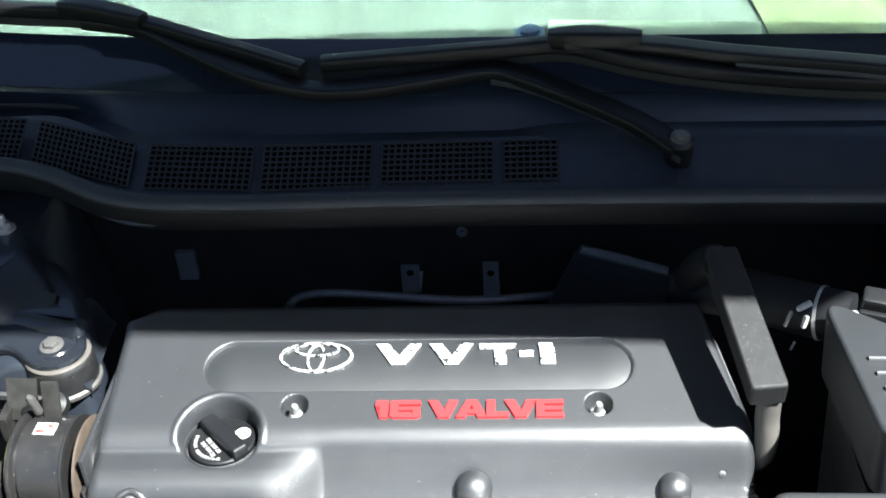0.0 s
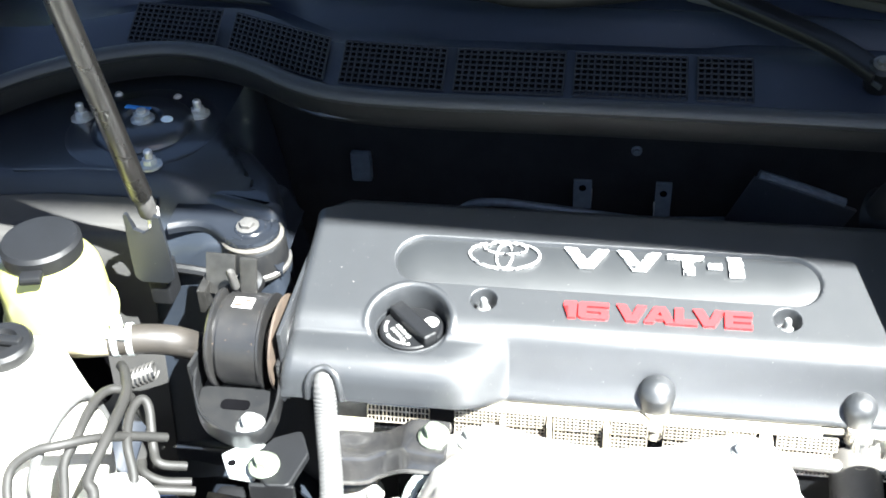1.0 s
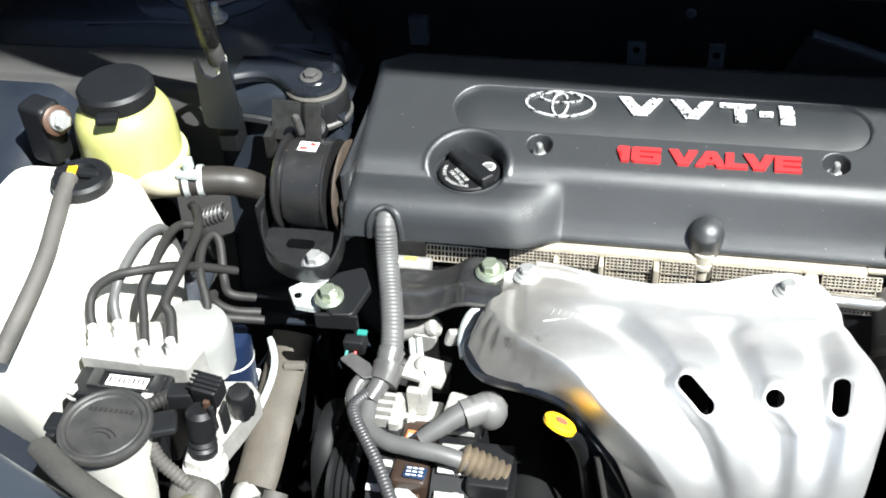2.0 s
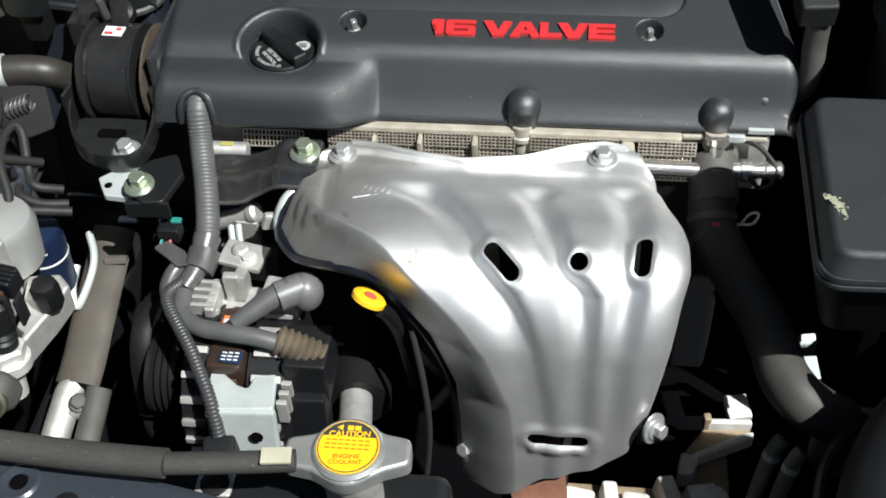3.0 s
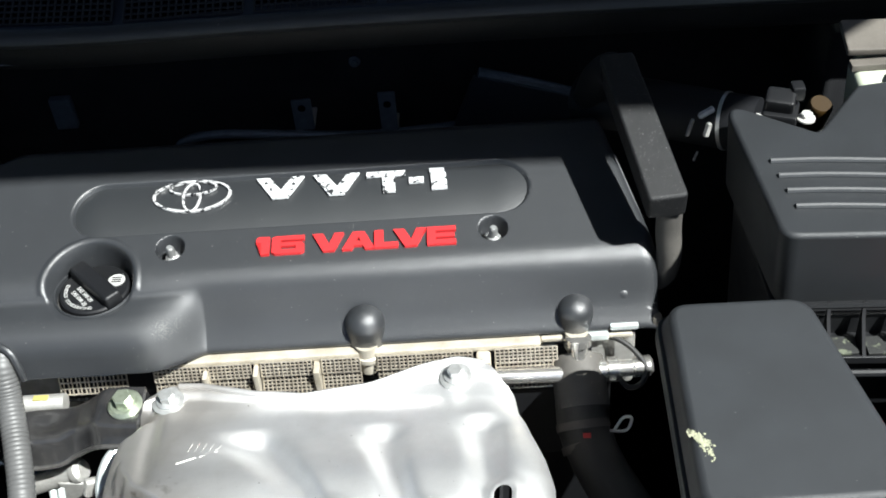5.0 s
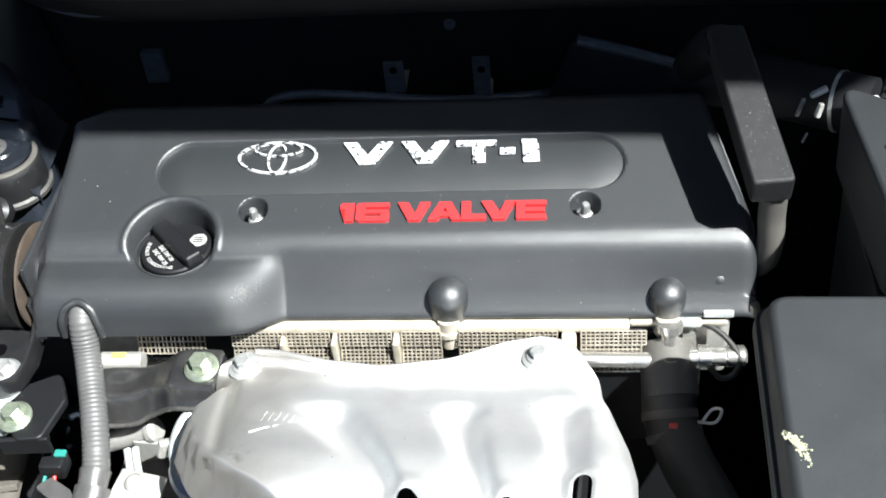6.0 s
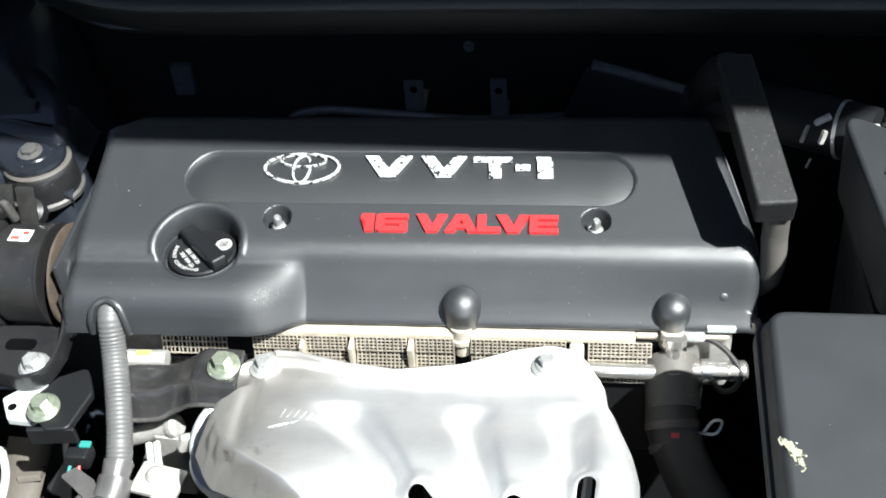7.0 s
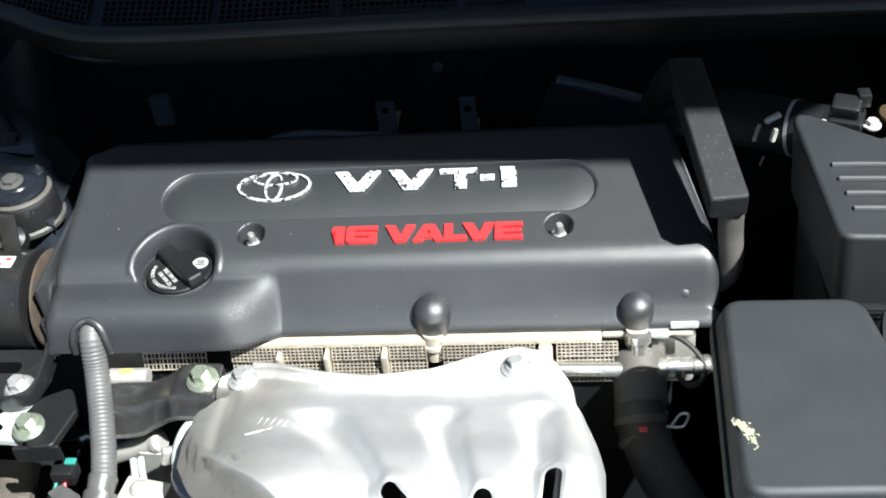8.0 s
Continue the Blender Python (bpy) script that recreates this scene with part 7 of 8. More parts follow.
part("hose", tube([(-0.448, 0.598, 0.806), (-0.430, 0.602, 0.806), (-0.408, 0.607, 0.804), (-0.392, 0.612, 0.798), (-0.380, 0.630, 0.775)], 0.0135, 18, 6), mat("smooth_hose_rubber", (0.030, 0.026, 0.022), (0.019, 0.017, 0.015), rough=0.45, spec=0.45, scale=40, grain=1400, bump=0.15, specks=0.15, speck=(0.10, 0.09, 0.08)), ph)
part("clamp_band", tube([(-0.446, 0.5985, 0.806), (-0.441, 0.600, 0.806)], 0.0148, 20, 1, smooth=False), GALV, ph)
part("clamp_band", tube([(-0.433, 0.6015, 0.806), (-0.428, 0.6028, 0.806)], 0.0148, 20, 1, smooth=False), GALV, ph)
part("clamp_ear", joined(box((-0.448, 0.588, 0.817), (-0.427, 0.598, 0.822), 0.001), box((-0.441, 0.592, 0.820), (-0.435, 0.604, 0.832), 0.001)), GALV, ph)

# ---- white washer/overflow bottle ----
tank = thing("overflow_bottle", "milky white moulded overflow bottle with a black cap", "bottle", (-0.50, 0.46, 0.68))


def tank_skin():
    bm = bmesh.new()
    levels = [(0.66, -0.015, 0.90), (0.72, -0.004, 0.97), (0.765, 0.0, 1.0), (0.785, 0.0, 0.985), (0.80, 0.0, 0.93), (0.82, 0.0, 0.88), (0.838, 0.0, 0.84), (0.850, 0.0, 0.78), (0.856, 0.0, 0.68)]
    outline = rounded([(-0.59, 0.37), (-0.497, 0.358), (-0.478, 0.405), (-0.450, 0.48), (-0.430, 0.53), (-0.446, 0.556), (-0.59, 0.556)], [0.03, 0.03, 0.02, 0.02, 0.022, 0.02, 0.03], 5)
    rings = []
    cx, cy = -0.53, 0.50
    for z, push, s in levels:
        rings.append([bm.verts.new((cx + (x - cx) * (s + push), cy + (y - cy) * (s ** (2.2 if y < cy else 0.6)), z + (0.006 * noise.noise((x * 30, y * 30, z * 30)) if z < 0.84 else 0.0))) for x, y in outline])
    for p, q in zip(rings, rings[1:]):
        for i in range(len(outline)):
            j = (i + 1) % len(outline)
            bm.faces.new((p[i], p[j], q[j], q[i]))
    bm.faces.new(rings[0][::-1])
    bm.faces.new(rings[-1])
    return bm


part("bottle", tank_skin(), WHITE, tank, angle=60)
tank_cap = part("cap", lathe([(0.024, 0), (0.0255, 0.002), (0.0255, 0.010), (0.023, 0.013), (0.014, 0.014), (0.012, 0.010), (0, 0.010)], (-0.497, 0.522, 0.856), (0, 0, 1), 32), BLACK, tank)
part("cap_bridge", box((-0.520, 0.518, 0.866), (-0.478, 0.528, 0.873), 0.003), BLACK, tank_cap)
part("yellow_tag", box((-0.5065, 0.5155, 0.873), (-0.4985, 0.5260, 0.8745), 0.0005, turn=(0, 0, 12)), YELLOW, tank_cap)
part("vent_tube", tube([(-0.503, 0.515, 0.870), (-0.500, 0.490, 0.866), (-0.497, 0.464, 0.858), (-0.494, 0.435, 0.850), (-0.498, 0.400, 0.835), (-0.51, 0.36, 0.81)], 0.0075, 12, 8), DUSTY, tank, "grey-black rubber vent tube")

# ---- brake control unit with its pipes ----
ab = thing("brake_control_unit", "cast alloy brake control unit with a black controller", "brake unit", (-0.42, 0.41, 0.66))
part("valve_block", prism(rounded([(-0.468, 0.398), (-0.374, 0.396), (-0.368, 0.420), (-0.400, 0.448), (-0.462, 0.438)], 0.004, 3), 0.70, 0.782, 0.002), ALLOY, ab)
part("motor", lathe([(0.030, 0), (0.034, 0.004), (0.034, 0.040), (0.030, 0.048), (0.016, 0.052), (0, 0.053)], (-0.396, 0.448, 0.728), (0.08, 0.05, 1), 32), mat("grey_motor_can", (0.30, 0.30, 0.29), (0.24, 0.24, 0.23), rough=0.5, metal=0.3, scale=30), ab, "smooth grey motor can")
part("controller", joined(box((-0.466, 0.366, 0.70), (-0.386, 0.397, 0.774), 0.004), box((-0.470, 0.352, 0.70), (-0.392, 0.370, 0.762), 0.005)), BLACK, ab, "black plastic controller")
part("label_frame", joined(box((-0.444, 0.3905, 0.7735), (-0.398, 0.3925, 0.7765), 0.0006), box((-0.444, 0.3735, 0.7735), (-0.398, 0.3755, 0.7765), 0.0006), box((-0.452, 0.3735, 0.7735), (-0.442, 0.3925, 0.7775), 0.001), box((-0.400, 0.3735, 0.7735), (-0.390, 0.3925, 0.7775), 0.001)), GLOSS, ab, "raised frame round the label")
unit_label = part("label", box((-0.438, 0.3775, 0.7742), (-0.404, 0.3885, 0.7752), 0.0002, turn=(0, 0, -1)), PAPER, ab)
part("label_bars", joined(*[box((-0.436 + 0.004 * i, 0.3800, 0.7754), (-0.4345 + 0.004 * i, 0.3860, 0.7757), 0) for i in range(8)]), INK, unit_label)
for x, y in ((-0.463, 0.372), (-0.400, 0.374)):
    part("screw", hexhead((x, y, 0.766), (0, -0.2, 1), 0.0052, 0.009, 1.3), STEEL, ab)
for x, y in ((-0.459, 0.416), (-0.440, 0.423), (-0.411, 0.404), (-0.390, 0.410)):
    part("union_nut", joined(hexhead((x, y, 0.781), (0, 0, 1), 0.0062, 0.010, 1.25), lathe([(0.004, 0.008), (0.004, 0.018), (0, 0.018)], (x, y, 0.781), sides=10)), STEEL, ab)
PIPES = [
    [(-0.459, 0.416, 0.788), (-0.465, 0.428, 0.802), (-0.464, 0.441, 0.814), (-0.450, 0.452, 0.822), (-0.432, 0.461, 0.822), (-0.413, 0.480, 0.812), (-0.399, 0.503, 0.792), (-0.378, 0.525, 0.770)],
    [(-0.440, 0.423, 0.788), (-0.449, 0.440, 0.802), (-0.448, 0.454, 0.815), (-0.447, 0.477, 0.820), (-0.445, 0.503, 0.820), (-0.439, 0.523, 0.815), (-0.437, 0.534, 0.795), (-0.437, 0.545, 0.75)],
    [(-0.411, 0.404, 0.788), (-0.421, 0.433, 0.800), (-0.428, 0.455, 0.810), (-0.426, 0.478, 0.815), (-0.428, 0.507, 0.815), (-0.426, 0.533, 0.810), (-0.415, 0.544, 0.800), (-0.405, 0.55, 0.76)],
    [(-0.390, 0.410, 0.788), (-0.399, 0.436, 0.800), (-0.406, 0.446, 0.805), (-0.405, 0.486, 0.810), (-0.411, 0.537, 0.805), (-0.426, 0.570, 0.797), (-0.439, 0.589, 0.786)],
    [(-0.388, 0.446, 0.765), (-0.385, 0.471, 0.775), (-0.397, 0.496, 0.790), (-0.404, 0.523, 0.795), (-0.402, 0.542, 0.795), (-0.394, 0.538, 0.790), (-0.385, 0.513, 0.770), (-0.376, 0.501, 0.765), (-0.358, 0.509, 0.755)],
    [(-0.414, 0.485, 0.758), (-0.400, 0.478, 0.760), (-0.382, 0.477, 0.760), (-0.344, 0.488, 0.750)],
    [(-0.394, 0.505, 0.760), (-0.388, 0.494, 0.760), (-0.372, 0.491, 0.755), (-0.350, 0.497, 0.750)]]
for k, line in enumerate(PIPES):
    p = thing("brake_pipe", "black sleeved brake pipe looping from the control unit", "pipe", line[0], "brake pipes of the control unit")
    part("sleeve", tube(line, 0.0046 if k in (3,) else 0.0040, 12, 8), RUBBER if k != 1 else LOOM, p)
sp = thing("spring_sleeve", "coiled wire sleeve on a brake pipe", "spring", (-0.42, 0.588, 0.77))
part("coil", tube([(-0.432 + 0.0030 * (i / 8), 0.578 + 0.0024 * (i / 8) + 0.0085 * math.cos(i * math.pi / 4), 0.778 + 0.0085 * math.sin(i * math.pi / 4)) for i in range(56)], 0.0012, 6, 2), DULLSTEEL, sp)
part("core", tube([(-0.432, 0.578, 0.778), (-0.414, 0.593, 0.778)], 0.0075, 10, 2), BLACK, sp)
bl = thing("blue_canister", "dark blue canister with a pale band below the pipes", "canister", (-0.40, 0.50, 0.66))
part("can", lathe([(0.019, 0), (0.0205, 0.004), (0.0205, 0.064), (0.018, 0.070), (0, 0.070)], (-0.386, 0.489, 0.658), (0.05, 0, 1), 28), mat("deep_blue_paint", (0.007, 0.015, 0.042), (0.005, 0.011, 0.03), rough=0.4), bl)
for h in (0.697, 0.712):
    part("band", lathe([(0.0206, 0), (0.0209, 0.0005), (0.0209, 0.0020), (0.0206, 0.0025)], (-0.384, 0.489, h), (0.05, 0, 1), 28, caps=False), PAPER, bl)

# alloy pressure bracket with plug and switch
pr = thing("pressure_switch_bracket", "pale alloy bracket with a pressure switch and a black plug", "bracket", (-0.345, 0.38, 0.66))
part("casting", prism(rounded([(-0.374, 0.436), (-0.345, 0.440), (-0.333, 0.428), (-0.339, 0.398), (-0.350, 0.362), (-0.364, 0.358), (-0.362, 0.39)], 0.004, 3), 0.700, 0.726, 0.003, 3, 0.04), ALLOY, pr)
part("plug", lathe([(0.0110, -0.014), (0.0115, 0.000), (0.0115, 0.008), (0.0095, 0.012), (0.006, 0.013), (0, 0.013)], (-0.339, 0.404, 0.742), (0.05, -0.1, 1), 8), BLACK, pr)
part("switch_nut", hexhead((-0.346, 0.336, 0.735), (0.05, 0.15, 1), 0.0155, 0.020, 1.12, 0.3), STEEL, pr)
part("switch_thread", lathe([(0.0098, -0.03), (0.0098, 0), (0, 0)], (-0.346, 0.336, 0.737), (0.05, 0.15, 1), 18), STEEL, pr)
part("switch_body", lathe([(0.0110, 0), (0.0110, 0.006), (0.0088, 0.008), (0.0108, 0.011), (0.0088, 0.014), (0.0108, 0.017), (0.0112, 0.028), (0.0112, 0.038), (0.008, 0.042), (0, 0.042)], (-0.345, 0.339, 0.755), (0.05, 0.2, 1), 20), BLACK, pr)
part("connector", joined(box((-0.353, 0.356, 0.787), (-0.331, 0.374, 0.807), 0.003, turn=(8, 4, -8)), box((-0.375, 0.356, 0.780), (-0.355, 0.372, 0.796), 0.003, turn=(0, 0, 10))), BLACK, pr)
for k in range(4):
    part("connector_rib", box((-0.3545, 0.3575 + 0.0042 * k, 0.8062), (-0.3305, 0.3592 + 0.0042 * k, 0.8092), 0.0006, turn=(8, 4, -8)), BLACK, pr)
part("latch_frame", joined(box((-0.3335, 0.3420, 0.778), (-0.3300, 0.3460, 0.803), 0.001), box((-0.3275, 0.3440, 0.772), (-0.3245, 0.3560, 0.798), 0.001)), GLOSS, pr, "glossy latch of the plug")
part("rust_mark", box((-0.3405, 0.3480, 0.790), (-0.3355, 0.3520, 0.802), 0.001), COPPER, pr)
part("corrugated_lead", tube([(-0.372, 0.364, 0.788), (-0.383, 0.352, 0.790), (-0.390, 0.340, 0.790)], 0.006, 12, 6, rib=0.001, pitch=0.004), RUBBER, pr)

# ---- washer filler ----
wf = thing("washer_filler", "round black washer filler cap on a milky neck", "washer cap", (-0.397, 0.305, 0.70))
WC = Vector((-0.3985, 0.3090, 0.808))
part("neck", lathe([(0.018, -0.10), (0.024, -0.06), (0.030, -0.02), (0.031, -0.004), (0.027, 0.0), (0, 0.0)], WC, (0, 0, 1), 32), CLOUDY, wf)
filler = part("cap", lathe([(0.0335, -0.0015), (0.0350, 0.0005), (0.0352, 0.0035), (0.0340, 0.0058), (0.0318, 0.0062), (0.0305, 0.0048), (0.0285, 0.0046), (0.0275, 0.0056), (0.0260, 0.0044), (0, 0.0044)], WC, (0.0, -0.02, 1), 48), mat("dusty_cap_plastic", (0.034, 0.033, 0.031), (0.014, 0.014, 0.014), rough=0.55, scale=45, grain=700, bump=0.4, specks=0.4, speck=(0.12, 0.11, 0.10)), wf)
part("cap_ear", joined(box(WC + Vector((-0.047, -0.008, -0.003)), WC + Vector((-0.030, 0.010, 0.003)), 0.004), box(WC + Vector((-0.044, -0.012, -0.010)), WC + Vector((-0.036, -0.006, 0.0)), 0.002)), BLACK, filler)
part("cap_tab", box(WC + Vector((0.028, 0.0, -0.004)), WC + Vector((0.050, 0.022, 0.003)), 0.004, turn=(0, 0, 20)), BLACK, filler)
part("cap_bars", joined(*[box(WC + Vector((-0.018 + 0.004 * i, 0.012, 0.0046)), WC + Vector((-0.0155 + 0.004 * i, 0.0155, 0.0052)), 0) for i in range(9)],
     *[tube([WC + Vector((0.013 * k * math.cos(a), -0.016 + 0.012 * k * math.sin(a), 0.0048)) for a in (math.radians(150 - 12 * i) for i in range(11))], 0.0006, 6, 2) for k in (0.8, 1.1)]), RUBBER, filler, "moulded washer symbol")
part("corrugated_pipe", tube([(-0.374, 0.318, 0.790), (-0.364, 0.309, 0.780), (-0.350, 0.303, 0.771), (-0.338, 0.298, 0.765)], 0.0058, 12, 8, rib=0.0009, pitch=0.0036), DUSTY, wf)
lp = thing("headlamp_socket", "dusty rubber boot with a bulb holder behind the headlamp", "socket", (-0.336, 0.295, 0.73))
part("boot", box((-0.356, 0.288, 0.735), (-0.322, 0.314, 0.768), 0.010, 3, turn=(20, 0, -10)), DUSTY, lp)
part("holder", lathe([(0.0115, 0), (0.0125, 0.003), (0.0125, 0.007), (0.010, 0.009), (0.008, 0.006), (0, 0.006)], (-0.336, 0.291, 0.752), (0.1, -0.85, 0.5), 20), mat("olive_plastic", (0.05, 0.048, 0.028), rough=0.6), lp)
part("white_pin", tube([(-0.345, 0.288, 0.742), (-0.352, 0.284, 0.730), (-0.358, 0.282, 0.712)], 0.0062, 12, 5), WHITE, lp)

# front chassis rail, dusty hose and bolt beside it
rl = thing("dusty_hose_rail", "brown dusty flat duct beside the radiator", "duct", (-0.365, 0.45, 0.58))
part("duct", tube([(-0.352, 0.560, 0.660), (-0.3533, 0.542, 0.650), (-0.3535, 0.4766, 0.628), (-0.3545, 0.440, 0.612), (-0.356, 0.4182, 0.604)], 0.0205, 14, 6, flat=0.5), mat("brown_dusty_rubber", (0.072, 0.062, 0.049), (0.042, 0.036, 0.029), rough=0.7, scale=28, grain=500, bump=0.4, specks=0.35, speck=(0.17, 0.12, 0.07)), rl)
part("flap", box((-0.352, 0.52, 0.650), (-0.332, 0.538, 0.656), 0.001, turn=(-20, 0, 10)), TAN, rl)
part("wire_hook", tube([(-0.367, 0.540, 0.672), (-0.358, 0.520, 0.664), (-0.358, 0.500, 0.654), (-0.366, 0.478, 0.640), (-0.372, 0.49, 0.650), (-0.372, 0.51, 0.66)], 0.0035, 10, 8), GALV, rl)
ps2 = thing("radiator_pipe", "pale alloy pipe end with a bolt", "pipe", (-0.345, 0.36, 0.58))
part("pipe", tube([(-0.3585, 0.4200, 0.602), (-0.3623, 0.4120, 0.600), (-0.3630, 0.3957, 0.596), (-0.3646, 0.3700, 0.588)], 0.0125, 16, 4), ALLOY, ps2)
part("bolt", hexhead((-0.3465, 0.3972, 0.606), (0.2, -0.3, 1), 0.0070, 0.008, 1.3), DULLSTEEL, ps2)
part("bolt_lug", box((-0.356, 0.388, 0.594), (-0.338, 0.406, 0.605), 0.003), ALLOY, ps2)
part("sleeve", tube([(-0.332, 0.412, 0.610), (-0.334, 0.39, 0.598), (-0.338, 0.36, 0.58)], 0.011, 14, 5), DUSTY, ps2)

# ---- radiator support, seal and cap ----
sup = thing("radiator_support", "dusty navy radiator support beam with drilled dimples", "beam", (0.0, 0.12, 0.60))
BEAM = [(-0.50, 0.270), (-0.42, 0.232), (-0.36, 0.205), (-0.31, 0.190), (-0.26, 0.176), (-0.19, 0.1695), (-0.14, 0.161), (-0.08, 0.146), (0.0, 0.135), (0.2, 0.13), (0.45, 0.15), (0.6, 0.19)]


def beam_skin():
    rows = []
    line = spline([(x, y, 0) for x, y in BEAM], 5)
    for d, h in ((0.030, -0.06), (0.028, -0.004), (0.022, 0.0), (0.0, 0.001), (-0.022, 0.0), (-0.038, -0.003), (-0.046, -0.012), (-0.050, -0.05)):
        rows.append([(p.x, p.y + d, 0.818 + h - 0.02 * smooth_step(-0.30, -0.5, p.x)) for p in line])
    return sheet(rows, 0.002)


part("beam", beam_skin(), APRON, sup, angle=50)
for x, y, r in ((-0.307, 0.195, 0.0055), (-0.256, 0.185, 0.0055)):
    part("hole_rim", lathe([(r + 0.008, 0.0), (r + 0.006, 0.0016), (r + 0.001, 0.0006), (r, -0.001), (r, -0.004)], (x, y, 0.8192), sides=28, caps=False), APRON, sup)
    part("hole", lathe([(r, 0), (r, 0.0004), (0, 0.0004)], (x, y, 0.8192), sides=24), VOID, sup)
part("dimple", lathe([(0.022, 0), (0.0215, 0.0014), (0.0195, 0.0016), (0.019, 0.0004), (0, 0.0003)], (-0.338, 0.196, 0.8185), sides=36), APRON, sup)
part("front_face", box((-0.45, 0.10, 0.45), (0.6, 0.125, 0.80), 0.005), NAVY, sup)
part("beam_screw", hexhead((-0.222, 0.172, 0.8195), (0, 0, 1), 0.005, 0.004, 1.6), BLACK, sup)

ls = [(-0.43, 0.275, 0.824), (-0.39, 0.247, 0.832), (-0.34, 0.222, 0.835), (-0.30, 0.207, 0.835), (-0.277, 0.2005, 0.835)]
ls2 = [(-0.277, 0.2005, 0.835), (-0.22, 0.1965, 0.835), (-0.164, 0.195, 0.835)]
ls3 = [(-0.164, 0.195, 0.835), (-0.12, 0.2, 0.834), (-0.088, 0.2045, 0.833)]
STRIP = mat("dusty_seal_strip", (0.052, 0.050, 0.045), (0.028, 0.027, 0.025), rough=0.65, spec=0.3, scale=22, grain=600, bump=0.5, specks=0.5, speck=(0.13, 0.12, 0.10), stretch=(0.4, 1, 1))
strip = thing("front_seal", "grey rubber seal strip along the radiator support", "seal strip", (-0.26, 0.215, 0.82))
part("strip", tube(ls, 0.0090, 14, 8, flat=0.85), STRIP, strip)
part("strip", tube(ls2, 0.0096, 14, 8, flat=0.85), STRIP, strip)
part("strip", tube(ls3, 0.0072, 14, 8, flat=0.85), STRIP, strip)
part("end_tag", box((-0.107, 0.196, 0.8400), (-0.089, 0.207, 0.8425), 0.0005, turn=(0, 0, 6)), mat("cream_label", (0.42, 0.40, 0.30), rough=0.6), strip)
part("clip", lathe([(0.006, 0), (0.006, 0.004), (0.003, 0.006), (0, 0.006)], (-0.338, 0.2135, 0.834), (0, -0.5, 1), 12), DUSTY, strip)

OCHRE = mat("ochre_ink", (0.45, 0.14, 0.01), rough=0.5)
rad = thing("coolant_filler_cap", "zinc radiator cap with a yellow caution label", "radiator cap", (-0.0595, 0.2195, 0.79))
RC = Vector((-0.0595, 0.2195, 0.822))
wing_out = rounded([(-0.039, -0.010), (-0.022, -0.014), (0.0, -0.027), (0.022, -0.014), (0.038, -0.009), (0.038, 0.009), (0.022, 0.013), (0.0, 0.024), (-0.022, 0.013), (-0.039, 0.010)], [0.006, 0.01, 0.02, 0.01, 0.006, 0.006, 0.01, 0.02, 0.01, 0.006], 4)
body_ = prism(wing_out, -0.008, 0.0035, 0.003, 3)
body_.transform(Matrix.Translation(RC) @ pose(0, 0, 0, 0, 0, 4))
part("body", joined(body_, lathe([(0.0225, -0.004), (0.0225, 0.004), (0.0205, 0.0062), (0, 0.0064)], RC, sides=40)), mat("dull_zinc", (0.36, 0.36, 0.345), (0.26, 0.26, 0.25), rough=0.42, metal=0.6, scale=70, grain=900, bump=0.3, specks=0.3, speck=(0.1, 0.08, 0.06)), rad, "dull zinc cap with two ears")
disc_label = part("label", lathe([(0.0192, 0.0), (0.0192, 0.0006), (0, 0.0006)], RC + Vector((0, 0, 0.0064)), sides=40), YELLOW, rad, "round yellow caution label")
part("label_ring", lathe([(0.0184, 0), (0.0184, 0.0004), (0.0178, 0.0004), (0.0178, 0)], RC + Vector((0, 0, 0.0070)), sides=40, caps=False), INK, disc_label)


def label_block():
    bm = bmesh.new()
    pts = [Vector((0.0178 * math.cos(a), 0.0178 * math.sin(a), 0.0073)) for a in (math.radians(24 + 132 * i / 20) for i in range(21))]
    bm.faces.new([bm.verts.new(RC + p) for p in pts])
    return bm


part("black_band", label_block(), INK, disc_label)
part("caution_word", flat_text("CAUTION", 0.0056, RC + Vector((0, 0.0088, 0.0075)), 3, 1.0, 0.0001), YELLOW, disc_label, "word CAUTION in yellow on black")
part("warning_triangle", joined(lathe([(0.0024, 0), (0.0024, 0.0003), (0, 0.0003)], RC + Vector((-0.006, 0.0133, 0.0075)), sides=3), box(RC + Vector((-0.002, 0.0118, 0.0075)), RC + Vector((0.0018, 0.0150, 0.0077)), 0), box(RC + Vector((0.0026, 0.0118, 0.0075)), RC + Vector((0.0062, 0.0150, 0.0077)), 0)), YELLOW, rad)
part("lower_words", joined(flat_text("ENGINE", 0.0042, RC + Vector((0, -0.0072, 0.0073)), 3, 1.1), flat_text("COOLANT", 0.0042, RC + Vector((0, -0.0112, 0.0073)), 3, 1.0)), OCHRE, disc_label, "words ENGINE COOLANT")
part("unread_lines", joined(*[box(RC + Vector((-0.014 + 0.004 * i, 0.0042 - 0.0030 * j, 0.0071)), RC + Vector((-0.0112 + 0.004 * i, 0.0050 - 0.0030 * j, 0.0074)), 0) for i in range(7) for j in range(3)]), OCHRE, disc_label)
part("neck", lathe([(0.018, -0.05), (0.018, -0.02), (0.021, -0.016), (0.021, -0.010), (0, -0.010)], RC, sides=28), ALLOY, rad)
rd = thing("radiator", "black radiator top tank below the cap", "radiator", (0.05, 0.215, 0.42))
part("top_tank", joined(box((-0.40, 0.195, 0.735), (0.0, 0.245, 0.772), 0.010, 3), box((0.0, 0.175, 0.680), (0.42, 0.225, 0.715), 0.010, 3)), BLACK, rd)
part("core", box((-0.40, 0.20, 0.42), (0.42, 0.235, 0.735), 0.003), BLACK, rd)
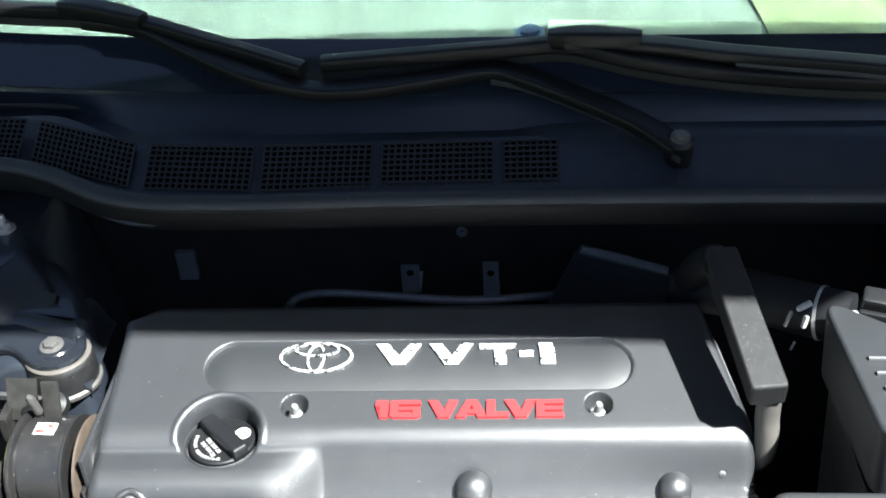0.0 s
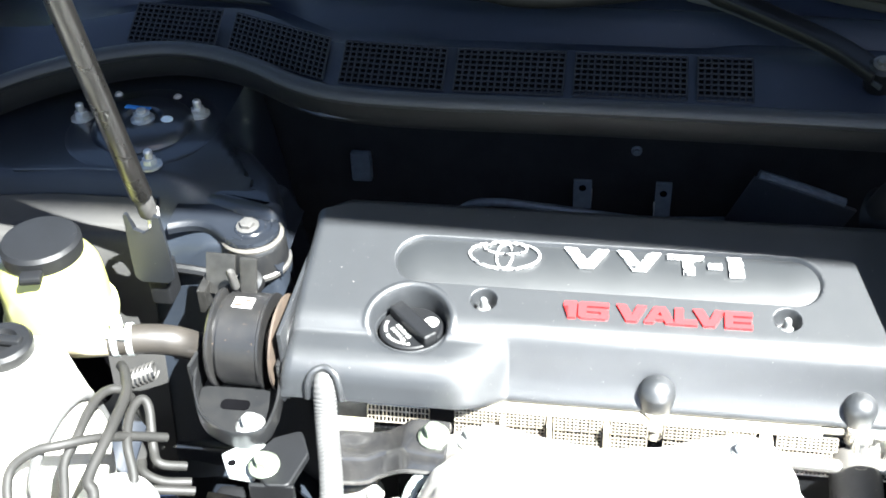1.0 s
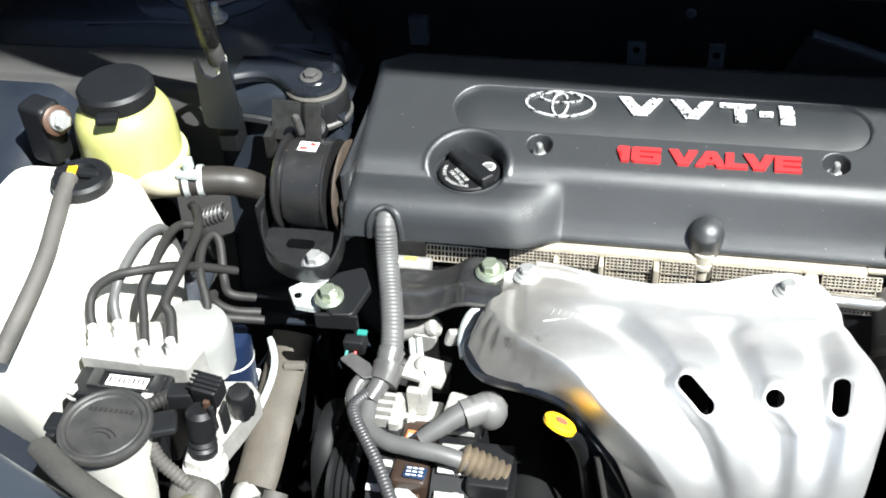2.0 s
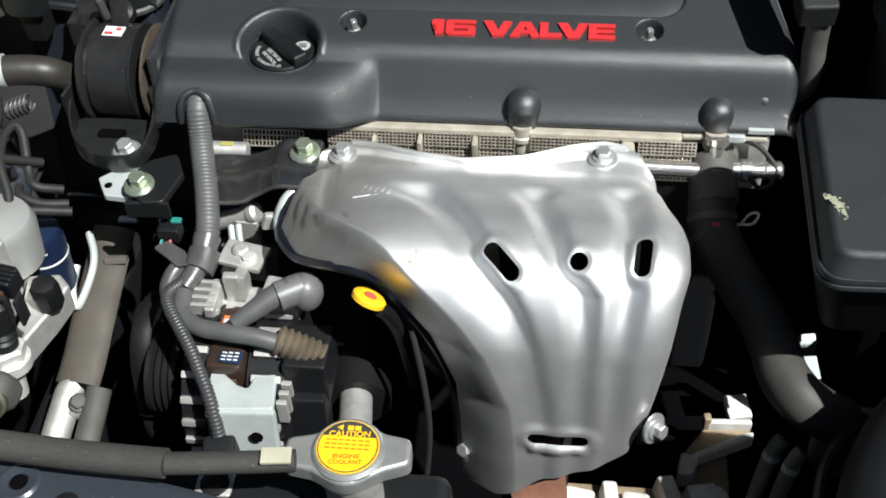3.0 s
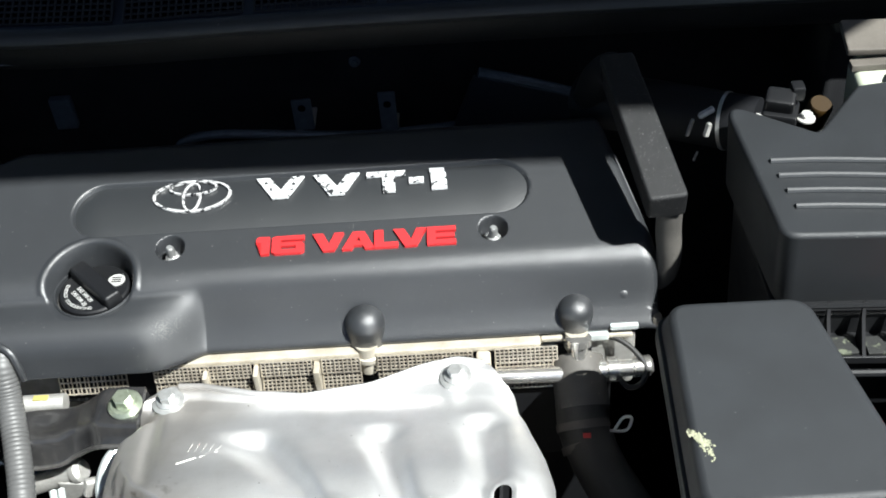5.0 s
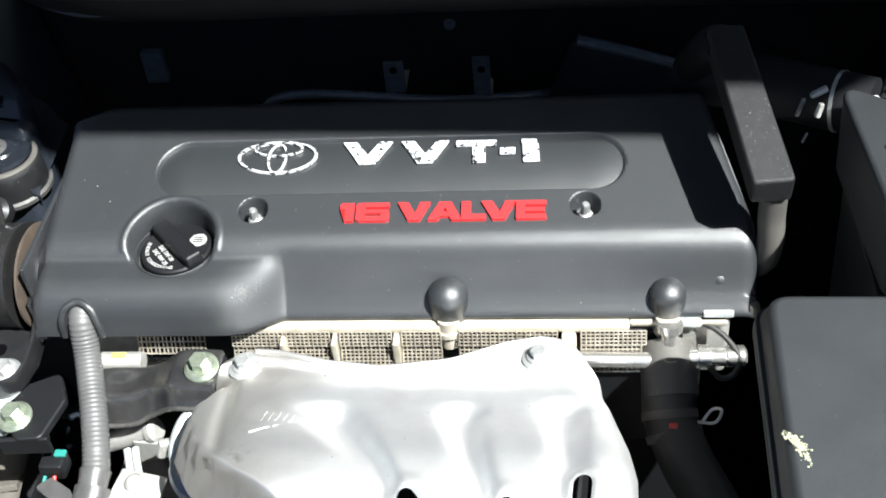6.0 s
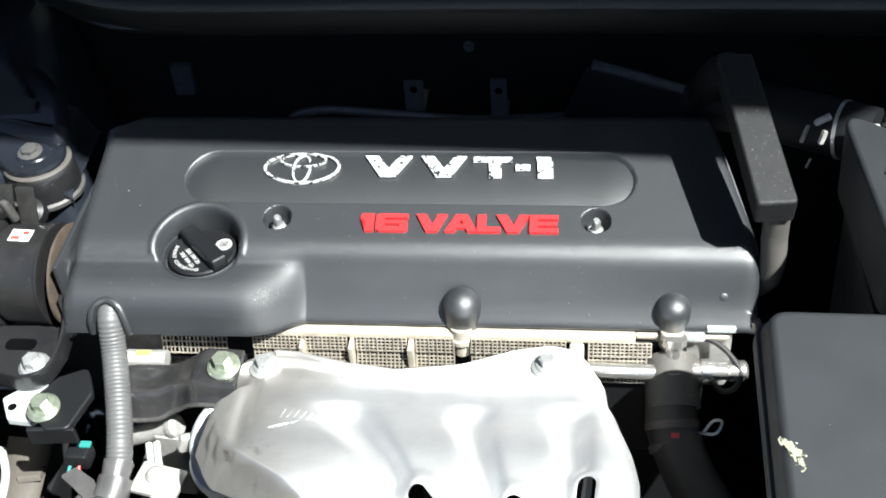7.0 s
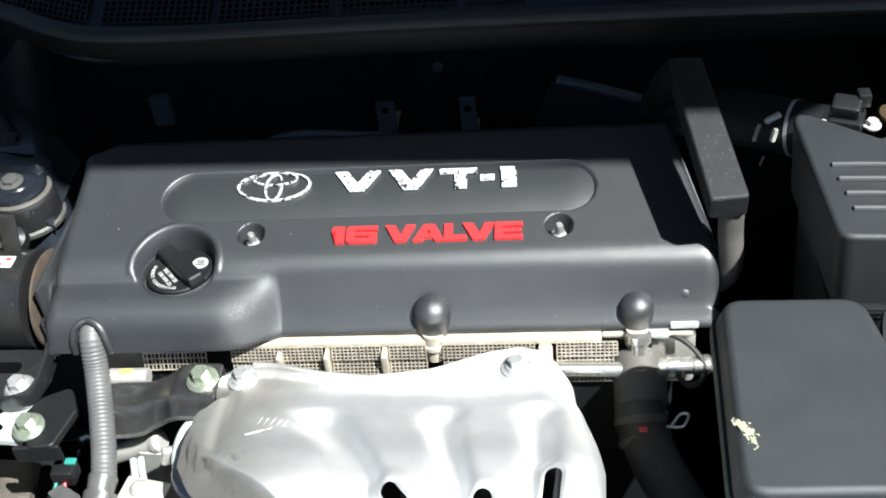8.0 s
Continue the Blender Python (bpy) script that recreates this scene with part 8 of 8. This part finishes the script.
rb = thing("radiator_bracket", "pale alloy bracket with a bolt at the radiator", "bracket", (-0.15, 0.22, 0.745))
part("plate", joined(box((-0.165, 0.213, 0.765), (-0.140, 0.240, 0.774), 0.003), box((-0.152, 0.236, 0.745), (-0.125, 0.255, 0.751), 0.003)), ALLOY, rb)
part("bolt", hexhead((-0.152, 0.222, 0.7735), (0, 0, 1), 0.006, 0.006, 1.6), BLACK, rb)
# rubber darkened in colour for the shadow the top hose lies in
SHADERUBBER = mat("shade_black_rubber", (0.0055, 0.0055, 0.0058), (0.004, 0.004, 0.0042), rough=0.6, spec=0.2)
oh = thing("radiator_hose", "black top radiator hose with a pale pipe end", "hose", (-0.10, 0.40, 0.58))
part("hose", tube([(-0.105, 0.50, 0.60), (-0.108, 0.45, 0.615), (-0.104, 0.41, 0.615)], 0.030, 24, 6), SHADERUBBER, oh)
part("pipe_end", tube([(-0.104, 0.412, 0.622), (-0.100, 0.385, 0.625), (-0.095, 0.350, 0.63)], 0.0140, 20, 4), ALLOY, oh)

# pale headlamp edge in the front corner
hl = thing("headlamp", "pale clear headlamp edge at the car's corner", "headlamp", (-0.46, 0.15, 0.70))
part("lens", prism(rounded([(-0.62, 0.10), (-0.372, 0.085), (-0.372, 0.165), (-0.42, 0.200), (-0.60, 0.25)], 0.02, 5), 0.68, 0.792, 0.01, 3, 0.06), SILVERTRIM, hl)

# ---- things on the bulkhead ----
ZINC = mat("blue_zinc", (0.115, 0.140, 0.168), (0.08, 0.098, 0.118), rough=0.4, metal=0.2, scale=120, grain=900, bump=0.2)


def tab(x, y, z, w, h, label):
    b = thing("bulkhead_tab", label, "bracket", (x, y, z - h / 2), "metal tabs on the bulkhead")
    part("plate", prism(rounded([(x - w / 2, y - 0.002), (x + w / 2, y - 0.002), (x + w / 2, y + 0.002), (x - w / 2, y + 0.002)], 0.001, 2), z - h / 2, z + h / 2, 0.0006), ZINC, b)
    part("root", box((x - w / 2, y, z - h / 2), (x + w / 2, 0.986, z - h / 2 + 0.003), 0.0006), STEEL, b)
    part("hole", lathe([(0.004, 0), (0.004, 0.0005), (0, 0.0005)], (x, y - 0.0022, z + h * 0.25), (0, -1, 0), 12), VOID, b)


tab(-0.056, 0.952, 0.744, 0.020, 0.036, "zinc tab holding a pipe on the bulkhead")
tab(0.031, 0.952, 0.738, 0.017, 0.052, "zinc tab with a hole on the bulkhead")
single("bulkhead_plate", box((-0.320, 0.974, 0.729), (-0.297, 0.9845, 0.766), 0.002), ZINC, "small blue-grey plate on the bulkhead", "plate")
single("bulkhead_pipe", tube([(-0.20, 0.95, 0.70), (-0.183, 0.948, 0.722), (-0.150, 0.945, 0.731), (-0.10, 0.942, 0.730), (-0.02, 0.942, 0.722), (0.03, 0.95, 0.715), (0.10, 0.97, 0.705)], 0.0048, 12, 8), ZINC, "dull metal pipe along the bulkhead", "pipe")
single("bulkhead_bolt", hexhead((0.0, 0.985, 0.782), (0, -1, 0), 0.0040, 0.006), ZINC, "zinc bolt head on the bulkhead", "bolt")
hs = thing("bulkhead_shield", "dark sheet metal shield with a rolled edge", "heat shield", (0.16, 0.96, 0.66))
part("sheet", box((0.098, 0.940, 0.655), (0.212, 0.944, 0.782), 0.002, turn=(14, 18, 0)), APRON, hs)
part("rolled_edge", tube([(0.125, 0.930, 0.795), (0.17, 0.930, 0.781), (0.215, 0.930, 0.765)], 0.0055, 10, 4), ZINC, hs)
im = thing("intake_manifold", "black plastic intake manifold in the shade behind the head", "manifold", (0.0, 0.85, 0.45))
part("plenum", box((-0.22, 0.80, 0.60), (0.20, 0.90, 0.70), 0.03, 4), BLACK, im)

# ---- garden seen past the wing ----
def shrub(x, y, r, h, seed_):
    rng = random.Random(seed_)
    s = thing("shrub", "sunlit leafy green shrub on the lawn", "shrub", (x, y, 0), "shrubs on the lawn")
    part("stems", joined(*[tube([(x, y, 0), (x + r * 0.3 * math.cos(a), y + r * 0.3 * math.sin(a), h * 0.4), (x + r * 0.6 * math.cos(a), y + r * 0.6 * math.sin(a), h * 0.8)], 0.03, 6, 3, taper=lambda t: 1 - 0.7 * t) for a in (i * 1.25 for i in range(5))]), BARK, s)
    bm = bmesh.new()
    for _ in range(1500):
        a, b, q = rng.uniform(0, 6.283), rng.uniform(-0.6, 1.5), rng.uniform(0.5, 1.0) * rng.uniform(0.8, 1.1)
        c = Vector((x + r * q * math.cos(a) * math.cos(b), y + r * q * math.sin(a) * math.cos(b), h * 0.55 + h * 0.45 * q * math.sin(b)))
        n_ = Vector((rng.uniform(-1, 1), rng.uniform(-1, 1), rng.uniform(0.2, 1))).normalized()
        u, v = frame_of(n_)
        w = rng.uniform(0.035, 0.07)
        vs = [bm.verts.new(c + u * w), bm.verts.new(c + v * w * 0.5 + n_ * 0.01), bm.verts.new(c - u * w), bm.verts.new(c - v * w * 0.5 + n_ * 0.01)]
        bm.faces.new(vs)
    part("leaves", bm, LEAF, s)


for k, (x, y, r, h) in enumerate(((-5.5, 5.0, 1.4, 2.2), (-7.5, 2.0, 1.6, 2.4), (-4.5, 9.5, 1.5, 2.6), (5.5, 9.0, 1.7, 3.0), (8.0, 4.0, 1.6, 2.5))):
    shrub(x, y, r, h, k)
